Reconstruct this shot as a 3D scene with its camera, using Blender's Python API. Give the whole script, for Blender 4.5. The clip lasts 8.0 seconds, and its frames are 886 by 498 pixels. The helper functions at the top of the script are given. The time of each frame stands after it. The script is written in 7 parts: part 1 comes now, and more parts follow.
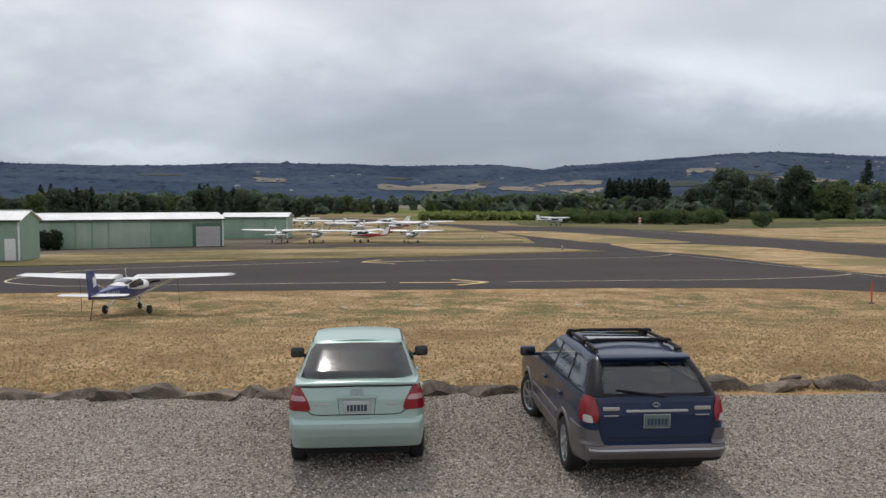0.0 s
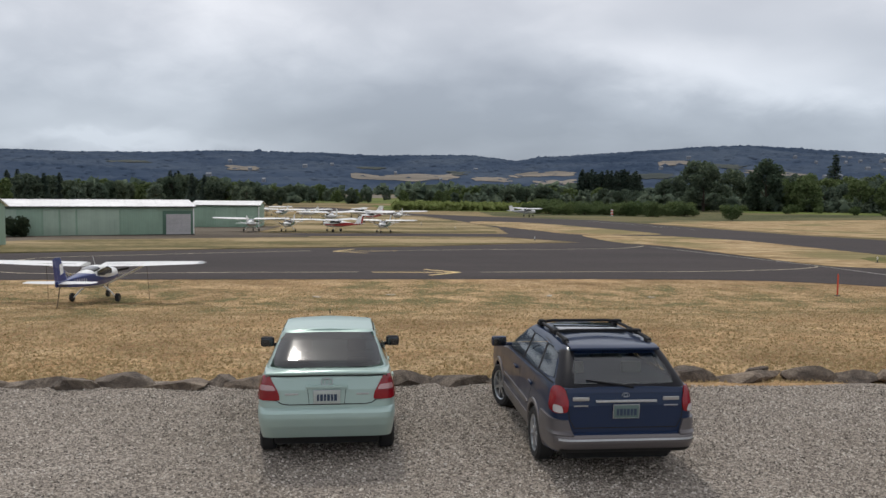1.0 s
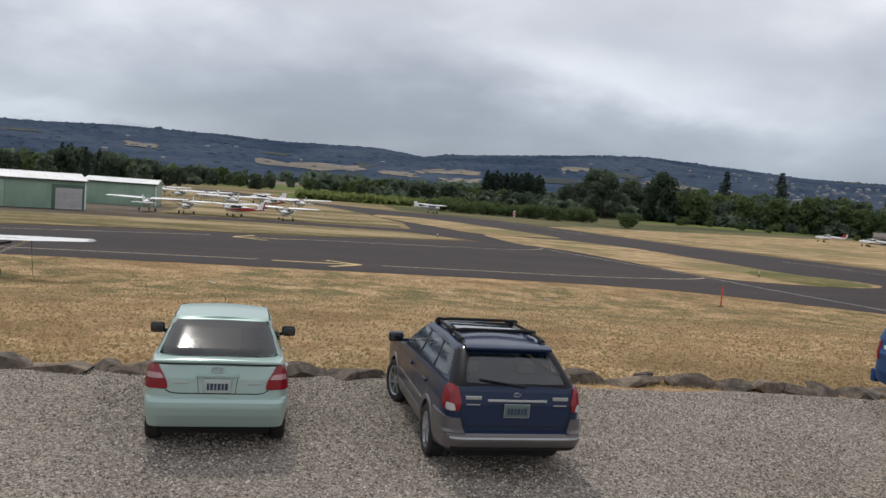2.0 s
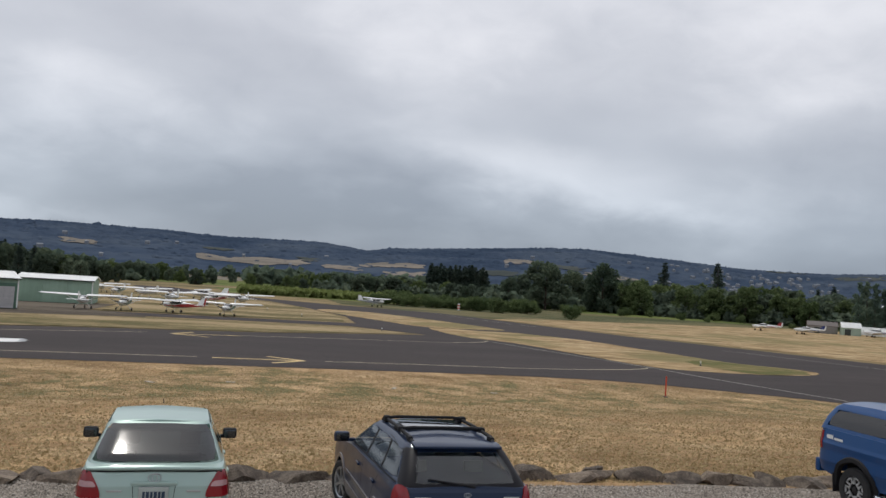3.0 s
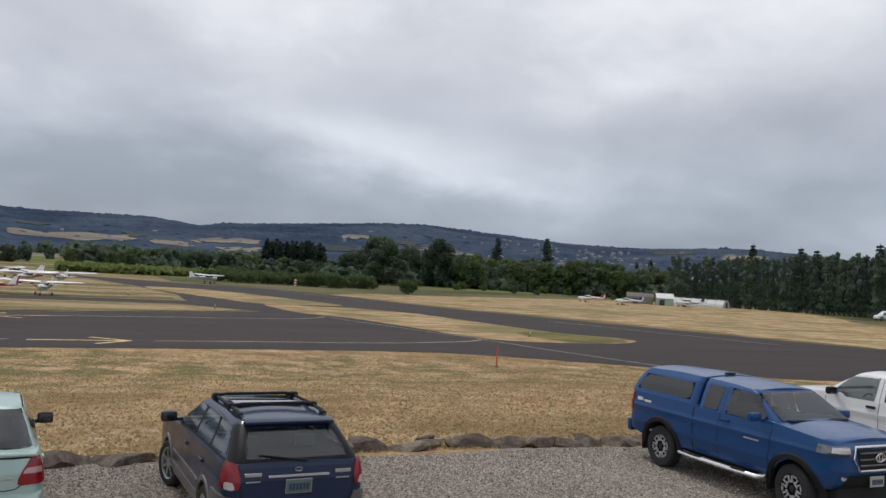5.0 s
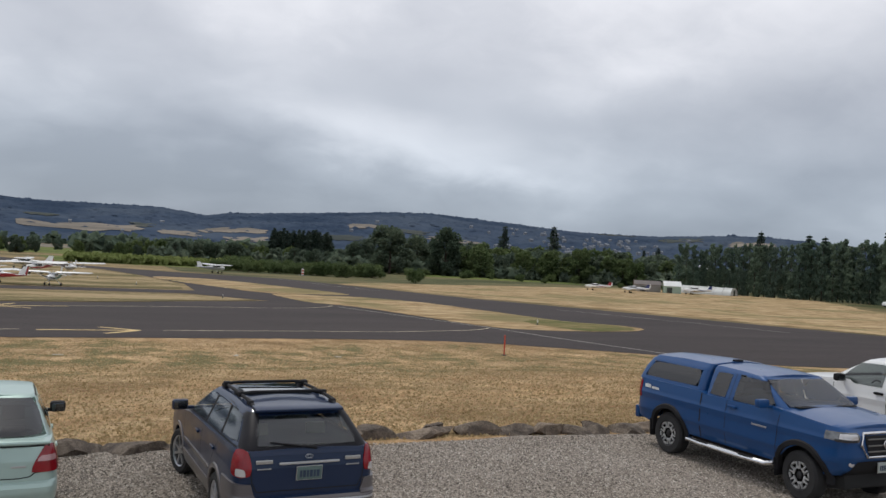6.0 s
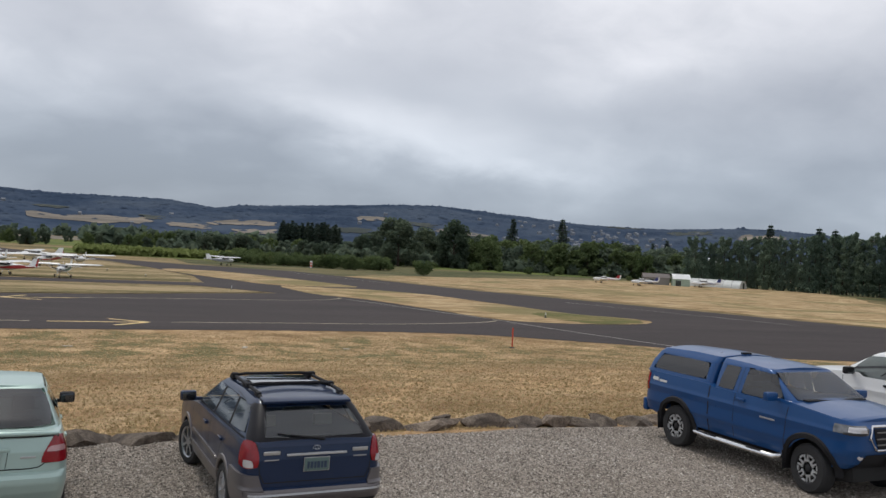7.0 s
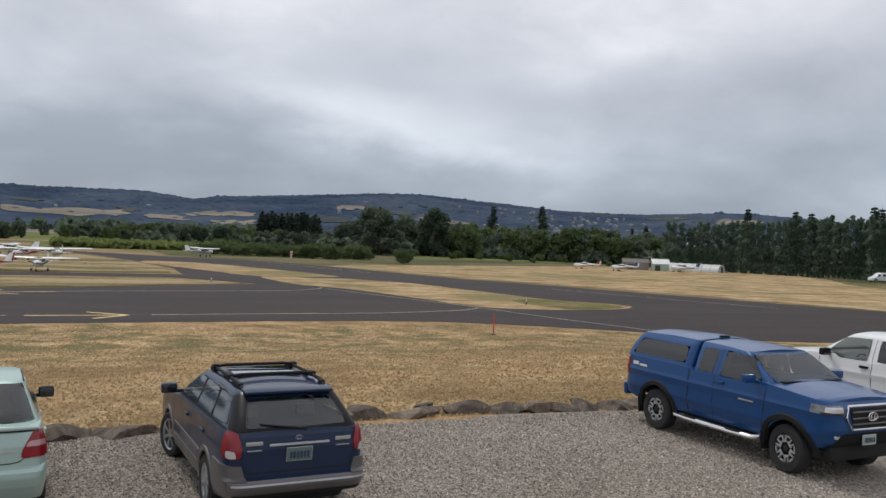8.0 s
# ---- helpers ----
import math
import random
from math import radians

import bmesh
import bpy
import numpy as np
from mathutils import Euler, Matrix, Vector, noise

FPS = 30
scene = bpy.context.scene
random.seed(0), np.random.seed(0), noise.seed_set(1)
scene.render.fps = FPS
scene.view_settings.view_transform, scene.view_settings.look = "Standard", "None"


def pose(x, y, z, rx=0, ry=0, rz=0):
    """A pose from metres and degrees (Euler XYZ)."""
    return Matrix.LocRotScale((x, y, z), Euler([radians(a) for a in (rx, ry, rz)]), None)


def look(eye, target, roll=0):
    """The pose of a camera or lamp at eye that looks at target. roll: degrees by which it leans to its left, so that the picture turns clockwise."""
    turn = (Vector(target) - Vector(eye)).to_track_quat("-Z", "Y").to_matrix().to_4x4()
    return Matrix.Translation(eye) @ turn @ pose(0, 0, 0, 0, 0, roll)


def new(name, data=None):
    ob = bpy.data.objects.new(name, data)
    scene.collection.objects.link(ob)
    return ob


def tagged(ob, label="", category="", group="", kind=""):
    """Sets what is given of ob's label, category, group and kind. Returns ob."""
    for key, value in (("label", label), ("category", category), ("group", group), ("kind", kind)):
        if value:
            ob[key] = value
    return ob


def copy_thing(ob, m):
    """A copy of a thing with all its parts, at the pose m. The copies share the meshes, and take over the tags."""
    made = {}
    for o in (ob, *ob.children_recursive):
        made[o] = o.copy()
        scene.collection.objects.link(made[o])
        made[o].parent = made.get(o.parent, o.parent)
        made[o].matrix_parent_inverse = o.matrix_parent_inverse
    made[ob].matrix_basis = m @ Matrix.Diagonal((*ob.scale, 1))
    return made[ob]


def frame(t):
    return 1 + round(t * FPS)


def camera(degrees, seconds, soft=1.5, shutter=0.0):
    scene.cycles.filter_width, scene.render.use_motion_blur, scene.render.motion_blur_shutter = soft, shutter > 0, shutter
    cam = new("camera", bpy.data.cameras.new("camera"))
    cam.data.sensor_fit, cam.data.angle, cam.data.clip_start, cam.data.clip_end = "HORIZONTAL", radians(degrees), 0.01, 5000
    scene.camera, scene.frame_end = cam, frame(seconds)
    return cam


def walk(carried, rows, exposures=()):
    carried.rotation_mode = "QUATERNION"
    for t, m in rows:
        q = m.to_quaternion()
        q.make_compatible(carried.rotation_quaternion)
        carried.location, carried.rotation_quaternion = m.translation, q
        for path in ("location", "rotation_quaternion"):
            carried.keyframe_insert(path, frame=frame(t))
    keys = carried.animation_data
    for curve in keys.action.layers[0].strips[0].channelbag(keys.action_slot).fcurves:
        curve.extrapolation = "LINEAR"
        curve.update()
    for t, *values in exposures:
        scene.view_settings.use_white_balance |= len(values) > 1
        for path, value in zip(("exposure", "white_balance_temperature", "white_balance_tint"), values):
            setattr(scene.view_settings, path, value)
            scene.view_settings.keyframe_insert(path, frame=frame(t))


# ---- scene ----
cam = camera(55.84, 8.0, soft=1.5)
EYE_Z = 3.6
PATH = [  # seconds, x, y, z over the eye's height, yaw, pitch, roll
    (0.0, 0.000, 0.000, 0.000, 0.00, -3.40, 0.00),
    (0.5, 0.003, 0.030, -0.012, -0.12, -3.39, 0.05),
    (1.0, 0.015, 0.040, -0.009, -1.82, -4.07, -0.59),
    (1.5, 0.019, 0.040, -0.016, -5.29, -5.31, -2.30),
    (1.7, 0.021, 0.030, 0.000, -6.85, -5.20, -3.32),
    (2.8, -0.010, 0.073, 0.028, -10.34, 1.52, -4.33),
    (3.0, -0.010, 0.081, 0.043, -12.09, 2.44, -3.70),
    (3.5, 0.041, 0.048, 0.020, -16.90, 1.29, -2.93),
    (4.0, 0.056, -0.004, 0.046, -19.23, 1.25, -3.92),
    (4.5, 0.048, -0.039, 0.039, -21.62, 1.99, -4.28),
    (4.7, 0.040, -0.044, 0.040, -22.60, 1.79, -3.85),
    (5.8, 0.011, -0.060, 0.027, -23.32, 0.78, -2.91),
    (6.0, 0.002, -0.082, 0.031, -22.71, 0.63, -3.08),
    (6.5, 0.016, -0.091, 0.031, -22.28, 0.45, -3.11),
    (7.0, 0.018, -0.076, 0.024, -22.14, 0.09, -3.15),
    (7.5, 0.020, -0.079, 0.024, -22.60, -0.12, -3.17),
    (8.0, 0.022, -0.089, 0.024, -23.48, -0.66, -2.36),
]
walk(cam, [(t, pose(x, y, EYE_Z + z, 90 + p, r, a)) for t, x, y, z, a, p, r in PATH],
     exposures=[(0.0, 0.0, 6450, 10), (1.7, 0.0, 6450, 10), (3.0, -0.17, 6390, 10), (3.5, -0.27, 6390, 10), (4.0, -0.08, 6390, 10), (4.5, -0.11, 6390, 10), (6.5, -0.08, 6390, 10), (8.0, -0.05, 6410, 10)])

# ---- sky and sun: a high sun behind an overcast sky ----
world = bpy.data.worlds.new("overcast_sky")
scene.world = world
world.use_nodes = True
wt = world.node_tree
wt.nodes.clear()


def wnode(kind, **props):
    n = wt.nodes.new(kind)
    for k, v in props.items():
        setattr(n, k, v)
    return n


SUN_EL, SUN_AZ = 58.5, -17.0
sky = wnode("ShaderNodeTexSky", sky_type="NISHITA", sun_disc=False)
sky.sun_elevation, sky.sun_rotation = radians(SUN_EL), radians(SUN_AZ)
sky.air_density, sky.dust_density = 1.0, 2.0
coord = wnode("ShaderNodeTexCoord")
split = wnode("ShaderNodeSeparateXYZ")
wt.links.new(coord.outputs["Generated"], split.inputs[0])
# the cloud sheet lies flat overhead: project the direction on a plane
up = wnode("ShaderNodeMath", operation="MAXIMUM")
up.inputs[1].default_value = 0.0
wt.links.new(split.outputs["Z"], up.inputs[0])
lift = wnode("ShaderNodeMath", operation="ADD")
lift.inputs[1].default_value = 0.30
wt.links.new(up.outputs[0], lift.inputs[0])
flat = wnode("ShaderNodeVectorMath", operation="DIVIDE")
lifts = wnode("ShaderNodeCombineXYZ")
for k in range(3):
    wt.links.new(lift.outputs[0], lifts.inputs[k])
wt.links.new(coord.outputs["Generated"], flat.inputs[0])
wt.links.new(lifts.outputs[0], flat.inputs[1])
mp = wnode("ShaderNodeMapping")
mp.inputs["Scale"].default_value = (1.0, 1.15, 0.0)
mp.inputs["Location"].default_value = (3.1, 0.7, 0.0)
mp.inputs["Rotation"].default_value = (0, 0, radians(14))
wt.links.new(flat.outputs[0], mp.inputs[0])


def cloud(scale, detail, rough, dist):
    n = wnode("ShaderNodeTexNoise")
    n.inputs["Scale"].default_value = scale
    n.inputs["Detail"].default_value = detail
    n.inputs["Roughness"].default_value = rough
    n.inputs["Distortion"].default_value = dist
    wt.links.new(mp.outputs[0], n.inputs["Vector"])
    return n


big, fine = cloud(0.95, 3.0, 0.45, 0.3), cloud(2.6, 5.0, 0.45, 0.15)
mixf = wnode("ShaderNodeMath", operation="MULTIPLY_ADD")
mixf.inputs[1].default_value = 0.28
wt.links.new(fine.outputs["Fac"], mixf.inputs[0])
wt.links.new(big.outputs["Fac"], mixf.inputs[2])
fluff = cloud(15.0, 5.0, 0.55, 0.3)
puff = wnode("ShaderNodeMapping")
puff.inputs["Scale"].default_value = (1.0, 1.0, 1.9)
wt.links.new(coord.outputs["Generated"], puff.inputs[0])
wt.links.new(puff.outputs[0], fluff.inputs["Vector"])
mix2 = wnode("ShaderNodeMath", operation="MULTIPLY_ADD")
mix2.inputs[1].default_value = 0.16
wt.links.new(fluff.outputs["Fac"], mix2.inputs[0])
wt.links.new(mixf.outputs[0], mix2.inputs[2])


def wmath(op, a, b_=0.0, c=0.0):
    n = wnode("ShaderNodeMath", operation=op)
    for k, v in enumerate((a, b_, c)):
        if hasattr(v, "is_linked"):
            wt.links.new(v, n.inputs[k])
        else:
            n.inputs[k].default_value = v
    return n.outputs[0]


# thin and thick stretches of the deck: bearing, height, half widths in degrees, gain
bearing = wmath("ARCTAN2", split.outputs["X"], split.outputs["Y"])
bearing = wmath("MULTIPLY_ADD", wmath("SUBTRACT", fine.outputs["Fac"], 0.5), 0.32, bearing)
height = wmath("ARCSINE", split.outputs["Z"])
height = wmath("MULTIPLY_ADD", wmath("SUBTRACT", fluff.outputs["Fac"], 0.5), 0.05, height)
deck = mix2.outputs[0]
for az_, el_, wa, we, gain in ((20.5, 7.6, 7, 2.1, 0.27), (13.5, 9.6, 5, 1.8, 0.09), (27, 6.2, 4, 1.2, 0.12), (-10, 5.4, 20, 2.0, -0.10), (-21, 3.0, 11, 0.45, 0.13), (38, 4.5, 12, 3.5, -0.05),
                               (26, 13.0, 9, 2.4, -0.07), (-16, 12.5, 14, 3.0, 0.07), (46, 14, 8, 5, 0.06)):
    da = wmath("DIVIDE", wmath("SUBTRACT", bearing, radians(az_)), radians(wa))
    de = wmath("DIVIDE", wmath("SUBTRACT", height, radians(el_)), radians(we))
    far2 = wmath("ADD", wmath("MULTIPLY", da, da), wmath("MULTIPLY", de, de))
    deck = wmath("MULTIPLY_ADD", wmath("EXPONENT", wmath("MULTIPLY", far2, -1.0)), gain, deck)
ramp = wnode("ShaderNodeValToRGB")
cr = ramp.color_ramp
cr.elements[0].position, cr.elements[0].color = 0.50, (0.47, 0.49, 0.525, 1)
cr.elements[1].position, cr.elements[1].color = 0.98, (0.98, 0.975, 0.975, 1)
e = cr.elements.new(0.725)
e.color = (0.64, 0.655, 0.68, 1)
wt.links.new(deck, ramp.inputs[0])
# the deck is thinner and brighter overhead, bluer and darker low down
vert = wnode("ShaderNodeMapRange", interpolation_type="SMOOTHSTEP")
vert.inputs["From Min"].default_value, vert.inputs["From Max"].default_value = 0.02, 0.29
vert.inputs["To Min"].default_value, vert.inputs["To Max"].default_value = 0.0, 1.0
wt.links.new(split.outputs["Z"], vert.inputs["Value"])
tint = wnode("ShaderNodeMix", data_type="RGBA")
tint.inputs["A"].default_value = (0.565, 0.635, 0.725, 1)
tint.inputs["B"].default_value = (1.03, 1.02, 1.04, 1)
wt.links.new(vert.outputs[0], tint.inputs["Factor"])
mul = wnode("ShaderNodeMix", data_type="RGBA", blend_type="MULTIPLY")
mul.inputs["Factor"].default_value = 1.0
wt.links.new(ramp.outputs[0], mul.inputs["A"])
wt.links.new(tint.outputs["Result"], mul.inputs["B"])
bg_cloud, bg_sky, add = wnode("ShaderNodeBackground"), wnode("ShaderNodeBackground"), wnode("ShaderNodeAddShader")
bg_cloud.inputs["Strength"].default_value = 1.0
bg_sky.inputs["Strength"].default_value = 0.012
wt.links.new(mul.outputs["Result"], bg_cloud.inputs["Color"])
wt.links.new(sky.outputs[0], bg_sky.inputs["Color"])
wt.links.new(bg_cloud.outputs[0], add.inputs[0])
wt.links.new(bg_sky.outputs[0], add.inputs[1])
wout = wnode("ShaderNodeOutputWorld")
wt.links.new(add.outputs[0], wout.inputs["Surface"])

sun = new("sun", bpy.data.lights.new("sun", "SUN"))
sun.data.energy, sun.data.angle, sun.data.color = 1.4, radians(4.5), (1.0, 0.95, 0.87)
sa, se = radians(SUN_AZ), radians(SUN_EL)
sun.matrix_world = look((60 * math.sin(sa) * math.cos(se), 60 * math.cos(sa) * math.cos(se), 60 * math.sin(se)), (0, 0, 0))

# ---- materials ----
def node_mat(name):
    m = bpy.data.materials.new(name)
    m.use_nodes = True
    nt = m.node_tree
    return m, nt, nt.nodes["Principled BSDF"]


def add_node(nt, kind, inputs=(), **props):
    n = nt.nodes.new(kind)
    for k, v in props.items():
        setattr(n, k, v)
    for k, v in dict(inputs).items():
        if hasattr(v, "is_linked"):
            nt.links.new(v, n.inputs[k])
        else:
            n.inputs[k].default_value = v
    return n


def noise_of(nt, scale, detail=4.0, rough=0.55, vec=None, dist=0.0):
    if vec is None:
        vec = add_node(nt, "ShaderNodeTexCoord").outputs["Object"]
    return add_node(nt, "ShaderNodeTexNoise", {"Vector": vec, "Scale": scale, "Detail": detail, "Roughness": rough, "Distortion": dist})


def ramp_of(nt, fac, stops):
    r = add_node(nt, "ShaderNodeValToRGB", {"Fac": fac})
    el = r.color_ramp.elements
    while len(el) < len(stops):
        el.new(0.5)
    for e_, (p, c) in zip(el, stops):
        e_.position, e_.color = p, (*c, 1)
    return r


def bump_of(nt, bsdf, height, strength, dist):
    b = add_node(nt, "ShaderNodeBump", {"Height": height, "Strength": strength, "Distance": dist})
    nt.links.new(b.outputs[0], bsdf.inputs["Normal"])
    return b


def mix_of(nt, fac, a, b, blend="MIX"):
    n = add_node(nt, "ShaderNodeMix", data_type="RGBA", blend_type=blend)
    for key, v in (("Factor", fac), ("A", a), ("B", b)):
        if hasattr(v, "is_linked"):
            nt.links.new(v, n.inputs[key])
        else:
            n.inputs[key].default_value = v if key == "Factor" else (*v, 1)
    return n.outputs["Result"]


def plain(name, col, rough=0.5, metal=0.0, vary=0.12, scale=6.0, bump=0.0, bscale=60.0, coat=0.0, each=0.0):
    """A surface with two scales of variation: broad dirt and fine grain."""
    m, nt, b = node_mat(name)
    broad, grain = noise_of(nt, scale, 3), noise_of(nt, scale * 9, 4)
    lo, hi = tuple(c * (1 - vary) for c in col), tuple(min(1, c * (1 + vary)) for c in col)
    c1 = ramp_of(nt, broad.outputs["Fac"], [(0.3, lo), (0.7, hi)]).outputs[0]
    c2 = mix_of(nt, 0.35, c1, ramp_of(nt, grain.outputs["Fac"], [(0.35, lo), (0.65, hi)]).outputs[0])
    if each:
        inf = add_node(nt, "ShaderNodeObjectInfo")
        c2 = mix_of(nt, each, c2, ramp_of(nt, inf.outputs["Random"], [(0.0, tuple(c * 0.55 for c in col)), (1.0, tuple(min(1, c * 1.45) for c in col))]).outputs[0])
    nt.links.new(c2, b.inputs["Base Color"])
    rr = add_node(nt, "ShaderNodeMapRange", {"Value": broad.outputs["Fac"], "To Min": max(0.02, rough * 0.85), "To Max": min(1, rough * 1.15)})
    nt.links.new(rr.outputs[0], b.inputs["Roughness"])
    b.inputs["Metallic"].default_value = metal
    b.inputs["Coat Weight"].default_value = coat
    b.inputs["Coat Roughness"].default_value = 0.04
    if bump:
        bump_of(nt, b, noise_of(nt, bscale, 3).outputs["Fac"], bump, 0.02)
    return m


def car_paint(name, col, flake=0.25, dust=0.25, rough=0.32, coat=0.45):
    m, nt, b = node_mat(name)
    dirt = noise_of(nt, 2.5, 5)
    sep = add_node(nt, "ShaderNodeSeparateXYZ", {"Vector": add_node(nt, "ShaderNodeTexCoord").outputs["Object"]})
    low = add_node(nt, "ShaderNodeMapRange", {"Value": sep.outputs["Z"], "From Min": 0.75, "From Max": 0.2, "To Min": 0.25, "To Max": 1.0})
    amount = add_node(nt, "ShaderNodeMath", {0: dirt.outputs["Fac"], 1: low.outputs[0]}, operation="MULTIPLY")
    amount2 = add_node(nt, "ShaderNodeMath", {0: amount.outputs[0], 1: dust}, operation="MULTIPLY")
    nt.links.new(mix_of(nt, amount2.outputs[0], col, (0.30, 0.26, 0.21)), b.inputs["Base Color"])
    b.inputs["Metallic"].default_value = flake
    rr = add_node(nt, "ShaderNodeMapRange", {"Value": dirt.outputs["Fac"], "To Min": rough * 0.8, "To Max": rough * 1.4})
    nt.links.new(rr.outputs[0], b.inputs["Roughness"])
    b.inputs["Coat Weight"].default_value = coat
    b.inputs["Specular IOR Level"].default_value = 0.15
    b.inputs["Coat Roughness"].default_value = 0.06
    return m


def glass_mat(name, tint):
    m, nt, b = node_mat(name)
    nt.nodes.remove(b)
    out = nt.nodes["Material Output"]
    tr = add_node(nt, "ShaderNodeBsdfTransparent", {"Color": (*tint, 1)})
    gl = add_node(nt, "ShaderNodeBsdfGlossy", {"Color": (1, 1, 1, 1), "Roughness": 0.09})
    fr = add_node(nt, "ShaderNodeFresnel", {"IOR": 1.72})
    mx = add_node(nt, "ShaderNodeMixShader", {0: fr.outputs[0], 1: tr.outputs[0], 2: gl.outputs[0]})
    nt.links.new(mx.outputs[0], out.inputs[0])
    return m


def lawn_mat():
    """Dry summer turf: straw with green patches, thatch streaks and bare earth."""
    m, nt, b = node_mat("dry_turf")
    pos = add_node(nt, "ShaderNodeTexCoord").outputs["Object"]
    mpn = add_node(nt, "ShaderNodeMapping", {"Vector": pos, "Scale": (1.0, 0.85, 1.0)})
    lng = add_node(nt, "ShaderNodeMapping", {"Vector": pos, "Scale": (1.0, 0.8, 1.0), "Rotation": (0, 0, 0.5)})
    wide = noise_of(nt, 0.13, 5, 0.6, mpn.outputs[0], 0.5)
    mid = noise_of(nt, 0.5, 6, 0.66, mpn.outputs[0], 0.3)
    streak = noise_of(nt, 2.2, 7, 0.78, lng.outputs[0], 0.6)
    fine_ = noise_of(nt, 7.0, 6, 0.75, mpn.outputs[0])
    grit = noise_of(nt, 38.0, 4, 0.7, pos)
    straw = ramp_of(nt, mid.outputs["Fac"], [(0.30, (0.320, 0.200, 0.102)), (0.5, (0.455, 0.312, 0.170)), (0.70, (0.585, 0.435, 0.260))]).outputs[0]
    c = mix_of(nt, 0.62, straw, ramp_of(nt, streak.outputs["Fac"], [(0.34, (0.55, 0.50, 0.46)), (0.52, (1.0, 1.0, 1.0)), (0.70, (1.22, 1.20, 1.16))]).outputs[0], "MULTIPLY")
    patchy = noise_of(nt, 0.22, 5, 0.6, mpn.outputs[0], 0.8)
    c = mix_of(nt, 0.85, c, ramp_of(nt, patchy.outputs["Fac"], [(0.34, (0.66, 0.64, 0.60)), (0.5, (0.98, 0.98, 0.98)), (0.66, (1.20, 1.18, 1.15))]).outputs[0], "MULTIPLY")
    tuft = noise_of(nt, 3.2, 8, 0.82, mpn.outputs[0], 0.2)
    c = mix_of(nt, 0.75, c, ramp_of(nt, tuft.outputs["Fac"], [(0.38, (0.52, 0.50, 0.47)), (0.5, (1.0, 1.0, 1.0)), (0.62, (1.32, 1.31, 1.28))]).outputs[0], "MULTIPLY")
    # turf nearer the pavement stays greener in patches
    sep = add_node(nt, "ShaderNodeSeparateXYZ", {"Vector": pos})
    wob = add_node(nt, "ShaderNodeMath", {0: wide.outputs["Fac"], 1: 40.0, 2: -20.0}, operation="MULTIPLY_ADD")
    yw = add_node(nt, "ShaderNodeMath", {0: sep.outputs["Y"], 1: wob.outputs[0]}, operation="ADD")
    band = ramp_of(nt, add_node(nt, "ShaderNodeMapRange", {"Value": yw.outputs[0], "From Min": 20.0, "From Max": 64.0}).outputs[0],
                   [(0.20, (0, 0, 0)), (0.42, (1, 1, 1)), (0.58, (0.9, 0.9, 0.9)), (0.72, (0.1, 0.1, 0.1))]).outputs[0]
    gsel = ramp_of(nt, add_node(nt, "ShaderNodeMath", {0: mid.outputs["Fac"], 1: fine_.outputs["Fac"]}, operation="ADD").outputs[0],
                   [(0.96, (1.0, 1.0, 1.0)), (1.10, (0, 0, 0))]).outputs[0]
    gfac = add_node(nt, "ShaderNodeMath", {0: band, 1: gsel}, operation="MULTIPLY")
    gf2 = add_node(nt, "ShaderNodeMath", {0: gfac.outputs[0], 1: 0.88}, operation="MULTIPLY")
    c = mix_of(nt, gf2.outputs[0], c, (0.140, 0.148, 0.066))
    bare = ramp_of(nt, fine_.outputs["Fac"], [(0.56, (0, 0, 0)), (0.68, (1, 1, 1))]).outputs[0]
    bf = add_node(nt, "ShaderNodeMath", {0: bare, 1: 0.6}, operation="MULTIPLY")
    c = mix_of(nt, bf.outputs[0], c, (0.20, 0.128, 0.066))
    c = mix_of(nt, 0.8, c, ramp_of(nt, grit.outputs["Fac"], [(0.3, (0.50, 0.48, 0.46)), (0.7, (1.25, 1.25, 1.25))]).outputs[0], "MULTIPLY")
    nt.links.new(c, b.inputs["Base Color"])
    b.inputs["Roughness"].default_value = 0.95
    b.inputs["Specular IOR Level"].default_value = 0.1
    bump_of(nt, b, fine_.outputs["Fac"], 0.8, 0.08)
    return m


def field_mat(name, cols, scale=0.02, stretch=(0.35, 1, 1)):
    m, nt, b = node_mat(name)
    pos = add_node(nt, "ShaderNodeTexCoord").outputs["Object"]
    mpn = add_node(nt, "ShaderNodeMapping", {"Vector": pos, "Scale": stretch})
    a = noise_of(nt, scale, 5, 0.6, mpn.outputs[0], 0.4)
    d = noise_of(nt, scale * 25, 5, 0.65, mpn.outputs[0])
    f = add_node(nt, "ShaderNodeMath", {0: d.outputs["Fac"], 1: 0.5, 2: a.outputs["Fac"]}, operation="MULTIPLY_ADD")
    nt.links.new(ramp_of(nt, f.outputs[0], [(0.66, cols[0]), (0.75, cols[1]), (0.84, cols[2])]).outputs[0], b.inputs["Base Color"])
    b.inputs["Roughness"].default_value = 0.95
    b.inputs["Specular IOR Level"].default_value = 0.1
    bump_of(nt, b, d.outputs["Fac"], 0.5, 0.3)
    return m


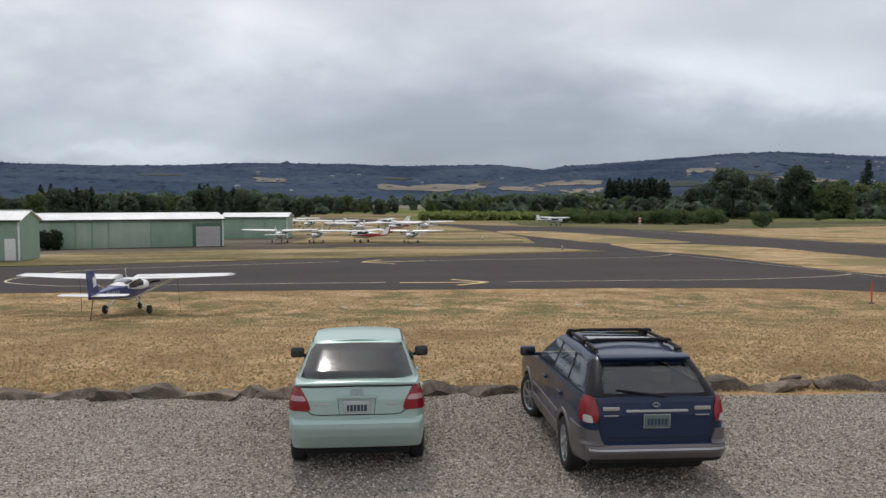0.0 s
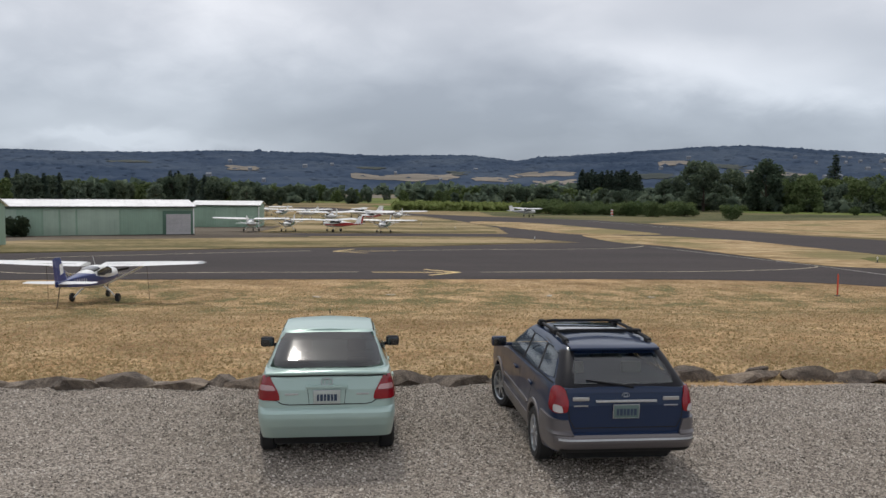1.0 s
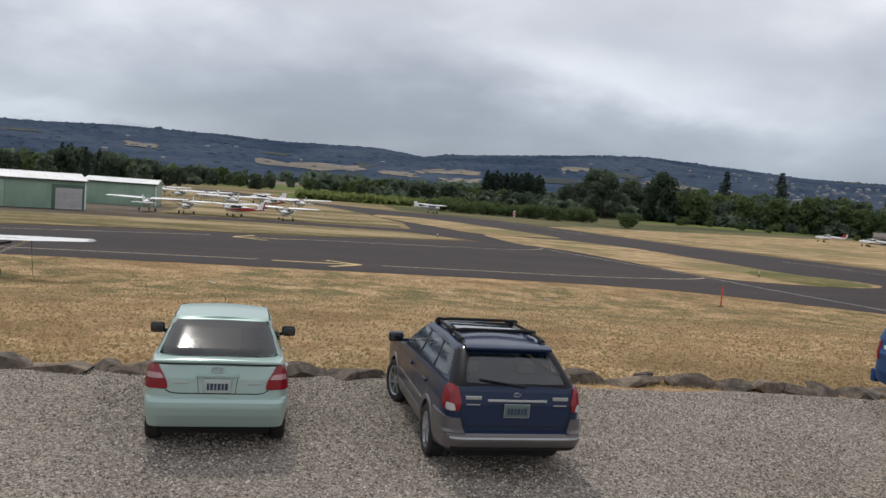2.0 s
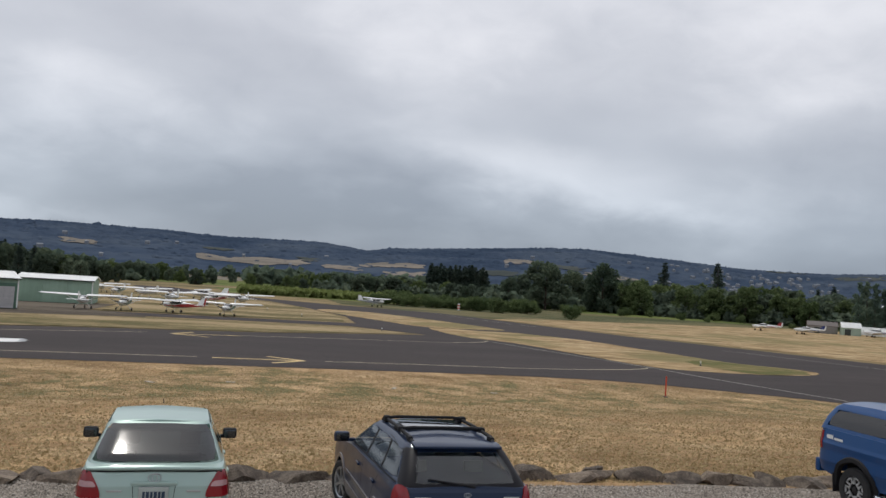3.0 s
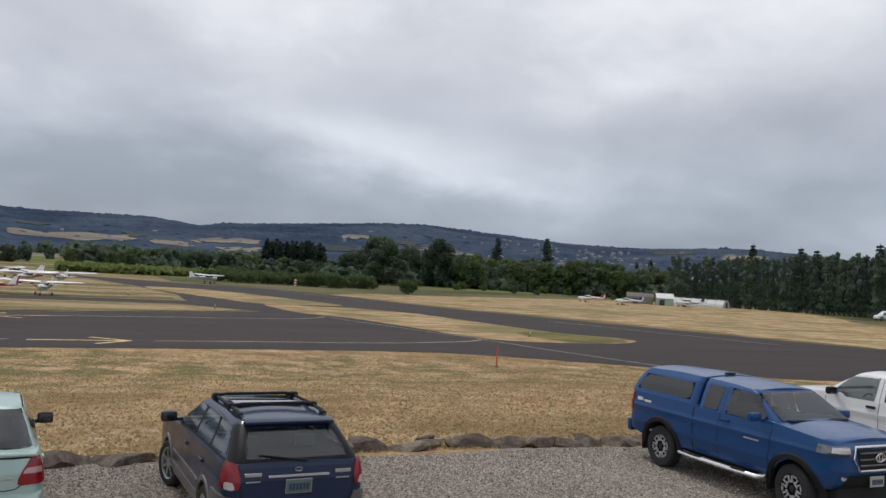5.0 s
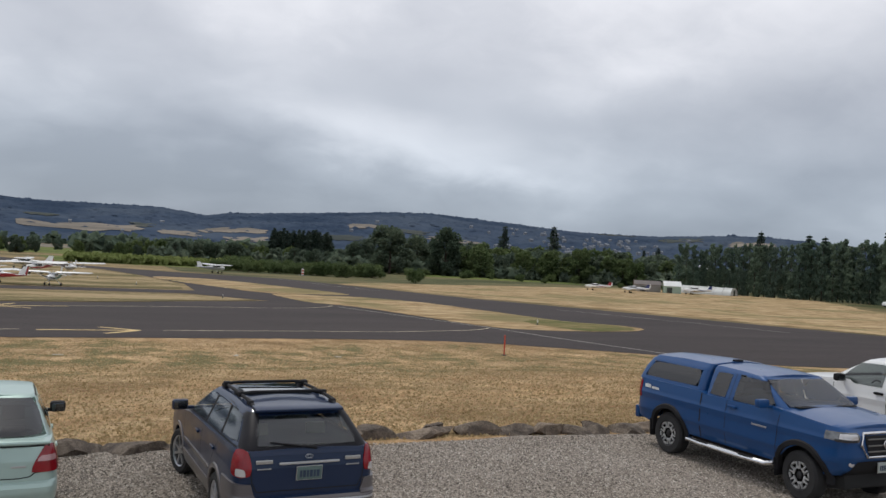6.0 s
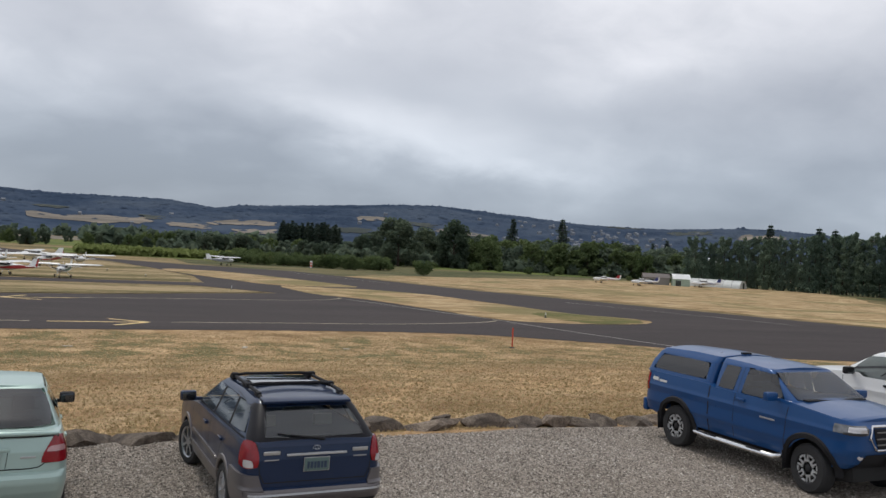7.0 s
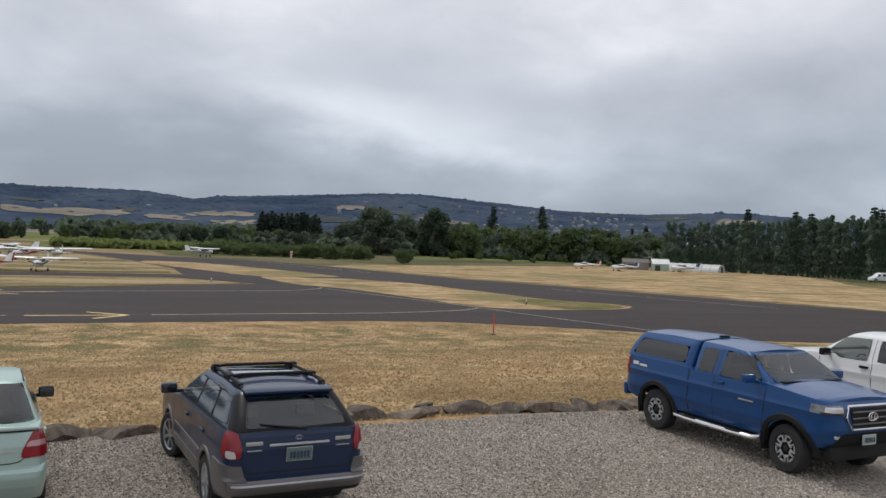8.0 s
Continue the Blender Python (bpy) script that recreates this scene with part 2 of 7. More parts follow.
def hay_mat():
    """Mown straw: fine stubble, faint windrows, worn and greener patches."""
    m, nt, b = node_mat("mown_hay")
    pos = add_node(nt, "ShaderNodeTexCoord").outputs["Object"]
    row = add_node(nt, "ShaderNodeMapping", {"Vector": pos, "Scale": (0.45, 1.0, 1.0), "Rotation": (0, 0, 0.35)})
    wide = noise_of(nt, 0.045, 5, 0.62, pos, 0.8)
    mid = noise_of(nt, 0.32, 6, 0.7, row.outputs[0], 0.5)
    fine_ = noise_of(nt, 1.3, 7, 0.8, row.outputs[0])
    c = ramp_of(nt, mid.outputs["Fac"], [(0.38, (0.225, 0.160, 0.085)), (0.5, (0.400, 0.290, 0.160)), (0.62, (0.50, 0.392, 0.240))]).outputs[0]
    c = mix_of(nt, 0.85, c, ramp_of(nt, fine_.outputs["Fac"], [(0.38, (0.60, 0.57, 0.52)), (0.62, (1.28, 1.27, 1.25))]).outputs[0], "MULTIPLY")
    weed = ramp_of(nt, wide.outputs["Fac"], [(0.38, (0.8, 0.8, 0.8)), (0.50, (0, 0, 0))]).outputs[0]
    c = mix_of(nt, weed, c, (0.185, 0.165, 0.075))
    nt.links.new(c, b.inputs["Base Color"])
    b.inputs["Roughness"].default_value = 0.95
    b.inputs["Specular IOR Level"].default_value = 0.08
    bump_of(nt, b, fine_.outputs["Fac"], 0.6, 0.06)
    return m


def asphalt_mat():
    m, nt, b = node_mat("worn_asphalt")
    pos = add_node(nt, "ShaderNodeTexCoord").outputs["Object"]
    st = add_node(nt, "ShaderNodeMapping", {"Vector": pos, "Scale": (0.25, 1.0, 1.0)})
    wide = noise_of(nt, 0.16, 5, 0.6, st.outputs[0], 0.6)
    fine_ = noise_of(nt, 6.0, 6, 0.7, pos)
    base = ramp_of(nt, wide.outputs["Fac"], [(0.36, (0.026, 0.0205, 0.0205)), (0.5, (0.037, 0.0292, 0.0288)), (0.64, (0.052, 0.041, 0.039))]).outputs[0]
    c = mix_of(nt, 0.4, base, ramp_of(nt, fine_.outputs["Fac"], [(0.35, (0.025, 0.0205, 0.0205)), (0.65, (0.070, 0.056, 0.053))]).outputs[0])
    crack = add_node(nt, "ShaderNodeTexVoronoi", {"Vector": pos, "Scale": 0.12}, feature="DISTANCE_TO_EDGE")
    cf = ramp_of(nt, crack.outputs["Distance"], [(0.0, (0.5, 0.5, 0.5)), (0.012, (0, 0, 0))]).outputs[0]
    c = mix_of(nt, cf, c, (0.03, 0.028, 0.026))
    nt.links.new(c, b.inputs["Base Color"])
    b.inputs["Roughness"].default_value = 0.9
    b.inputs["Specular IOR Level"].default_value = 0.25
    bump_of(nt, b, noise_of(nt, 90, 3, 0.6, pos).outputs["Fac"], 0.4, 0.01)
    return m


def gravel_mat(name, each):
    m, nt, b = node_mat(name)
    pos = add_node(nt, "ShaderNodeTexCoord").outputs["Object"]
    wide = noise_of(nt, 0.35, 4, 0.6, pos)
    if each:
        geo = add_node(nt, "ShaderNodeNewGeometry")
        c = ramp_of(nt, geo.outputs["Random Per Island"], [(0.0, (0.105, 0.092, 0.080)), (0.35, (0.300, 0.265, 0.230)), (0.8, (0.52, 0.465, 0.402)), (1.0, (0.80, 0.75, 0.68))]).outputs[0]
    else:
        v = add_node(nt, "ShaderNodeTexVoronoi", {"Vector": pos, "Scale": 34.0})
        c = ramp_of(nt, add_node(nt, "ShaderNodeSeparateColor", {"Color": v.outputs["Color"]}).outputs[0],
                    [(0.0, (0.125, 0.109, 0.093)), (0.5, (0.300, 0.261, 0.220)), (1.0, (0.52, 0.462, 0.400))]).outputs[0]
        bump_of(nt, b, v.outputs["Distance"], 0.9, 0.03)
    c = mix_of(nt, 0.6, c, ramp_of(nt, wide.outputs["Fac"], [(0.3, (0.72, 0.70, 0.66)), (0.7, (1, 1, 1))]).outputs[0], "MULTIPLY")
    nt.links.new(c, b.inputs["Base Color"])
    b.inputs["Roughness"].default_value = 0.9
    b.inputs["Specular IOR Level"].default_value = 0.2
    return m


def island_mat(name, stops, rough=0.9):
    """Colours that vary from piece to piece of a joined mesh."""
    m, nt, b = node_mat(name)
    geo = add_node(nt, "ShaderNodeNewGeometry")
    c = ramp_of(nt, geo.outputs["Random Per Island"], stops).outputs[0]
    inf = add_node(nt, "ShaderNodeObjectInfo")
    c = mix_of(nt, 0.6, c, ramp_of(nt, inf.outputs["Random"], [(0.0, (0.62, 0.7, 0.62)), (0.5, (1, 1, 1)), (1.0, (1.25, 1.2, 1.0))]).outputs[0], "MULTIPLY")
    nt.links.new(c, b.inputs["Base Color"])
    b.inputs["Roughness"].default_value = rough
    b.inputs["Specular IOR Level"].default_value = 0.08
    soft_n = add_node(nt, "ShaderNodeVectorMath", {0: geo.outputs["Normal"], 1: (0.42, 0.42, 0.42)}, operation="MULTIPLY")
    lean = add_node(nt, "ShaderNodeVectorMath", {0: soft_n.outputs[0], 1: (0.0, -0.22, 0.62)}, operation="ADD")
    unit = add_node(nt, "ShaderNodeVectorMath", {0: lean.outputs[0]}, operation="NORMALIZE")
    nt.links.new(unit.outputs[0], b.inputs["Normal"])
    tl = add_node(nt, "ShaderNodeBsdfTranslucent", {"Color": c})
    nt.links.new(add_node(nt, "ShaderNodeMixShader", {0: 0.35, 1: b.outputs[0], 2: tl.outputs[0]}).outputs[0], nt.nodes["Material Output"].inputs[0])
    return m


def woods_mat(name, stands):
    """Closed forest far off: hazed stands of differing tone, each crown a little different."""
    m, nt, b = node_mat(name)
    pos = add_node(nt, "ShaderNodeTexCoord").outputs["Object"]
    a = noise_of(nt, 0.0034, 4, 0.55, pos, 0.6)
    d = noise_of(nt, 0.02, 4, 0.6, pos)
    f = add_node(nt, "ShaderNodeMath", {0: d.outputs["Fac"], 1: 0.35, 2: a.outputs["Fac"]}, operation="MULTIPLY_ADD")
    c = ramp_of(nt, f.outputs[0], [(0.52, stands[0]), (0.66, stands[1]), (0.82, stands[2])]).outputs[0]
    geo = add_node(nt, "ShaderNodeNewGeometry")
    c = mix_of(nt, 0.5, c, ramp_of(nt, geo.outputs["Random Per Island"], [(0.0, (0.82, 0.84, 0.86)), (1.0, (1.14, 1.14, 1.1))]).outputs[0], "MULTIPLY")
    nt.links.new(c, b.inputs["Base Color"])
    b.inputs["Roughness"].default_value = 0.95
    b.inputs["Specular IOR Level"].default_value = 0.0
    soft_n = add_node(nt, "ShaderNodeVectorMath", {0: geo.outputs["Normal"], 1: (0.16, 0.16, 0.16)}, operation="MULTIPLY")
    lean = add_node(nt, "ShaderNodeVectorMath", {0: soft_n.outputs[0], 1: (0.0, -0.25, 0.8)}, operation="ADD")
    unit = add_node(nt, "ShaderNodeVectorMath", {0: lean.outputs[0]}, operation="NORMALIZE")
    nt.links.new(unit.outputs[0], b.inputs["Normal"])
    return m


def rock_mat():
    m, nt, b = node_mat("basalt_rock")
    pos = add_node(nt, "ShaderNodeTexCoord").outputs["Object"]
    inf = add_node(nt, "ShaderNodeObjectInfo")
    off = add_node(nt, "ShaderNodeVectorMath", {0: pos, 1: inf.outputs["Location"]}, operation="ADD")
    a, d = noise_of(nt, 3.0, 6, 0.65, off.outputs[0], 0.5), noise_of(nt, 22.0, 5, 0.7, off.outputs[0])
    f = add_node(nt, "ShaderNodeMath", {0: d.outputs["Fac"], 1: 0.4, 2: a.outputs["Fac"]}, operation="MULTIPLY_ADD")
    c = ramp_of(nt, f.outputs[0], [(0.5, (0.048, 0.037, 0.029)), (0.7, (0.125, 0.098, 0.075)), (0.9, (0.26, 0.215, 0.168))]).outputs[0]
    c = mix_of(nt, 0.7, c, ramp_of(nt, inf.outputs["Random"], [(0.0, (0.55, 0.52, 0.5)), (0.6, (1, 1, 1)), (1.0, (1.5, 1.42, 1.3))]).outputs[0], "MULTIPLY")
    nt.links.new(c, b.inputs["Base Color"])
    b.inputs["Roughness"].default_value = 0.88
    bump_of(nt, b, f.outputs[0], 0.9, 0.06)
    return m


def siding_mat(name, col, pitch=0.3):
    """Ribbed sheet metal, weathered, ribs running upright."""
    m, nt, b = node_mat(name)
    pos = add_node(nt, "ShaderNodeTexCoord").outputs["Object"]
    broad = noise_of(nt, 0.35, 5, 0.6, pos)
    streak = noise_of(nt, 2.2, 4, 0.6, add_node(nt, "ShaderNodeMapping", {"Vector": pos, "Scale": (1, 1, 0.08)}).outputs[0])
    f = add_node(nt, "ShaderNodeMath", {0: streak.outputs["Fac"], 1: 0.5, 2: broad.outputs["Fac"]}, operation="MULTIPLY_ADD")
    lo, hi = tuple(c * 0.84 for c in col), tuple(min(1, c * 1.12) for c in col)
    c = ramp_of(nt, f.outputs[0], [(0.5, lo), (1.0, hi)]).outputs[0]
    inf = add_node(nt, "ShaderNodeObjectInfo")
    c = mix_of(nt, 0.3, c, ramp_of(nt, inf.outputs["Random"], [(0, (0.8, 0.85, 0.8)), (1, (1.15, 1.1, 1.1))]).outputs[0], "MULTIPLY")
    nt.links.new(c, b.inputs["Base Color"])
    b.inputs["Roughness"].default_value = 0.55
    w = add_node(nt, "ShaderNodeTexWave", {"Vector": pos, "Scale": 1.0 / pitch / 3.0, "Distortion": 0.0})
    bump_of(nt, b, w.outputs["Fac"], 0.16, 0.03)
    return m


M = {}
M["turf"] = lawn_mat()
M["hay"] = hay_mat()
M["valley"] = field_mat("valley_floor", ((0.105, 0.098, 0.045), (0.20, 0.155, 0.078), (0.33, 0.245, 0.13)), 0.012, (0.3, 1, 1))
M["green_turf"] = field_mat("green_turf", ((0.11, 0.115, 0.04), (0.21, 0.17, 0.075), (0.31, 0.235, 0.12)), 0.05, (0.3, 1, 1))
M["verge"] = field_mat("patchy_verge", ((0.125, 0.112, 0.050), (0.245, 0.190, 0.098), (0.37, 0.285, 0.165)), 0.09, (0.35, 1, 1))
M["crop"] = field_mat("green_crop", ((0.075, 0.10, 0.028), (0.12, 0.15, 0.04), (0.16, 0.185, 0.055)), 0.05)
M["asphalt"] = asphalt_mat()
M["gravel"] = gravel_mat("gravel_bed", False)
M["stones"] = gravel_mat("gravel_stones", True)
M["rock"] = rock_mat()
M["line_white"] = plain("faded_white_paint", (0.42, 0.40, 0.36), 0.8, vary=0.3, scale=1.2)
M["line_yellow"] = plain("faded_yellow_paint", (0.62, 0.54, 0.38), 0.8, vary=0.25, scale=1.2)
M["arrow_yellow"] = plain("arrow_yellow_paint", (0.78, 0.58, 0.27), 0.8, vary=0.2, scale=1.2)
M["crop_leaf"] = island_mat("crop_leaves", [(0.0, (0.153, 0.194, 0.059)), (0.5, (0.221, 0.261, 0.086)), (1.0, (0.279, 0.310, 0.117))])
M["glass_grey"] = glass_mat("grey_tinted_glass", (0.66, 0.74, 0.70))
M["siding"] = siding_mat("green_siding", (0.265, 0.380, 0.295))
M["siding_dark"] = siding_mat("dark_green_siding", (0.075, 0.15, 0.105))
M["siding_pale"] = siding_mat("pale_green_siding", (0.33, 0.425, 0.345))
M["roof_white"] = siding_mat("white_sheet_roof", (0.78, 0.79, 0.78), 0.6)
M["door_grey"] = siding_mat("grey_door", (0.47, 0.455, 0.465), 0.5)
M["trim_dark"] = plain("dark_trim", (0.035, 0.045, 0.04), 0.6)
M["trim_white"] = plain("white_trim", (0.72, 0.73, 0.71), 0.5)
# leaf and poplar_leaf are lightened in colour in place of distant haze
M["leaf"] = island_mat("leaves", [(0.0, (0.091, 0.126, 0.097)), (0.5, (0.135, 0.179, 0.132)), (1.0, (0.185, 0.228, 0.157))])
M["leaf_dark"] = island_mat("dark_tree_leaves", [(0.0, (0.068, 0.096, 0.070)), (0.5, (0.102, 0.136, 0.096)), (1.0, (0.139, 0.172, 0.114))])
M["leaf_dense"] = island_mat("dark_hedge_leaves", [(0.0, (0.024, 0.036, 0.022)), (1.0, (0.054, 0.072, 0.038))])
M["leaf_light"] = island_mat("light_leaves", [(0.0, (0.072, 0.105, 0.044)), (0.5, (0.114, 0.157, 0.064)), (1.0, (0.168, 0.211, 0.095))])
M["needles"] = island_mat("needles", [(0.0, (0.046, 0.068, 0.058)), (0.6, (0.070, 0.097, 0.078)), (1.0, (0.095, 0.122, 0.094))])
M["poplar_leaf"] = island_mat("poplar_leaves", [(0.0, (0.119, 0.171, 0.132)), (0.6, (0.157, 0.214, 0.158)), (1.0, (0.195, 0.252, 0.181))])
M["grass_blades"] = island_mat("straw_blades", [(0.0, (0.34, 0.245, 0.120)), (0.5, (0.50, 0.365, 0.195)), (1.0, (0.70, 0.55, 0.33))])
M["bark"] = plain("bark", (0.085, 0.065, 0.05), 0.9, vary=0.3, scale=3, bump=0.5, bscale=12)
# the blue of distance haze is put into the far woods' base colour
M["hill"] = woods_mat("hazed_wooded_hill", ((0.043, 0.063, 0.100), (0.060, 0.082, 0.123), (0.080, 0.103, 0.140)))
# far pasture green is greyed towards blue, haze mixed into the colour
M["pasture"] = field_mat("hazed_hill_pasture", ((0.042, 0.052, 0.049), (0.055, 0.065, 0.058), (0.070, 0.075, 0.070)), 0.01)
M["meadow"] = field_mat("weedy_meadow", ((0.061, 0.070, 0.031), (0.101, 0.102, 0.047), (0.162, 0.140, 0.072)), 0.05, (0.4, 1, 1))
# far straw colour is dulled and greyed for haze as well
M["hill_field"] = field_mat("hazed_hill_fields", ((0.145, 0.132, 0.111), (0.187, 0.166, 0.140), (0.238, 0.208, 0.170)), 0.01)
M["house_white"] = plain("far_house_white", (0.187, 0.204, 0.230), 0.7)
M["house_roof"] = plain("far_house_roof", (0.16, 0.14, 0.13), 0.8)
M["rubber"] = plain("tyre_rubber", (0.022, 0.022, 0.023), 0.85, vary=0.35, scale=8)
M["black_plastic"] = plain("black_plastic", (0.016, 0.016, 0.018), 0.72, vary=0.2)
M["black_plastic"].node_tree.nodes["Principled BSDF"].inputs["Specular IOR Level"].default_value = 0.22
M["under"] = plain("dark_underside", (0.012, 0.012, 0.012), 0.9)
M["chrome"] = plain("chrome", (0.75, 0.75, 0.76), 0.12, 1.0, vary=0.05)
M["alloy"] = plain("alloy_wheel", (0.50, 0.51, 0.53), 0.3, 0.9, vary=0.08)
M["gloss_black"] = plain("satin_black_panel", (0.016, 0.016, 0.019), 0.4, vary=0.2)
M["gloss_black"].node_tree.nodes["Principled BSDF"].inputs["Specular IOR Level"].default_value = 0.1
M["alloy_bright"] = plain("machined_alloy", (0.58, 0.59, 0.60), 0.38, 0.6, vary=0.08)
M["alloy_dark"] = plain("dark_alloy", (0.035, 0.035, 0.037), 0.45, 0.5, vary=0.1)
M["red_lens"] = plain("red_lens", (0.23, 0.006, 0.011), 0.2, 0.0, vary=0.25, coat=0.2)
M["clear_lens"] = plain("clear_lens", (0.62, 0.60, 0.60), 0.12, 0.3, vary=0.1, coat=1.0)
M["pink_lens"] = plain("frosted_lens", (0.46, 0.26, 0.26), 0.2, 0.1, vary=0.2, coat=0.5)
M["headlamp"] = plain("headlamp_lens", (0.15, 0.155, 0.16), 0.10, 0.5, vary=0.5, scale=14, coat=1.0)
M["dirt"] = field_mat("brown_dirt", ((0.085, 0.070, 0.055), (0.12, 0.10, 0.078), (0.16, 0.135, 0.105)), 0.1)
M["seat"] = plain("seat_cloth", (0.10, 0.098, 0.095), 0.9)
M["seat_light"] = plain("grey_seat_cloth", (0.32, 0.32, 0.31), 0.9)
M["glass_dark"] = glass_mat("dark_tinted_glass", (0.055, 0.055, 0.06))
M["glass"] = glass_mat("tinted_glass", (0.42, 0.47, 0.45))
M["glass_side"] = glass_mat("side_window_glass", (0.22, 0.25, 0.25))
M["glass_clear"] = glass_mat("clear_glass", (0.80, 0.84, 0.82))
M["mint"] = car_paint("mint_metallic", (0.40, 0.525, 0.485), 0.3, 0.15)
M["navy"] = car_paint("navy_metallic", (0.012, 0.025, 0.062), 0.0, 0.02, 0.30, 0.42)
M["cladding"] = car_paint("grey_cladding", (0.135, 0.125, 0.130), 0.4, 0.3, 0.42)
M["blue"] = car_paint("bright_blue_metallic", (0.010, 0.062, 0.195), 0.1, 0.05, 0.28, 0.5)
M["car_white"] = car_paint("white_car_paint", (0.78, 0.79, 0.79), 0.0, 0.08)
# darkened base colour stands in for an unbuilt dark building mirrored here
M["dark_mirror"] = plain("mirror_glass", (0.10, 0.105, 0.11), 0.08, 1.0)
M["plate_white"] = plain("plate_face", (0.42, 0.46, 0.43), 0.5)
M["plate_green"] = plain("plate_face_green", (0.11, 0.165, 0.155), 0.5)
M["plate_ink"] = plain("plate_ink", (0.03, 0.05, 0.09), 0.6)
M["badge"] = plain("badge_silver", (0.55, 0.56, 0.57), 0.3, 0.8)
M["air_white"] = plain("aircraft_white", (0.80, 0.80, 0.78), 0.35, vary=0.06, scale=1.5, coat=0.4)
M["air_blue"] = plain("aircraft_blue", (0.018, 0.035, 0.16), 0.35, vary=0.1, coat=0.4)
M["air_red"] = plain("aircraft_red", (0.35, 0.03, 0.03), 0.4, vary=0.1, coat=0.4)
M["air_grey"] = plain("aircraft_grey", (0.30, 0.31, 0.32), 0.4, vary=0.1)
M["air_glass"] = plain("aircraft_window", (0.03, 0.035, 0.04), 0.08, vary=0.2, coat=1.0)
M["orange"] = plain("orange_marker", (0.58, 0.075, 0.035), 0.55)
M["pale_stone"] = plain("pale_paving", (0.40, 0.36, 0.29), 0.9)
M["plastic_cover"] = plain("plastic_cover", (0.55, 0.57, 0.55), 0.45, vary=0.2, scale=0.5)
M["rope"] = plain("tie_rope", (0.12, 0.09, 0.06), 0.9)
M["steel"] = plain("weathered_steel", (0.25, 0.24, 0.23), 0.5, 0.6)

from mathutils.geometry import delaunay_2d_cdt


# ---- helpers for meshes ----
def put_mesh(name, verts, faces, mat, smooth=None):
    me = bpy.data.meshes.new(name)
    me.from_pydata([tuple(map(float, v)) for v in verts], [], [tuple(map(int, f)) for f in faces])
    me.materials.append(mat)
    if smooth is not None:
        me.shade_smooth()
        me.set_sharp_from_angle(angle=radians(smooth))
    me.update()
    return me


def part(name, bm, mat, parent=None, label="", smooth=35):
    """Links a bmesh as one mesh object, under a thing or a part."""
    me = bpy.data.meshes.new(name)
    bm.normal_update()
    bm.to_mesh(me)
    bm.free()
    me.materials.append(mat)
    if smooth:
        me.shade_smooth()
        me.set_sharp_from_angle(angle=radians(smooth))
    ob = new(name, me)
    if parent is not None:
        ob.parent = parent
    if label:
        ob["label"] = label
    return ob


def empty(name, m, label, category, group="", kind=""):
    ob = new(name)
    ob.matrix_basis = m
    return tagged(ob, label, category, group, kind)


def box_bm(sx, sy, sz, m=None, bevel=0.0, bm=None):
    """A box with its centre at the origin of m; bevelled edges."""
    own = bmesh.new()
    bmesh.ops.create_cube(own, size=1.0, matrix=Matrix.Diagonal((sx, sy, sz, 1)))
    if bevel:
        bmesh.ops.bevel(own, geom=own.edges[:], offset=bevel, segments=2, affect="EDGES", profile=0.6)
    if m is not None:
        own.transform(m)
    if bm is None:
        return own
    tmp = bpy.data.meshes.new("tmp")
    own.to_mesh(tmp)
    own.free()
    bm.from_mesh(tmp)
    bpy.data.meshes.remove(tmp)
    return bm


def tube_bm(points, radius, sides=8, bm=None, ends=True):
    """A round bar along a line of points; radius may be a list."""
    bm = bm or bmesh.new()
    pts = [Vector(p) for p in points]
    rad = radius if isinstance(radius, (list, tuple)) else [radius] * len(pts)
    rings = []
    for i, p in enumerate(pts):
        d = (pts[min(i + 1, len(pts) - 1)] - pts[max(i - 1, 0)]).normalized()
        a = d.cross(Vector((0, 0, 1)) if abs(d.z) < 0.9 else Vector((1, 0, 0))).normalized()
        b_ = d.cross(a)
        rings.append([bm.verts.new(p + (a * math.cos(k) + b_ * math.sin(k)) * rad[i]) for k in (2 * math.pi * j / sides for j in range(sides))])
    for r0, r1 in zip(rings, rings[1:]):
        for j in range(sides):
            bm.faces.new((r0[j], r0[(j + 1) % sides], r1[(j + 1) % sides], r1[j]))
    if ends:
        bm.faces.new(rings[0][::-1])
        bm.faces.new(rings[-1])
    return bm


def lathe_bm(profile, sides=32, bm=None, axis="X"):
    """Turns a profile of (distance along axis, radius) round the X axis."""
    bm = bm or bmesh.new()
    rings = []
    for a, r in profile:
        rings.append([bm.verts.new((a, r * math.cos(k), r * math.sin(k))) for k in (2 * math.pi * j / sides for j in range(sides))])
    for r0, r1 in zip(rings, rings[1:]):
        for j in range(sides):
            bm.faces.new((r0[j], r1[j], r1[(j + 1) % sides], r0[(j + 1) % sides]))
    return bm


# ---- the lie of the land: a gravel terrace, a bank, the airfield, the valley ----
BREAKS = ((-80.0, 0.0), (15.2, 0.0), (40.0, -2.0), (134.0, -3.2), (257.0, -3.7), (4800.0, -3.7))


def ground_z(y):
    return float(np.interp(y, [b_[0] for b_ in BREAKS], [b_[1] for b_ in BREAKS]))


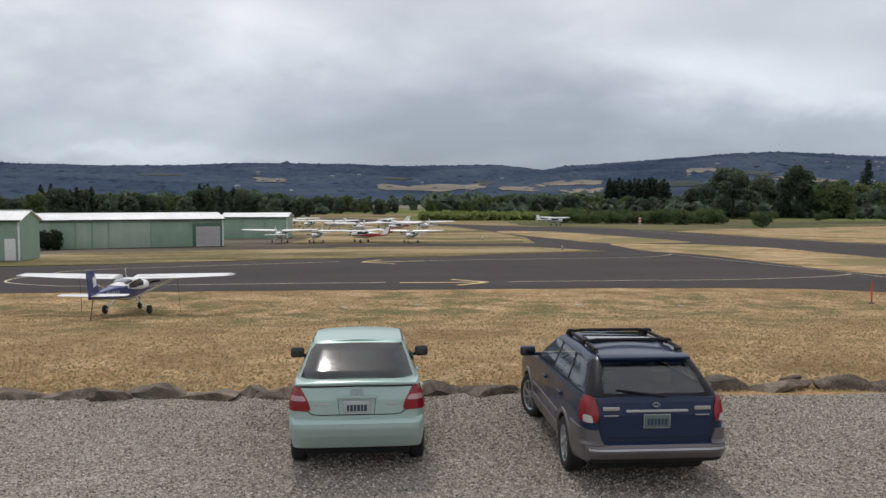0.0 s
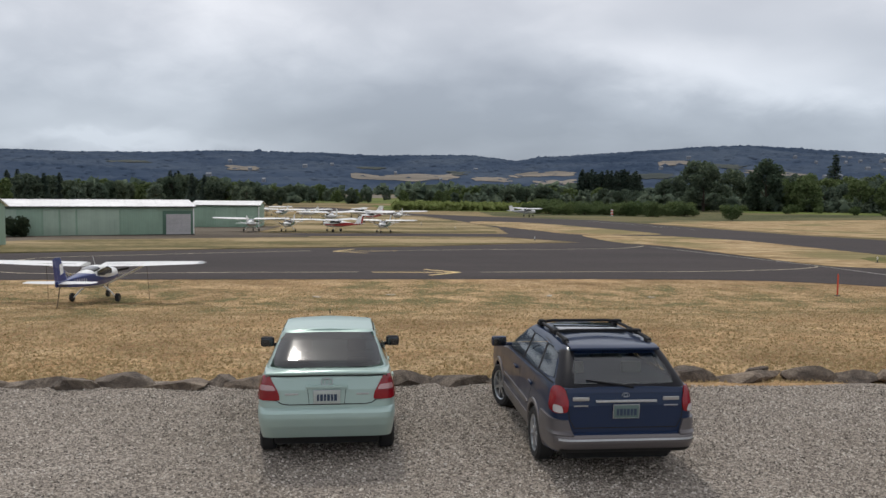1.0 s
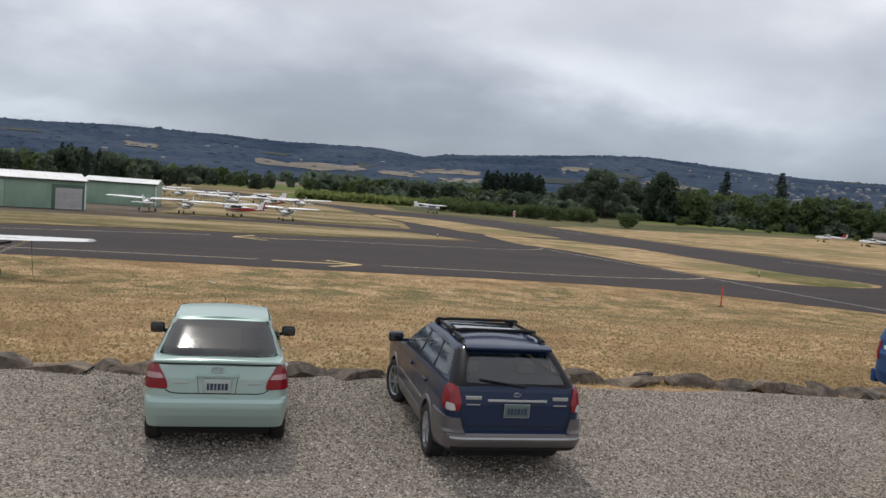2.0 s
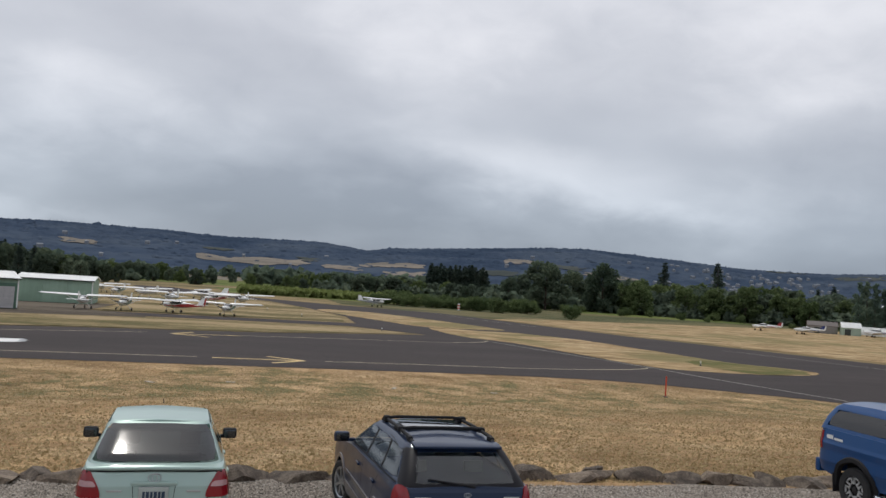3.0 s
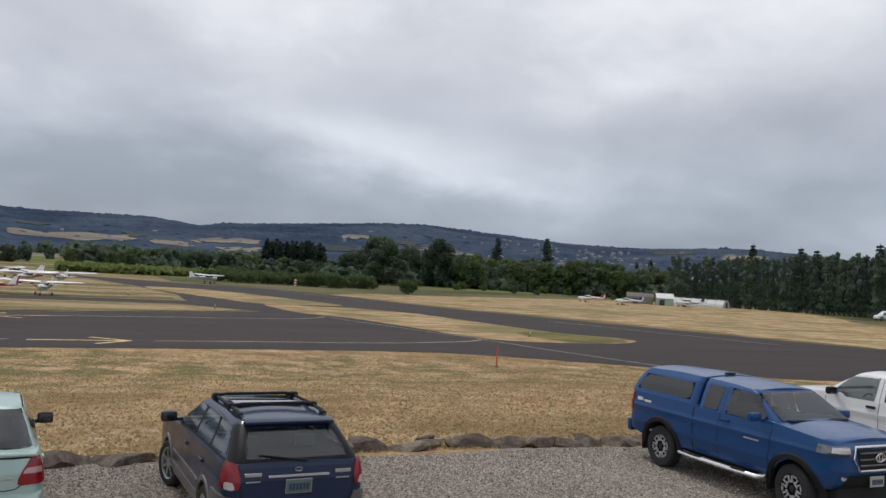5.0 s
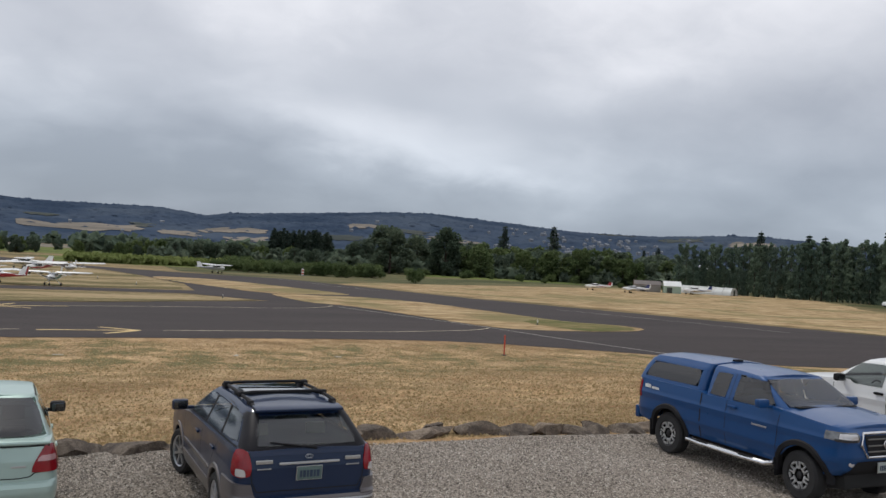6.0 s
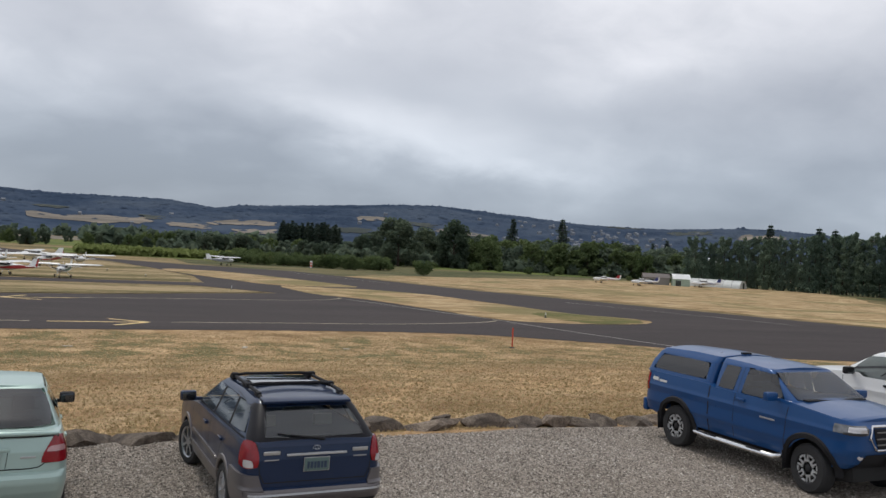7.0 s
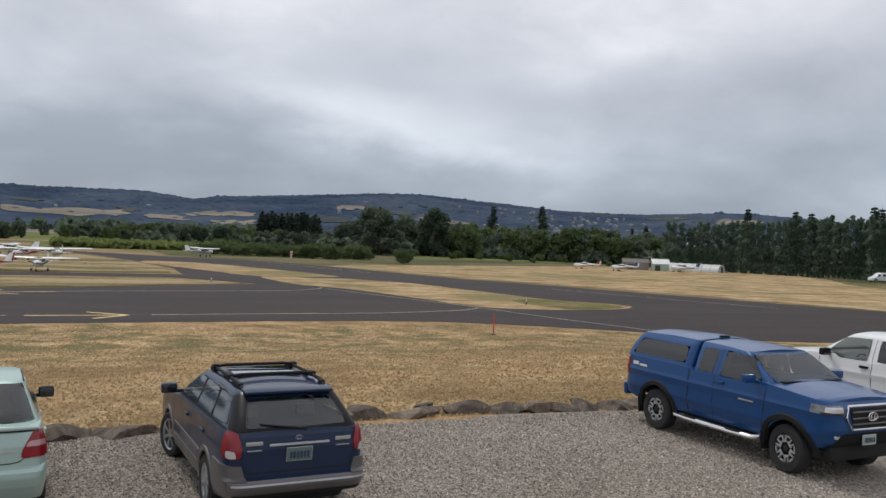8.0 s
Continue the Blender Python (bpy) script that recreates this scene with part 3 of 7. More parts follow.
def spline(ctrl, step=12, closed=False):
    """A Catmull-Rom line through control points."""
    p = [Vector((*c, 0)) for c in ctrl]
    out = []
    n = len(p)
    for i in range(n if closed else n - 1):
        a, b_, c, d = (p[(i + k - 1) % n] if closed else p[min(max(i + k - 1, 0), n - 1)] for k in range(4))
        for s in range(step):
            t = s / step
            out.append(0.5 * (2 * b_ + (c - a) * t + (2 * a - 5 * b_ + 4 * c - d) * t * t + (3 * b_ - a - 3 * c + d) * t ** 3))
    if not closed:
        out.append(p[-1])
    return [(v.x, v.y) for v in out]


def sheet(name, outline, lift, mat, label, ragged=0.0):
    """A level-following sheet with the given outline, part of the setting; its edge may be ragged."""
    if ragged:
        worn = []
        for i, (x0, y0) in enumerate(outline):
            x1, y1 = outline[(i + 1) % len(outline)]
            d = math.hypot(x1 - x0, y1 - y0)
            cut = max(1, min(60, int(d / (ragged * 2.5))))
            for k in range(cut):
                x, y = x0 + (x1 - x0) * k / cut, y0 + (y1 - y0) * k / cut
                j = ragged * (noise.noise(Vector((x * 0.6 / ragged, y * 0.6 / ragged, lift * 90))) + 0.5 * noise.noise(Vector((x * 0.12 / ragged, y * 0.12 / ragged, 7))))
                worn.append((x - (y1 - y0) / max(d, 1e-6) * j, y + (x1 - x0) / max(d, 1e-6) * j))
        outline = worn
    bm = bmesh.new()
    n = len(outline)
    tv, _, tf, _, _, _ = delaunay_2d_cdt([Vector(p) for p in outline], [(i, (i + 1) % n) for i in range(n)], [list(range(n))], 1, 1e-5)
    vs = [bm.verts.new((v.x, v.y, 0)) for v in tv]
    for f in tf:
        bm.faces.new([vs[i] for i in f])
    for yb, _ in BREAKS[1:-1]:
        bmesh.ops.bisect_plane(bm, geom=bm.verts[:] + bm.edges[:] + bm.faces[:], plane_co=(0, yb, 0), plane_no=(0, 1, 0))
    for v in bm.verts:
        v.co.z = ground_z(v.co.y) + lift
    bm.normal_update()
    bmesh.ops.reverse_faces(bm, faces=[f for f in bm.faces if f.normal.z < 0])
    ob = part(name, bm, mat, smooth=None)
    return tagged(ob, label, name.split("_")[0], kind="structure")


def stripe(name, ctrl, width, lift, mat, label, step=10):
    line = spline(ctrl, step) if len(ctrl) > 2 else ctrl
    left, right = [], []
    for i, (x, y) in enumerate(line):
        x0, y0 = line[max(i - 1, 0)]
        x1, y1 = line[min(i + 1, len(line) - 1)]
        d = math.hypot(x1 - x0, y1 - y0)
        nx, ny = -(y1 - y0) / d * width / 2, (x1 - x0) / d * width / 2
        left.append((x + nx, y + ny))
        right.append((x - nx, y - ny))
    return sheet(name, left + right[::-1], lift, mat, label)


# ground: one sheet to the horizon
gx = (-4600.0, 4600.0)
gv, gf = [], []
for y, z in BREAKS:
    gv += [(gx[0], y, z), (gx[1], y, z)]
for i in range(len(BREAKS) - 1):
    gf.append((2 * i, 2 * i + 1, 2 * i + 3, 2 * i + 2))
ground = new("ground", put_mesh("ground", gv, gf, M["valley"]))
tagged(ground, "dry summer valley floor with tan and green fields", "ground", kind="structure")
sheet("lawn", [(-70, 14.9), (70, 14.9), (110, 30), (110, 60), (-110, 60), (-110, 30)], 0.012, M["turf"], "dry straw-coloured lawn sloping down to the apron")
sheet("gravel_lot", [(-60, -20), (60, -20), (60, 15.0)] + [(x, 15.15 + 0.18 * math.sin(x * 0.9) + 0.12 * math.sin(x * 2.3)) for x in np.linspace(58, -58, 90)] + [(-60, 15.0)],
      0.03, M["gravel"], "grey crushed gravel parking lot")

# asphalt: apron, taxiway and runway in one sheet
near = spline([(-90, 44), (-55, 48), (-26.7, 50.7), (-13.6, 52.1), (0.6, 53.2), (15.4, 54.2), (24.1, 53.2), (30, 49.5), (34.8, 45.8), (44, 37), (62, 27), (100, 18)], 8)
far_r = [(150, 18), (150, 25), (96, 40), (82, 62), (79.7, 66.3), (71.8, 96.4), (57.2, 150), (43.2, 202), (17.4, 224), (-10, 262), (-32, 320), (-48, 322)]
far_l = [(-30, 262), (2, 222), (9.2, 190), (15.0, 152), (14.2, 128), (1.4, 126.5), (-15.6, 124.5), (-50, 119), (-50, 104), (-28.8, 109), (-14.4, 114.5), (1.3, 116.5), (11.8, 117),
         (17.5, 108), (20.3, 103.1), (11, 97.7), (1.0, 90.8), (-16.3, 84.5), (-34.9, 75.2), (-62, 66), (-90, 60)]
sheet("asphalt", near + far_r + far_l, 0.03, M["asphalt"], "dark worn asphalt apron, taxiway and runway", 0.16)

# grass islands between the paved lanes
sheet("grass_island", spline([(25.2, 125.5), (24.9, 104), (29.1, 94.1), (31.6, 78), (33.8, 66.5), (42, 64.2), (49.5, 67.2), (50.9, 72.1), (47, 78.2), (45.5, 95), (43.7, 111.5), (37.8, 122.9), (33, 123.4)], 6, True),
      0.06, M["hay"], "mown dry grass island between taxi lanes", 0.35)
sheet("green_grass", spline([(41, 65.2), (47.5, 66.2), (50.2, 70.5), (47.5, 75), (44.5, 79), (40.5, 74)], 6, True), 0.066, M["green_turf"], "greener grass at the island's tip", 0.6)
sheet("grass_island", spline([(24.7, 127.7), (20.6, 140.6), (13.8, 163.5), (11.6, 180), (17, 184), (25.6, 175.2), (33.1, 154.8), (39.0, 131.9), (32, 127.5)], 6, True),
      0.06, M["hay"], "dry grass island between taxiway and runway", 0.35)
sheet("hay_field", [(83, 60), (76, 96), (61, 150), (50, 180), (60, 193), (77.4, 202), (108, 216), (150, 236), (182, 258), (200, 229), (213, 204), (190, 168), (166, 142), (156, 125), (200, 90), (420, 60)], 0.05, M["hay"], "mown golden hay field beside the runway", 0.9)
sheet("meadow", [(22, 232), (46, 188), (60, 184), (150, 200), (190, 160), (170, 120), (420, 60), (420, 230), (300, 290), (190, 345), (60, 330), (20, 300)], 0.02, M["meadow"], "weedy green and brown meadow below the trees", 0.9)
sheet("grass_parking", [(-22, 125), (-15.6, 127), (12.8, 130.5), (13.6, 152), (8.0, 189), (0, 216), (-28, 226), (-60, 226), (-24, 152)], 0.05, M["verge"], "dry grass tie-down ground for parked aircraft", 0.35)
sheet("grass_verge", [(-90, 61), (-62, 67), (-34.9, 76.2), (-16.3, 85.5), (1.0, 91.8), (11, 98.7), (19.0, 103.6), (16.8, 107.6), (11.4, 115), (1.3, 114.2), (-14.4, 111.0), (-28.8, 104.0), (-44, 97), (-50, 88), (-90, 84)],
      0.055, M["verge"], "dry grass verge in front of the hangars", 0.35)

sheet("dirt_lane", [(-90, 82), (-50, 86), (-44, 96), (-28.8, 103.6), (-14.4, 110.6), (-14.4, 115), (-24, 126), (-24, 150), (-60, 150), (-90, 120)], 0.045, M["dirt"], "brown oil-stained dirt lane along the hangars")

# painted lines and arrows
LW = 0.17
for ctrl in ([(-29.0, 57.0), (-26.3, 55.6), (-23.4, 55.3), (-14, 56.8), (-4.0, 58.1)], [(4.6, 58.7), (12, 59.6), (21.2, 60.6), (28.5, 63.1), (31.6, 65.2), (32.3, 66.1)],
             [(-29.0, 57.0), (-30.8, 58.6), (-31.6, 61.5), (-31.2, 65.5), (-29.8, 70.2), (-20, 76.3), (-10.2, 81.7)], [(-1.8, 83.2), (8, 86), (19.0, 88.7), (24, 91.9), (26.5, 96.3)]):
    stripe("painted_line", ctrl, LW, 0.045, M["line_yellow"], "faded pale yellow apron boundary line on asphalt")
for ctrl in ([(26.5, 94.1), (29.6, 80.5), (32.9, 66.6)], [(32.9, 66.6), (34.0, 58), (36.4, 46.4)], [(60.8, 102.6), (69.0, 67.7)], [(40.5, 196), (50.5, 150)]):
    stripe("painted_line", ctrl, LW, 0.045, M["line_white"], "faded white edge line on asphalt")


def arrow(tail, tip, half, back):
    """An open arrow: a shaft and two barbs."""
    t, h = Vector((*tail, 0)), Vector((*tip, 0))
    d = (h - t).normalized()
    n = Vector((-d.y, d.x, 0))
    for k, (a, b_) in enumerate(((t, h), (h - d * back + n * half, h), (h - d * back - n * half, h))):
        stripe("painted_arrow", [(a.x, a.y), (b_.x, b_.y)], 0.34, 0.05 + 0.004 * k, M["arrow_yellow"], "faded yellow direction arrow on asphalt")


arrow((-3.0, 57.9), (3.1, 58.3), 2.4, 2.3)
arrow((-1.8, 82.6), (-7.9, 80.9), 3.2, 2.6)


# ---- the hills round the valley ----
SKY_AZ = (-75, -40, -28, -24.7, -21.5, -18, -13.8, -7, -3, 0.6, 3.7, 6.8, 8.3, 12, 14.6, 16.7, 19.5, 21.8, 25, 28, 31.7, 37.3, 42.6, 46, 49, 51.3, 60, 90)
SKY_EL = (2.2, 2.4, 2.39, 2.45, 2.37, 2.38, 2.51, 2.56, 2.39, 2.43, 2.46, 2.14, 2.38, 2.62, 2.78, 2.9, 3.07, 3.12, 2.9, 2.68, 2.4, 2.38, 2.56, 2.45, 2.25, 2.12, 1.9, 2.0)


def hill_z(az, r):
    """Height of the hills at a bearing in degrees and a distance."""
    el = np.interp(az, SKY_AZ, SKY_EL) - 0.27
    ridge = EYE_Z + 3000 * math.tan(radians(el))
    p = Vector((math.sin(radians(az)) * r, math.cos(radians(az)) * r, 0))
    roll = noise.fractal(p * 0.0021, 1.0, 2.0, 4)
    s = min(max((r - 1050) / 1950, 0), 1)
    s = s * s * (3 - 2 * s) * 0.75 + 0.25 * s
    back = min(max((r - 3000) / 900, 0), 1)
    return -3.9 + (ridge + 3.9) * s * (1 - 0.35 * back) + roll * 15 * min(s * 3, 1) * (1 - abs(s - 0.5) * 1.2)


AZ = np.linspace(-72, 84, 260)
RR = np.concatenate([np.linspace(1050, 3000, 34), [3300, 3900]])
hv = [(math.sin(radians(a)) * r, math.cos(radians(a)) * r, hill_z(a, r)) for r in RR for a in AZ]
hf = [(j * len(AZ) + i, j * len(AZ) + i + 1, (j + 1) * len(AZ) + i + 1, (j + 1) * len(AZ) + i) for j in range(len(RR) - 1) for i in range(len(AZ) - 1)]
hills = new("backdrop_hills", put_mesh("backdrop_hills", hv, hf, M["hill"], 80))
tagged(hills, "dark wooded hills with scattered clearings under cloud, blue haze in their colour", "hills", kind="structure")


def polar(az, r):
    return math.sin(radians(az)) * r, math.cos(radians(az)) * r


def clumps(name, spots, mat, label, category, rng, leaves=13, cone=0.5, tilt=0.8):
    """Many small ragged tree shapes in one mesh: (x, y, z, width, height)."""
    verts, faces = [], []
    for x, y, z, w, h in spots:
        pointed = rng.random() < cone
        for k in range(leaves):
            t = (k + rng.random()) / leaves
            r = w * 0.5 * ((1.05 - t) if pointed else math.sqrt(max(0.05, 1 - (2 * t - 0.9) ** 2))) * rng.uniform(0.35, 0.95)
            a = rng.random() * 6.2832
            c = Vector((x + r * math.cos(a), y + r * math.sin(a), z + h * t * 0.92))
            q = w * rng.uniform(0.20, 0.34) * (1.15 - 0.6 * t if pointed else 1.0)
            u = Vector((rng.gauss(0, 1), rng.gauss(0, 1), rng.gauss(0, tilt))).normalized()
            v = u.cross(Vector((rng.gauss(0, tilt), rng.gauss(0, tilt), 1.0))).normalized()
            b0 = len(verts)
            verts += [c - u * q - v * q * 0.6, c + u * q * 0.7 - v * q, c + u * q + v * q * 0.7, c - u * q * 0.6 + v * q + Vector((0, 0, q * 0.5))]
            faces.append((b0, b0 + 1, b0 + 2, b0 + 3))
    ob = new(name, put_mesh(name, verts, faces, mat))
    return tagged(ob, label, category, kind="stuff")


def hill_patch(az0, az1, r0, r1, mat, lift=1.2, n=16):
    """A cleared field lying on the hillside."""
    vs, fs = [], []
    for j in range(7):
        for i in range(n + 1):
            s, t = i / n * 2 - 1, j / 6 * 2 - 1
            a = (az0 + az1) / 2 + (az1 - az0) / 2 * s * (1 + 0.35 * noise.noise(Vector((t * 1.6, az0, 2.0)))) + 0.2 * math.sin(5 * t + az0)
            r = (r0 + r1) / 2 + (r1 - r0) / 2 * t * (1 + 0.5 * noise.noise(Vector((s * 2.3, az1, 5.0)))) + 18 * noise.noise(Vector((s * 1.7, az0, 9.0)))
            vs.append((*polar(a, r), max(hill_z(a, r), -3.7) + lift))
    for j in range(6):
        for i in range(n):
            a = j * (n + 1) + i
            fs.append((a, a + 1, a + n + 2, a + n + 1))
    ob = new("hill_field", put_mesh("hill_field", vs, fs, mat, 80))
    return tagged(ob, "pale cleared field on the wooded hillside, haze in its colour", "field", kind="structure")


def slope_r(az, el):
    """The distance at which the hillside rises to an angle over the eye."""
    for r in range(1060, 3000, 10):
        if hill_z(az, r) > EYE_Z + r * math.tan(radians(el)):
            return r
    return 2900


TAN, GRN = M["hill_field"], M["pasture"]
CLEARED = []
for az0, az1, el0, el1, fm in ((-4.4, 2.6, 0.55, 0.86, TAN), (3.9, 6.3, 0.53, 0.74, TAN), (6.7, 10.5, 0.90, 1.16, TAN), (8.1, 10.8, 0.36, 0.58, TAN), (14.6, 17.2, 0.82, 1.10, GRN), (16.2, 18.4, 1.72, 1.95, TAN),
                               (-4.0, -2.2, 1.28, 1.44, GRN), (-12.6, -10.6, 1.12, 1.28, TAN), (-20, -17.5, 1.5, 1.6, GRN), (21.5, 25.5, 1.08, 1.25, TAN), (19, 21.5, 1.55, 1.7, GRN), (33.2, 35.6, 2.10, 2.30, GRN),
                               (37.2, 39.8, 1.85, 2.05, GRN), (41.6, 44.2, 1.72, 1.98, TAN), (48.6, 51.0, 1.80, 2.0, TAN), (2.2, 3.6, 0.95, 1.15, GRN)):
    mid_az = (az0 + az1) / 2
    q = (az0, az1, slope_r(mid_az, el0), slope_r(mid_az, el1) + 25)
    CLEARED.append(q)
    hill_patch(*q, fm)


def cleared(az, r):
    return any(a0 - 0.2 < az < a1 + 0.2 and r0 - 130 < r < r1 + 10 for a0, a1, r0, r1 in CLEARED)


rng = random.Random(11)
spots = []
while len(spots) < 15000:
    az = rng.uniform(-36, 60)
    r = 1150 + 1900 * math.sqrt(rng.random())
    x, y = polar(az, r)
    if cleared(az, r) and rng.random() < 0.86:
        continue
    h = rng.uniform(3, 6) * (1.4 if rng.random() < 0.05 else 1)
    spots.append((x, y, hill_z(az, r) - 1.5, rng.uniform(12, 26), h))
for _ in range(1500):
    az = rng.uniform(-36, 60)
    r = rng.uniform(2880, 3010)
    spots.append((*polar(az, r), hill_z(az, r) - 2, rng.uniform(10, 24), (rng.uniform(4, 8) + 9 * max(0.0, noise.noise(Vector((az * 0.9, 3.0, 0.0))) - 0.22) * 2)))
hv, hf = [], []
for x, y, z, w, h in spots:
    # each far crown is a low uneven cap of two rings and a tip
    b0, a0 = len(hv), rng.random() * 6
    for rad, up in ((0.5, 0.0), (0.38 * rng.uniform(0.8, 1.15), 0.55)):
        hv += [(x + w * rad * rng.uniform(0.8, 1.2) * math.cos(a0 + k * 1.0472), y + w * rad * rng.uniform(0.8, 1.2) * math.sin(a0 + k * 1.0472), z + h * up * rng.uniform(0.85, 1.15)) for k in range(6)]
    hv.append((x, y, z + h))
    for k in range(6):
        j = (k + 1) % 6
        hf += [(b0 + k, b0 + j, b0 + 6 + j, b0 + 6 + k), (b0 + 6 + k, b0 + 6 + j, b0 + 12)]
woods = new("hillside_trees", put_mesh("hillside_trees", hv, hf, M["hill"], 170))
tagged(woods, "dense dark conifer woods covering the far hillsides, blue haze in their colour", "woods", kind="stuff")


# ---- vehicles: shells in a frame with y ahead, x to the right, z up ----
class Shell:
    """A car body or cabin: ends given as y over z, half width over z, rounded in plan."""

    def __init__(self, front, rear, half, low, top, n=8.0, crown=0.04, arches=(), arch_r=0.36, wheel_z=0.31):
        self.front, self.rear, self.half = ([np.array(q, float) for q in zip(*t)] for t in (front, rear, half))
        self.low, self.top = ([np.array(q, float) for q in zip(*t)] for t in (low, top))
        self.n, self.crown, self.arches, self.arch_r, self.wheel_z = n, crown, arches, arch_r, wheel_z

    def yf(self, z):
        return float(np.interp(z, *self.front))

    def yr(self, z):
        return float(np.interp(z, *self.rear))

    def w(self, z):
        return float(np.interp(z, *self.half))

    def point(self, u, z, side=1.0, lift=0.0):
        q = min(abs(2 * u - 1), 1.0)
        x = self.w(z) * (1 - q ** self.n) ** (1 / self.n)
        return Vector((side * x, self.yf(z) + (self.yr(z) - self.yf(z)) * u, z))

    def u_side(self, y, z):
        return min(max((self.yf(z) - y) / (self.yf(z) - self.yr(z)), 0), 1)

    def u_end(self, x, z, rear):
        f = min(abs(x) / self.w(z), 1.0)
        q = (1 - f ** self.n) ** (1 / self.n)
        return 0.5 + 0.5 * q if rear else 0.5 - 0.5 * q

    def wrap(self, th, z, side):
        """A point near the rear corner; th runs from 0 at the middle of the tail to a quarter turn on the flank."""
        q, f = abs(math.cos(th)) ** (2 / self.n), abs(math.sin(th)) ** (2 / self.n)
        u = 0.5 + 0.5 * q
        return Vector((side * f * self.w(z), self.yf(z) + (self.yr(z) - self.yf(z)) * u, z))

    def z_low(self, y):
        z = float(np.interp(-y, *self.low))
        for ya in self.arches:
            d = abs(y - ya)
            if d < self.arch_r:
                z = max(z, self.wheel_z + math.sqrt(self.arch_r ** 2 - d * d))
        return z

    def z_top(self, y):
        return float(np.interp(-y, *self.top))

    def us(self, count=90):
        th = np.linspace(0, math.pi, count)
        ends = 0.5 - 0.5 * np.sign(np.cos(th)) * np.abs(np.cos(th)) ** (2 / self.n)
        extra = [self.u_side(ya + k * self.arch_r, 0.5) for ya in self.arches for k in (-1.001, -0.999, -0.97, -0.9, 0.9, 0.97, 0.999, 1.001)]
        return np.unique(np.round(np.concatenate([ends, np.linspace(0, 1, count), extra]), 5))

    def mesh(self, rows=14, cap=6, holes=()):
        bm = bmesh.new()
        us = self.us()
        zmin, zmax = float(self.low[1].min()), float(self.top[1].max())
        knees = [z for z in (*self.rear[0], *self.front[0]) if zmin < z < zmax]
        levels = np.unique(np.round(np.concatenate([np.linspace(zmin, zmax, rows + 1), knees]), 3))
        rows = len(levels) - 1
        for side in (1, -1):
            grid = []
            for u in us:
                y = self.yf(0.6) + (self.yr(0.6) - self.yf(0.6)) * u
                zl, zt = self.z_low(y), self.z_top(y)
                col = [self.point(u, min(max(z, zl), zt), side) for z in levels[:-1]] + [self.point(u, zt, side)]
                top = col[-1]
                col += [Vector((top.x * (1 - k / cap), top.y, top.z + self.crown * (1 - (1 - k / cap) ** 2) * min(1, abs(top.x) / 0.3))) for k in range(1, cap + 1)]
                grid.append([bm.verts.new(c) for c in col])
            for a, b_ in zip(grid, grid[1:]):
                for k in range(rows + cap):
                    q = (a[k], a[k + 1], b_[k + 1], b_[k])
                    c = sum((v.co for v in q), Vector()) / 4
                    if k < rows and any(inside(h, c, side) for h in holes):
                        continue
                    try:
                        bm.faces.new(q if side > 0 else q[::-1])
                    except ValueError:
                        pass
        bmesh.ops.remove_doubles(bm, verts=bm.verts[:], dist=0.0008)
        bmesh.ops.dissolve_degenerate(bm, edges=bm.edges[:], dist=0.0002)
        bmesh.ops.recalc_face_normals(bm, faces=bm.faces[:])
        return bm


def facing(where, side, sh):
    """The rough outward way of a plate."""
    if where == "side":
        return Vector((side, 0, 0))
    if where == "wrap":
        return Vector((side, -1, 0.05))
    return Vector((0, -1 if where == "rear" else 1, 0.05))


def wrap_front(sh, x_in, y_side, z0, z1, lift, side):
    """The same at a front corner."""
    flip = Shell(front=list(zip(sh.rear[0], -sh.rear[1])), rear=list(zip(sh.front[0], -sh.front[1])), half=list(zip(*sh.half)),
                 low=list(zip(*sh.low)), top=list(zip(*sh.top)), n=sh.n)
    bm = wrap_lamp(flip, x_in, x_in + 0.02, -y_side, z0, z1, lift, -side, 16, 6, 0.05, 0.02)
    bm.transform(Matrix.Rotation(math.pi, 4, "Z"))
    return bm


def wrap_lamp(sh, x_low, x_high, y_side, z0, z1, lift, side, nu=18, nv=10, rnd=0.1, skirt=0.03):
    """A lamp that wraps round a rear corner: inner edge given as x, outer as y."""
    def inner(z):
        t = min(max((z - z0) / (z1 - z0), 0), 1)
        return math.asin(min(((x_low + (x_high - x_low) * t) / sh.w(z)) ** (sh.n / 2), 1.0))

    def outer(z):
        return math.acos(min(max(2 * sh.u_side(y_side(z) if callable(y_side) else y_side, z) - 1, 0), 1) ** (sh.n / 2))

    return patch(sh, "wrap", [(inner, z0), (outer, z0), (outer, z1), (inner, z1)], lift, side, nu, nv, rnd, skirt)


def inside(hole, c, side):
    """Whether a point of the shell lies in an opening: (where, corners)."""
    where, corners = hole[0], hole[1]
    if where == "side":
        if abs(c.x) < 0.35:
            return False
        p = (c.y, c.z)
        if len(hole) > 2 and not (hole[2](c)):
            return False
    else:
        if (where == "rear") != (c.y < hole[2]):
            return False
        p = (c.x, c.z)
    hit = False
    for (x0, z0), (x1, z1) in zip(corners, corners[1:] + corners[:1]):
        if (z0 > p[1]) != (z1 > p[1]) and p[0] < (x1 - x0) * (p[1] - z0) / (z1 - z0) + x0:
            hit = not hit
    return hit


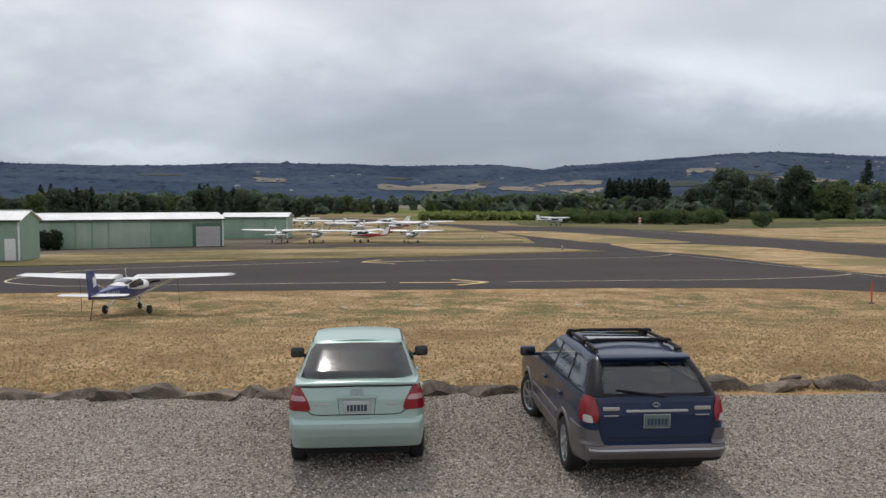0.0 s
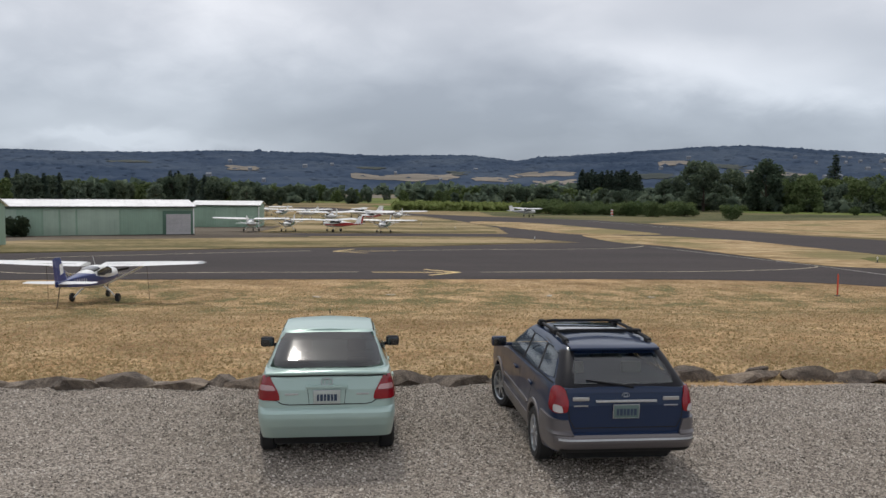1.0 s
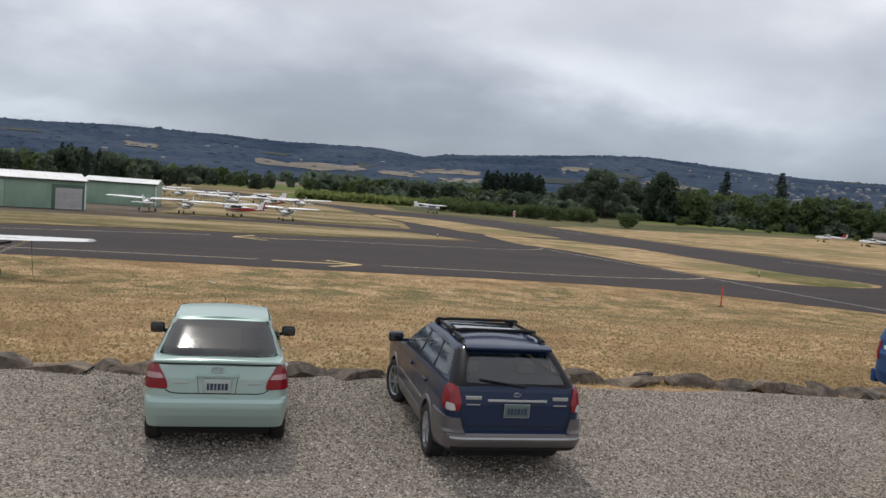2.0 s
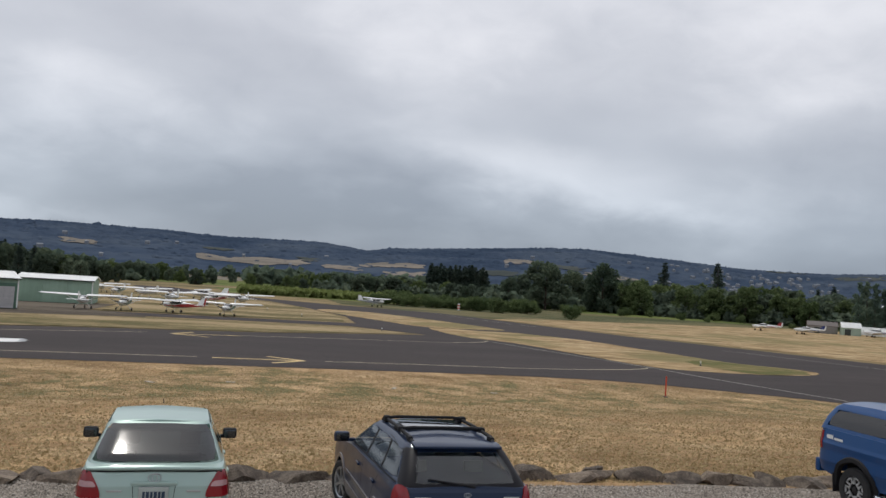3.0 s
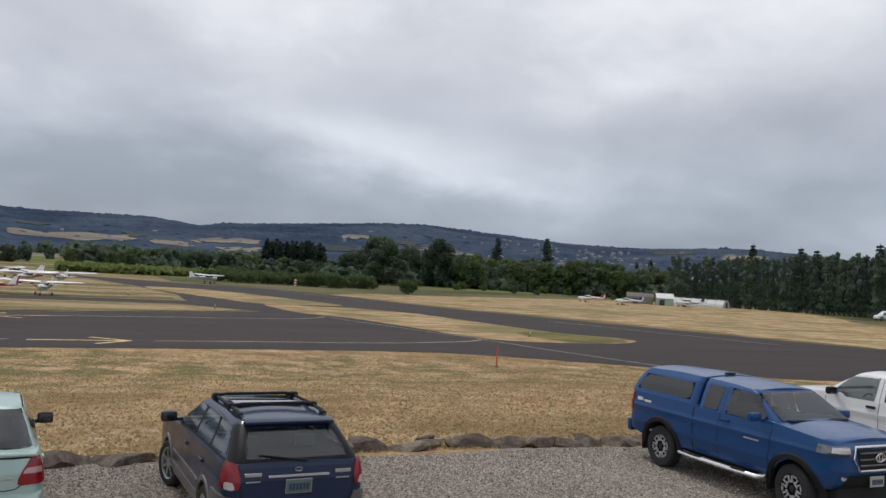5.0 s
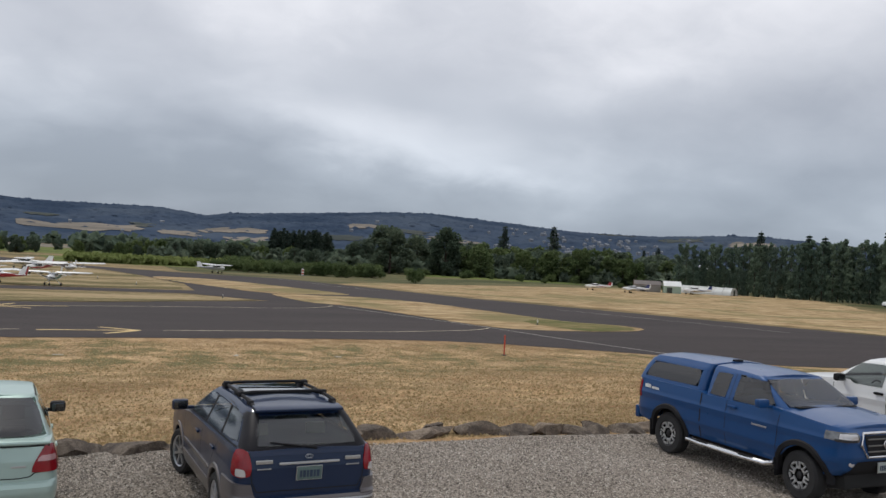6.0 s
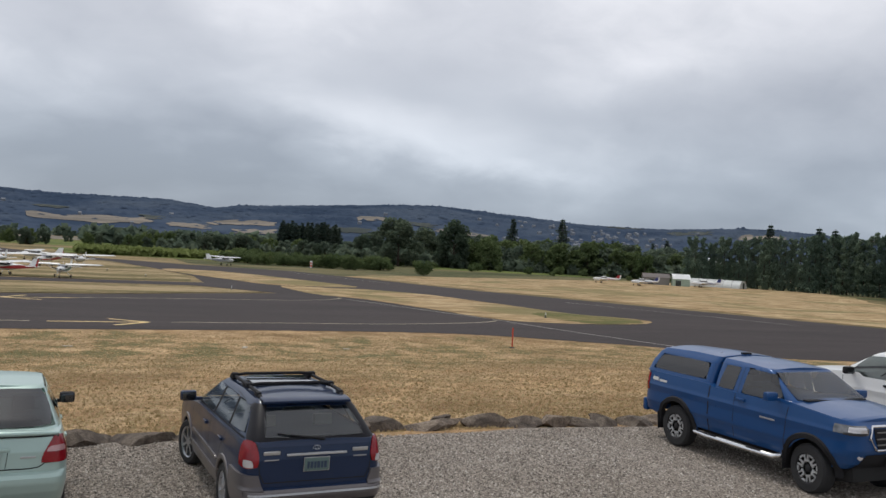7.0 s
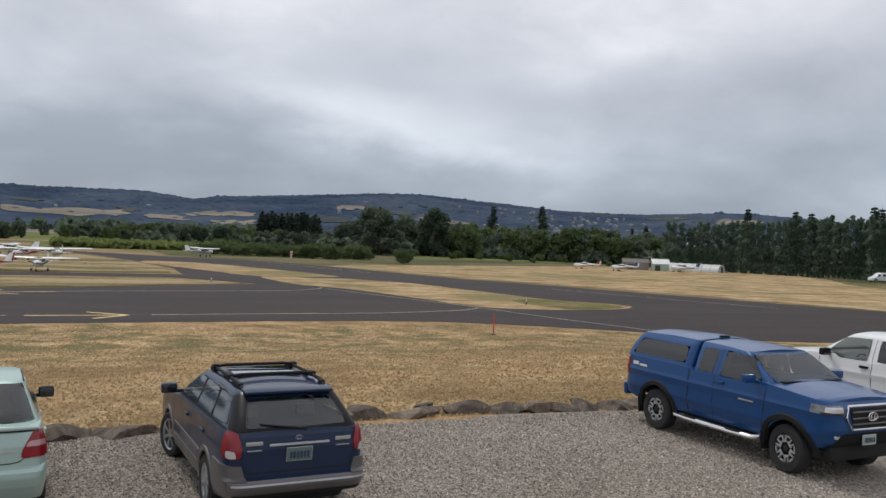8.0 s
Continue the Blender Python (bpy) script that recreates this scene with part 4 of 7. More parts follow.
def patch(sh, where, corners, lift=0.006, side=1, nu=14, nv=8, rnd=0.12, skirt=0.0):
    """A plate that follows the shell: corners low-a, low-b, high-b, high-a as (y or x, z)."""
    bm = bmesh.new()
    pts = []
    for j in range(nv + 1):
        row = []
        for i in range(nu + 1):
            s, t = 2 * i / nu - 1, 2 * j / nv - 1
            s, t = s * math.sqrt(1 - rnd * t * t), t * math.sqrt(1 - rnd * s * s)
            a, b_ = (s + 1) / 2, (t + 1) / 2
            ks = (1, 1) if where == "wrap" else (0, 1)
            lo = [corners[0][k] * (1 - a) + corners[1][k] * a for k in ks]
            hi = [corners[3][k] * (1 - a) + corners[2][k] * a for k in ks]
            z = lo[1] * (1 - b_) + hi[1] * b_
            h = 0.0 if where == "wrap" else lo[0] * (1 - b_) + hi[0] * b_
            if where == "wrap":
                th = corners[0][0](z) * (1 - a) + corners[1][0](z) * a
                row.append(sh.wrap(th, z, side))
            elif where == "side":
                row.append(sh.point(sh.u_side(h, z), z, side))
            else:
                row.append(sh.point(sh.u_end(h, z, where == "rear"), z, 1 if h >= 0 else -1))
        pts.append(row)
    out = []
    for j in range(nv + 1):
        row = []
        for i in range(nu + 1):
            du = pts[j][min(i + 1, nu)] - pts[j][max(i - 1, 0)]
            dv = pts[min(j + 1, nv)][i] - pts[max(j - 1, 0)][i]
            nrm = du.cross(dv).normalized()
            ref = facing(where, side, sh)
            if nrm.dot(ref) < 0:
                nrm = -nrm
            row.append((pts[j][i], nrm))
        out.append(row)
    grid = [[bm.verts.new(p + n_ * lift) for p, n_ in row] for row in out]
    for j in range(nv):
        for i in range(nu):
            bm.faces.new((grid[j][i], grid[j][i + 1], grid[j + 1][i + 1], grid[j + 1][i]))
    if skirt:
        rim = [(0, i) for i in range(nu)] + [(j, nu) for j in range(nv)] + [(nv, i) for i in range(nu, 0, -1)] + [(j, 0) for j in range(nv, 0, -1)]
        low = [bm.verts.new(out[j][i][0] + out[j][i][1] * (lift - skirt)) for j, i in rim]
        for k in range(len(rim)):
            a, b_ = rim[k], rim[(k + 1) % len(rim)]
            bm.faces.new((grid[a[0]][a[1]], grid[b_[0]][b_[1]], low[(k + 1) % len(low)], low[k]))
    bmesh.ops.recalc_face_normals(bm, faces=bm.faces[:])
    ref = facing(where, side, sh)
    if sum(f.normal.dot(ref) * f.calc_area() for f in bm.faces) < 0:
        bmesh.ops.reverse_faces(bm, faces=bm.faces[:])
    return bm


def both(name, sh, corners, mat, parent, lift=0.006, label="", **kw):
    """The same side plate on both sides, each a part of its own."""
    return [part(name, patch(sh, "side", corners, lift, s, **kw), mat, parent, label) for s in (-1, 1)]


def wheel(parent, x, y, r, width, rim_mat, spokes, side, turn=0.0, style="five"):
    """A wheel standing in its arch: tyre, rim, spokes and nut cap; side is its outer side."""
    m = pose(x, y, r, 0, 0, turn) @ (Matrix.Identity(4) if side > 0 else pose(0, 0, 0, 0, 0, 180))
    rr = r * (0.66 if style != "off" else 0.57)
    h = width / 2
    ty = lathe_bm([(-h * 0.8, rr), (-h, rr * 1.08), (-h, r * 0.90), (-h * 0.72, r * 0.985), (0, r), (h * 0.72, r * 0.985), (h, r * 0.90), (h, rr * 1.08), (h * 0.8, rr), (-h * 0.8, rr)], 40)
    ty.transform(m)
    tyre = part("tyre", ty, M["rubber"], parent)
    rim = lathe_bm([(-h * 0.8, rr * 1.01), (-h * 0.4, rr * 0.93), (h * 0.35, rr * 0.90), (h * 0.8, rr * 0.96), (h * 0.92, rr * 1.06), (h * 0.86, rr * 1.07)], 36)
    rim.transform(m)
    rim_ob = part("rim", rim, rim_mat, parent)
    back = lathe_bm([(0.0, 0.001), (0.0, rr * 0.93)], 24)
    back.transform(m)
    part("brake_disc", back, M["under"], rim_ob)
    for k in range(spokes):
        a = 2 * math.pi * k / spokes + 0.2
        if style == "off":
            bm = box_bm(0.030, 0.026, rr * 0.45, Matrix.Rotation(a - 0.19, 4, "X") @ Matrix.Translation((h * 0.80, 0, rr * 0.74)), 0.006)
            box_bm(0.030, 0.026, rr * 0.45, Matrix.Rotation(a + 0.19, 4, "X") @ Matrix.Translation((h * 0.80, 0, rr * 0.74)), 0.006, bm)
            box_bm(0.030, rr * 0.36, 0.030, Matrix.Rotation(a + math.pi / spokes, 4, "X") @ Matrix.Translation((h * 0.80, 0, rr * 0.93)), 0.006, bm)
            box_bm(0.026, 0.11, 0.034, Matrix.Rotation(a, 4, "X") @ Matrix.Translation((h * 0.80, 0, rr * 0.52)), 0.006, bm)
            mat = M["alloy_bright"]
        else:
            bm = box_bm(0.035, 0.058 if spokes < 7 else 0.04, rr * 0.82, Matrix.Rotation(a, 4, "X") @ Matrix.Translation((h * 0.70, 0, rr * 0.52)), 0.008)
            mat = rim_mat
        bm.transform(m)
        part("spoke", bm, mat, rim_ob)
    hub = lathe_bm([(h * 0.55, rr * 0.26), (h * 0.8, rr * 0.24), (h * 0.88, rr * 0.12), (h * 0.88, 0.001)], 20)
    hub.transform(m)
    part("hub_cap", hub, rim_mat if style != "off" else M["alloy_dark"], rim_ob)
    return tyre


def mirror(parent, m, mat, sx=0.22, label=""):
    ob = part("door_mirror", box_bm(sx, 0.12, 0.15, m, 0.04), mat, parent, label)
    sg = 1 if m.translation.x > 0 else -1
    part("mirror_glass", box_bm(sx * 0.8, 0.006, 0.115, m @ Matrix.Translation((0, -0.062, 0)), 0.002), M["dark_mirror"], ob)
    part("mirror_arm", box_bm(0.12, 0.06, 0.05, m @ Matrix.Translation((-sg * 0.15, 0.02, -0.05)), 0.015), mat, ob)
    return ob


def plate(parent, m, face, label):
    ob = part("number_plate", box_bm(0.305, 0.012, 0.155, m, 0.004), face, parent, label)
    part("plate_frame", box_bm(0.32, 0.01, 0.17, m @ Matrix.Translation((0, 0.006, 0)), 0.004), M["badge"], ob)
    for k in range(6):
        part("bar", box_bm(0.026 + 0.008 * (k % 2), 0.004, 0.080, m @ Matrix.Translation((-0.105 + 0.042 * k, -0.008, -0.005)), 0.0), M["plate_ink"], ob)
    return ob


def seats(parent, ys, mat, half=0.38, z0=0.35):
    """Front seats and a rear bench, upholstered."""
    for x in (-half, half):
        ob = part("seat", box_bm(0.5, 0.5, 0.16, pose(x, ys[0], z0, 4), 0.06), mat, parent)
        part("backrest", box_bm(0.48, 0.15, 0.6, pose(x, ys[0] - 0.30, z0 + 0.36, -14), 0.06), mat, ob)
        part("headrest", box_bm(0.26, 0.10, 0.19, pose(x, ys[0] - 0.41, z0 + 0.76, -10), 0.04), mat, ob)
    if len(ys) > 1:
        ob = part("rear_bench", box_bm(1.25, 0.5, 0.16, pose(0, ys[1], z0, 4), 0.06), mat, parent)
        part("backrest", box_bm(1.22, 0.14, 0.55, pose(0, ys[1] - 0.30, z0 + 0.33, -18), 0.06), mat, ob)
        for x in (-0.38, 0.38):
            part("headrest", box_bm(0.26, 0.10, 0.17, pose(x, ys[1] - 0.44, z0 + 0.69, -12), 0.04), mat, ob)
    bm = bmesh.new()
    ring = [(-half + 0.18 * math.cos(a), ys[0] + 0.55 - 0.06 * math.sin(a), z0 + 0.48 + 0.17 * math.sin(a)) for a in np.linspace(0, 2 * math.pi, 22)]
    part("steering_wheel", tube_bm(ring, 0.016, 6, bm, False), M["black_plastic"], parent)
    part("dashboard", box_bm(1.35, 0.45, 0.30, pose(0, ys[0] + 0.95, z0 + 0.38), 0.08), M["black_plastic"], parent)


def seam(name, sh, pts, parent, side, width=0.010, where="side"):
    """A dark shut line along points of the shell."""
    bm = bmesh.new()
    for (a0, z0), (a1, z1) in zip(pts, pts[1:]):
        L = math.hypot(a1 - a0, z1 - z0)
        nx, nz = -(z1 - z0) / L * width / 2, (a1 - a0) / L * width / 2
        p = patch(sh, where, [(a0 - nx, z0 - nz), (a1 - nx, z1 - nz), (a1 + nx, z1 + nz), (a0 + nx, z0 + nz)], 0.0025, side, 8, 1, 0.0)
        tmp = bpy.data.meshes.new("tmp")
        p.to_mesh(tmp)
        p.free()
        bm.from_mesh(tmp)
        bpy.data.meshes.remove(tmp)
    return part(name, bm, M["under"], parent)


def underbody(parent, length, width, z0, z1, y=0.0):
    part("underbody", box_bm(width, length, z1 - z0, pose(0, y, (z0 + z1) / 2), 0.05), M["under"], parent)


def sedan(m):
    """A small mint four-door sedan seen from behind."""
    car = empty("sedan_car", m, "pale mint green compact sedan parked nose-in at the rock edging", "car", "parked vehicles")
    body = Shell(front=[(0.2, 2.02), (0.45, 2.15), (0.70, 2.13), (0.86, 1.98), (1.06, 1.6)],
                 rear=[(0.30, -1.98), (0.40, -2.05), (0.52, -2.12), (0.62, -2.15), (0.68, -2.145), (0.715, -2.11), (0.735, -2.065), (0.95, -2.05), (1.08, -2.02), (1.15, -1.99), (1.20, -1.95)],
                 half=[(0.2, 0.79), (0.40, 0.825), (0.6, 0.847), (0.85, 0.845), (1.0, 0.82), (1.10, 0.785), (1.20, 0.735)],
                 low=[(-2.2, 0.25), (1.0, 0.24), (1.7, 0.30), (2.2, 0.37)],
                 top=[(-2.2, 0.72), (-1.9, 0.84), (-1.1, 1.02), (-0.9, 1.04), (0.5, 1.07), (1.5, 1.115), (1.90, 1.135), (2.2, 1.135)],
                 n=13, crown=0.025, arches=(1.28, -1.27), arch_r=0.345, wheel_z=0.295)
    part("body", body.mesh(40), M["mint"], car)
    cabin = Shell(front=[(1.0, 1.12), (1.2, 0.76), (1.42, 0.36), (1.51, 0.16)],
                  rear=[(1.0, -1.92), (1.15, -1.82), (1.22, -1.73), (1.33, -1.47), (1.44, -1.20), (1.50, -1.02), (1.53, -0.86)],
                  half=[(1.0, 0.82), (1.1, 0.785), (1.20, 0.73), (1.35, 0.665), (1.46, 0.615), (1.53, 0.57)],
                  low=[(-1.2, 1.0), (1.9, 1.05)], top=[(-1.2, 1.48), (-0.3, 1.505), (0.4, 1.515), (0.9, 1.505), (1.9, 1.50)], n=7, crown=0.022)
    rw = [(-0.705, 1.165), (0.705, 1.165), (0.585, 1.484), (-0.585, 1.484)]
    ws = [(-0.72, 1.06), (0.72, 1.06), (0.565, 1.45), (-0.565, 1.45)]
    sf, sr = [(-0.25, 1.09), (0.86, 1.08), (0.32, 1.41), (-0.25, 1.43)], [(-1.30, 1.14), (-0.33, 1.09), (-0.33, 1.43), (-0.98, 1.42)]
    holes = [("rear", rw, -0.7), ("front", ws, 0.1), ("side", sf), ("side", sr)]
    part("cabin", cabin.mesh(26, 6, holes), M["mint"], car)
    part("rear_window", patch(cabin, "rear", rw, 0.004, nu=24, nv=12, rnd=0.13), M["glass_dark"], car, "dark tinted rear window")
    part("windscreen", patch(cabin, "front", ws, 0.004, nu=20, rnd=0.08), M["glass"], car)
    both("front_side_window", cabin, sf, M["glass_dark"], car, 0.004)
    both("rear_side_window", cabin, sr, M["glass_dark"], car, 0.004)
    for s in (-1, 1):
        seam("roof_channel", cabin, [(-0.90, 1.472), (0.15, 1.485)], car, s, 0.020)
    part("high_brake_light", box_bm(0.22, 0.03, 0.03, pose(0, -1.14, 1.415), 0.008), M["badge"], car)
    for s in (-1, 1):
        lamp_ob = part("tail_light", wrap_lamp(body, 0.525, 0.675, -1.86, 0.825, 1.108, 0.014, s), M["red_lens"], car, "red and clear tail light")
        part("reversing_lens", wrap_lamp(body, 0.60, 0.64, -1.95, 0.945, 1.005, 0.026, s, 10, 4, 0.1, 0.01), M["pink_lens"], lamp_ob)
    # boot lid: shut lines, lip spoiler, plate garnish, badges
    seam("boot_seam", body, [(-0.735, 1.11), (-0.59, 0.82), (-0.54, 0.785), (-0.45, 0.772), (0.45, 0.772), (0.54, 0.785), (0.59, 0.82), (0.735, 1.11)], car, 1, 0.012, "rear")
    sp = bmesh.new()
    prof = [(-0.73, 1.092), (-0.5, 1.107), (0, 1.112), (0.5, 1.107), (0.73, 1.092)]
    line = [(x, body.point(body.u_end(x, z, True), z, 1).y - 0.025, z + 0.04) for x, z in prof]
    tube_bm(line, [0.016, 0.026, 0.028, 0.026, 0.016], 8, sp)
    part("lip_spoiler", sp, M["mint"], car)
    part("lip_gap", tube_bm([(x, y + 0.004, z - 0.032) for x, y, z in line], 0.010, 6), M["under"], car)
    part("plate_garnish", box_bm(0.50, 0.035, 0.042, pose(0, -2.062, 0.985), 0.014), M["mint"], car)
    seam("plate_recess", body, [(-0.23, 0.955), (-0.21, 0.775), (0.21, 0.775), (0.23, 0.955)], car, 1, 0.006, "rear")
    plate(car, pose(0, -2.078, 0.865, 3), M["plate_white"], "white plate with dark bars")
    part("badge", emblem_bm(0.07, 0.045, pose(0, -2.052, 1.045, 84)), M["badge"], car, "oval chrome badge")
    part("badge_bar", box_bm(0.16, 0.006, 0.022, pose(-0.42, -2.058, 0.90), 0.002), M["badge"], car)
    part("badge_bar", box_bm(0.15, 0.006, 0.022, pose(0.43, -2.058, 0.895), 0.002), M["badge"], car)
    seam("bumper_seam", body, [(-0.82, 0.835), (-0.60, 0.825)], car, 1, 0.008, "rear")
    seam("bumper_seam", body, [(0.60, 0.825), (0.82, 0.835)], car, 1, 0.008, "rear")
    for s in (-1, 1):
        seam("door_seam", body, [(0.90, 1.0), (0.92, 0.5), (0.80, 0.30)], car, s)
        seam("door_seam", body, [(-0.28, 1.05), (-0.30, 0.30)], car, s)
        seam("door_seam", body, [(-1.22, 1.1), (-1.0, 0.78), (-0.95, 0.5)], car, s)
        for y in (0.05, -1.0):
            part("door_handle", box_bm(0.03, 0.17, 0.035, pose(s * 0.85, y, 0.90), 0.012), M["mint"], car)
        wheel(car, s * 0.755, 1.28, 0.295, 0.185, M["alloy"], 6, s)
        wheel(car, s * 0.755, -1.27, 0.295, 0.185, M["alloy"], 6, s)
        mirror(car, pose(s * 0.95, 0.72, 1.04), M["black_plastic"], 0.20, "black door mirror")
        q = [(s * 0.5, 0.68), (s * 0.8, 0.70), (s * 0.78, 0.84), (s * 0.5, 0.80)]
        part("headlight", patch(body, "front", q if s > 0 else [q[1], q[0], q[3], q[2]], 0.006), M["clear_lens"], car)
    part("aerial", tube_bm([(0, 0.30, 1.53), (0, 0.15, 1.60)], 0.006, 6), M["black_plastic"], car)
    underbody(car, 3.6, 1.3, 0.20, 0.9)
    part("parcel_shelf", box_bm(1.15, 0.55, 0.03, pose(0, -1.40, 1.10), 0.01), M["seat"], car)
    seats(car, (0.05, -0.85), M["seat"], 0.38, 0.42)
    return car


def emblem_bm(a, b_, m, r=0.006):
    """An oval ring emblem lying in the xy plane of m."""
    bm = tube_bm([(a * math.cos(k), b_ * math.sin(k), 0) for k in np.linspace(0, 2 * math.pi, 25)], r, 6, None, False)
    tube_bm([(a * 0.4 * math.cos(k), b_ * 0.9 * math.sin(k), 0) for k in np.linspace(0, 2 * math.pi, 17)], r * 0.8, 6, bm, False)
    bm.transform(m)
    return bm


def wagon(m):
    """A navy estate car with grey cladding and roof bars."""
    car = empty("wagon_car", m, "dark navy station wagon with grey lower cladding parked on gravel", "car", "parked vehicles")
    body = Shell(front=[(0.25, 2.2), (0.55, 2.36), (0.8, 2.34), (0.95, 2.15), (1.1, 1.7)],
                 rear=[(0.36, -2.22), (0.46, -2.32), (0.54, -2.37), (0.60, -2.36), (0.62, -2.33), (0.635, -2.285), (0.95, -2.28), (1.1, -2.25), (1.18, -2.215), (1.22, -2.18)],
                 half=[(0.25, 0.82), (0.45, 0.875), (0.70, 0.885), (0.92, 0.88), (1.08, 0.855), (1.17, 0.825), (1.22, 0.80)],
                 low=[(-2.4, 0.32), (-1.8, 0.29), (1.7, 0.29), (2.1, 0.36), (2.45, 0.40)],
                 top=[(-2.4, 0.82), (-2.1, 0.92), (-1.2, 1.06), (-0.9, 1.08), (0.5, 1.10), (1.8, 1.14), (2.45, 1.15)],
                 n=13, crown=0.02, arches=(1.42, -1.25), arch_r=0.40, wheel_z=0.345)
    part("body", body.mesh(46), M["navy"], car)
    cabin = Shell(front=[(1.04, 1.15), (1.25, 0.78), (1.45, 0.38), (1.56, 0.12)],
                  rear=[(1.08, -2.27), (1.18, -2.20), (1.28, -2.09), (1.40, -1.92), (1.51, -1.75), (1.55, -1.68)],
                  half=[(1.04, 0.86), (1.18, 0.795), (1.28, 0.745), (1.45, 0.67), (1.52, 0.625), (1.57, 0.575)],
                  low=[(-1.2, 1.04), (2.4, 1.10)], top=[(-1.2, 1.53), (-0.2, 1.55), (0.8, 1.56), (2.4, 1.54)], n=11, crown=0.03)
    rw = [(-0.64, 1.185), (0.64, 1.185), (0.53, 1.475), (-0.53, 1.475)]
    ws = [(-0.75, 1.11), (0.75, 1.11), (0.60, 1.50), (-0.60, 1.50)]
    s1 = [(-0.22, 1.13), (0.90, 1.11), (0.38, 1.46), (-0.20, 1.475)]
    s2 = [(-1.12, 1.155), (-0.30, 1.13), (-0.28, 1.475), (-1.0, 1.475)]
    s3 = [(-1.90, 1.20), (-1.20, 1.16), (-1.08, 1.475), (-1.62, 1.465)]
    part("cabin", cabin.mesh(26, 6, [("rear", rw, -1.6), ("front", ws, 0.1), ("side", s1), ("side", s2), ("side", s3)]), M["navy"], car)
    part("tailgate_window", patch(cabin, "rear", rw, 0.005, nu=20, rnd=0.09), M["glass_grey"], car, "tinted tailgate window")
    for q in ([(-0.79, 1.15), (-0.615, 1.15), (-0.505, 1.50), (-0.635, 1.51)], [(0.615, 1.15), (0.79, 1.15), (0.635, 1.51), (0.505, 1.50)]):
        part("window_border", patch(cabin, "rear", q, 0.004, nu=6, nv=8, rnd=0.0), M["gloss_black"], car)
    part("window_border", patch(cabin, "rear", [(-0.75, 1.148), (0.75, 1.148), (0.74, 1.198), (-0.74, 1.198)], 0.0035, nu=20, nv=2, rnd=0.0), M["gloss_black"], car)
    part("windscreen", patch(cabin, "front", ws, 0.004, nu=20, rnd=0.08), M["glass"], car)
    for c, nm in ((s1, "front_side_window"), (s2, "rear_side_window"), (s3, "quarter_window")):
        both(nm, cabin, c, M["glass_grey"], car, 0.005)
    for s in (-1, 1):
        part("pillar_trim", patch(cabin, "side", [(-0.30, 1.13), (-0.22, 1.13), (-0.20, 1.475), (-0.28, 1.475)], 0.005, s, 3, 6, 0.0), M["black_plastic"], car)
        part("pillar_trim", patch(cabin, "side", [(-1.20, 1.16), (-1.12, 1.155), (-1.0, 1.475), (-1.08, 1.475)], 0.005, s, 3, 6, 0.0), M["black_plastic"], car)
        part("rear_pillar", wrap_lamp(cabin, 0.70, 0.56, lambda z: -1.98 + (z - 1.16) * 1.02, 1.16, 1.49, 0.003, s, 20, 8, 0.0, 0.004), M["gloss_black"], car, "gloss black rear pillar")
        part("waist_trim", patch(cabin, "side", [(-1.95, 1.145), (0.95, 1.095), (0.93, 1.112), (-1.95, 1.165)], 0.006, s, 20, 1, 0.0), M["black_plastic"], car)
    # tailgate spoiler, lights, trim
    part("roof_spoiler", box_bm(1.12, 0.22, 0.035, pose(0, -1.73, 1.552, 7), 0.016), M["navy"], car)
    for s in (-1, 1):
        lamp = part("tail_light", wrap_lamp(body, 0.67, 0.71, -2.02, 0.86, 1.165, 0.016, s, 20, 12, 0.26), M["red_lens"], car, "red tail light with clear lower lens")
        part("reversing_lens", wrap_lamp(body, 0.74, 0.76, -2.16, 0.87, 0.955, 0.021, s, 8, 5, 0.2, 0.01), M["clear_lens"], lamp)
        part("gate_reflector", box_bm(0.20, 0.02, 0.045, pose(s * 0.545, -2.285, 1.035, 6), 0.01), M["badge"], car, "clear tailgate lens")
        part("badge_bar", box_bm(0.17, 0.006, 0.014, pose(s * 0.545, -2.290, 0.955, 4), 0.002), M["badge"], car)
    part("chrome_strip", box_bm(0.74, 0.03, 0.026, pose(0, -2.297, 1.01, 5), 0.008), M["alloy_bright"], car, "chrome tailgate strip")
    part("badge", emblem_bm(0.045, 0.024, pose(0, -2.268, 1.075, 80), 0.003), M["badge"], car)
    plate(car, pose(0, -2.302, 0.885, 4), M["plate_green"], "pale green plate with dark bars")
    seam("tailgate_seam", body, [(-0.71, 1.13), (-0.68, 0.80), (-0.62, 0.69), (0.62, 0.69), (0.68, 0.80), (0.71, 1.13)], car, 1, 0.012, "rear")
    part("wiper", tube_bm([(0.10, -2.235, 1.165), (-0.10, -2.215, 1.19), (-0.46, -2.165, 1.235)], [0.022, 0.013, 0.008], 6), M["black_plastic"], car)
    # lower cladding
    part("rear_bumper", patch(body, "rear", [(-0.85, 0.42), (0.85, 0.42), (0.86, 0.612), (-0.86, 0.612)], 0.014, nu=40, nv=10, rnd=0.0, skirt=0.03), M["cladding"], car, "grey rear bumper")
    part("bumper_strip", patch(body, "rear", [(-0.80, 0.555), (0.80, 0.555), (0.80, 0.578), (-0.80, 0.578)], 0.024, nu=40, nv=1, rnd=0.0, skirt=0.02), M["badge"], car)
    part("bumper_valance", patch(body, "rear", [(-0.78, 0.405), (0.78, 0.405), (0.78, 0.46), (-0.78, 0.46)], 0.018, nu=40, nv=2, rnd=0.0), M["under"], car)
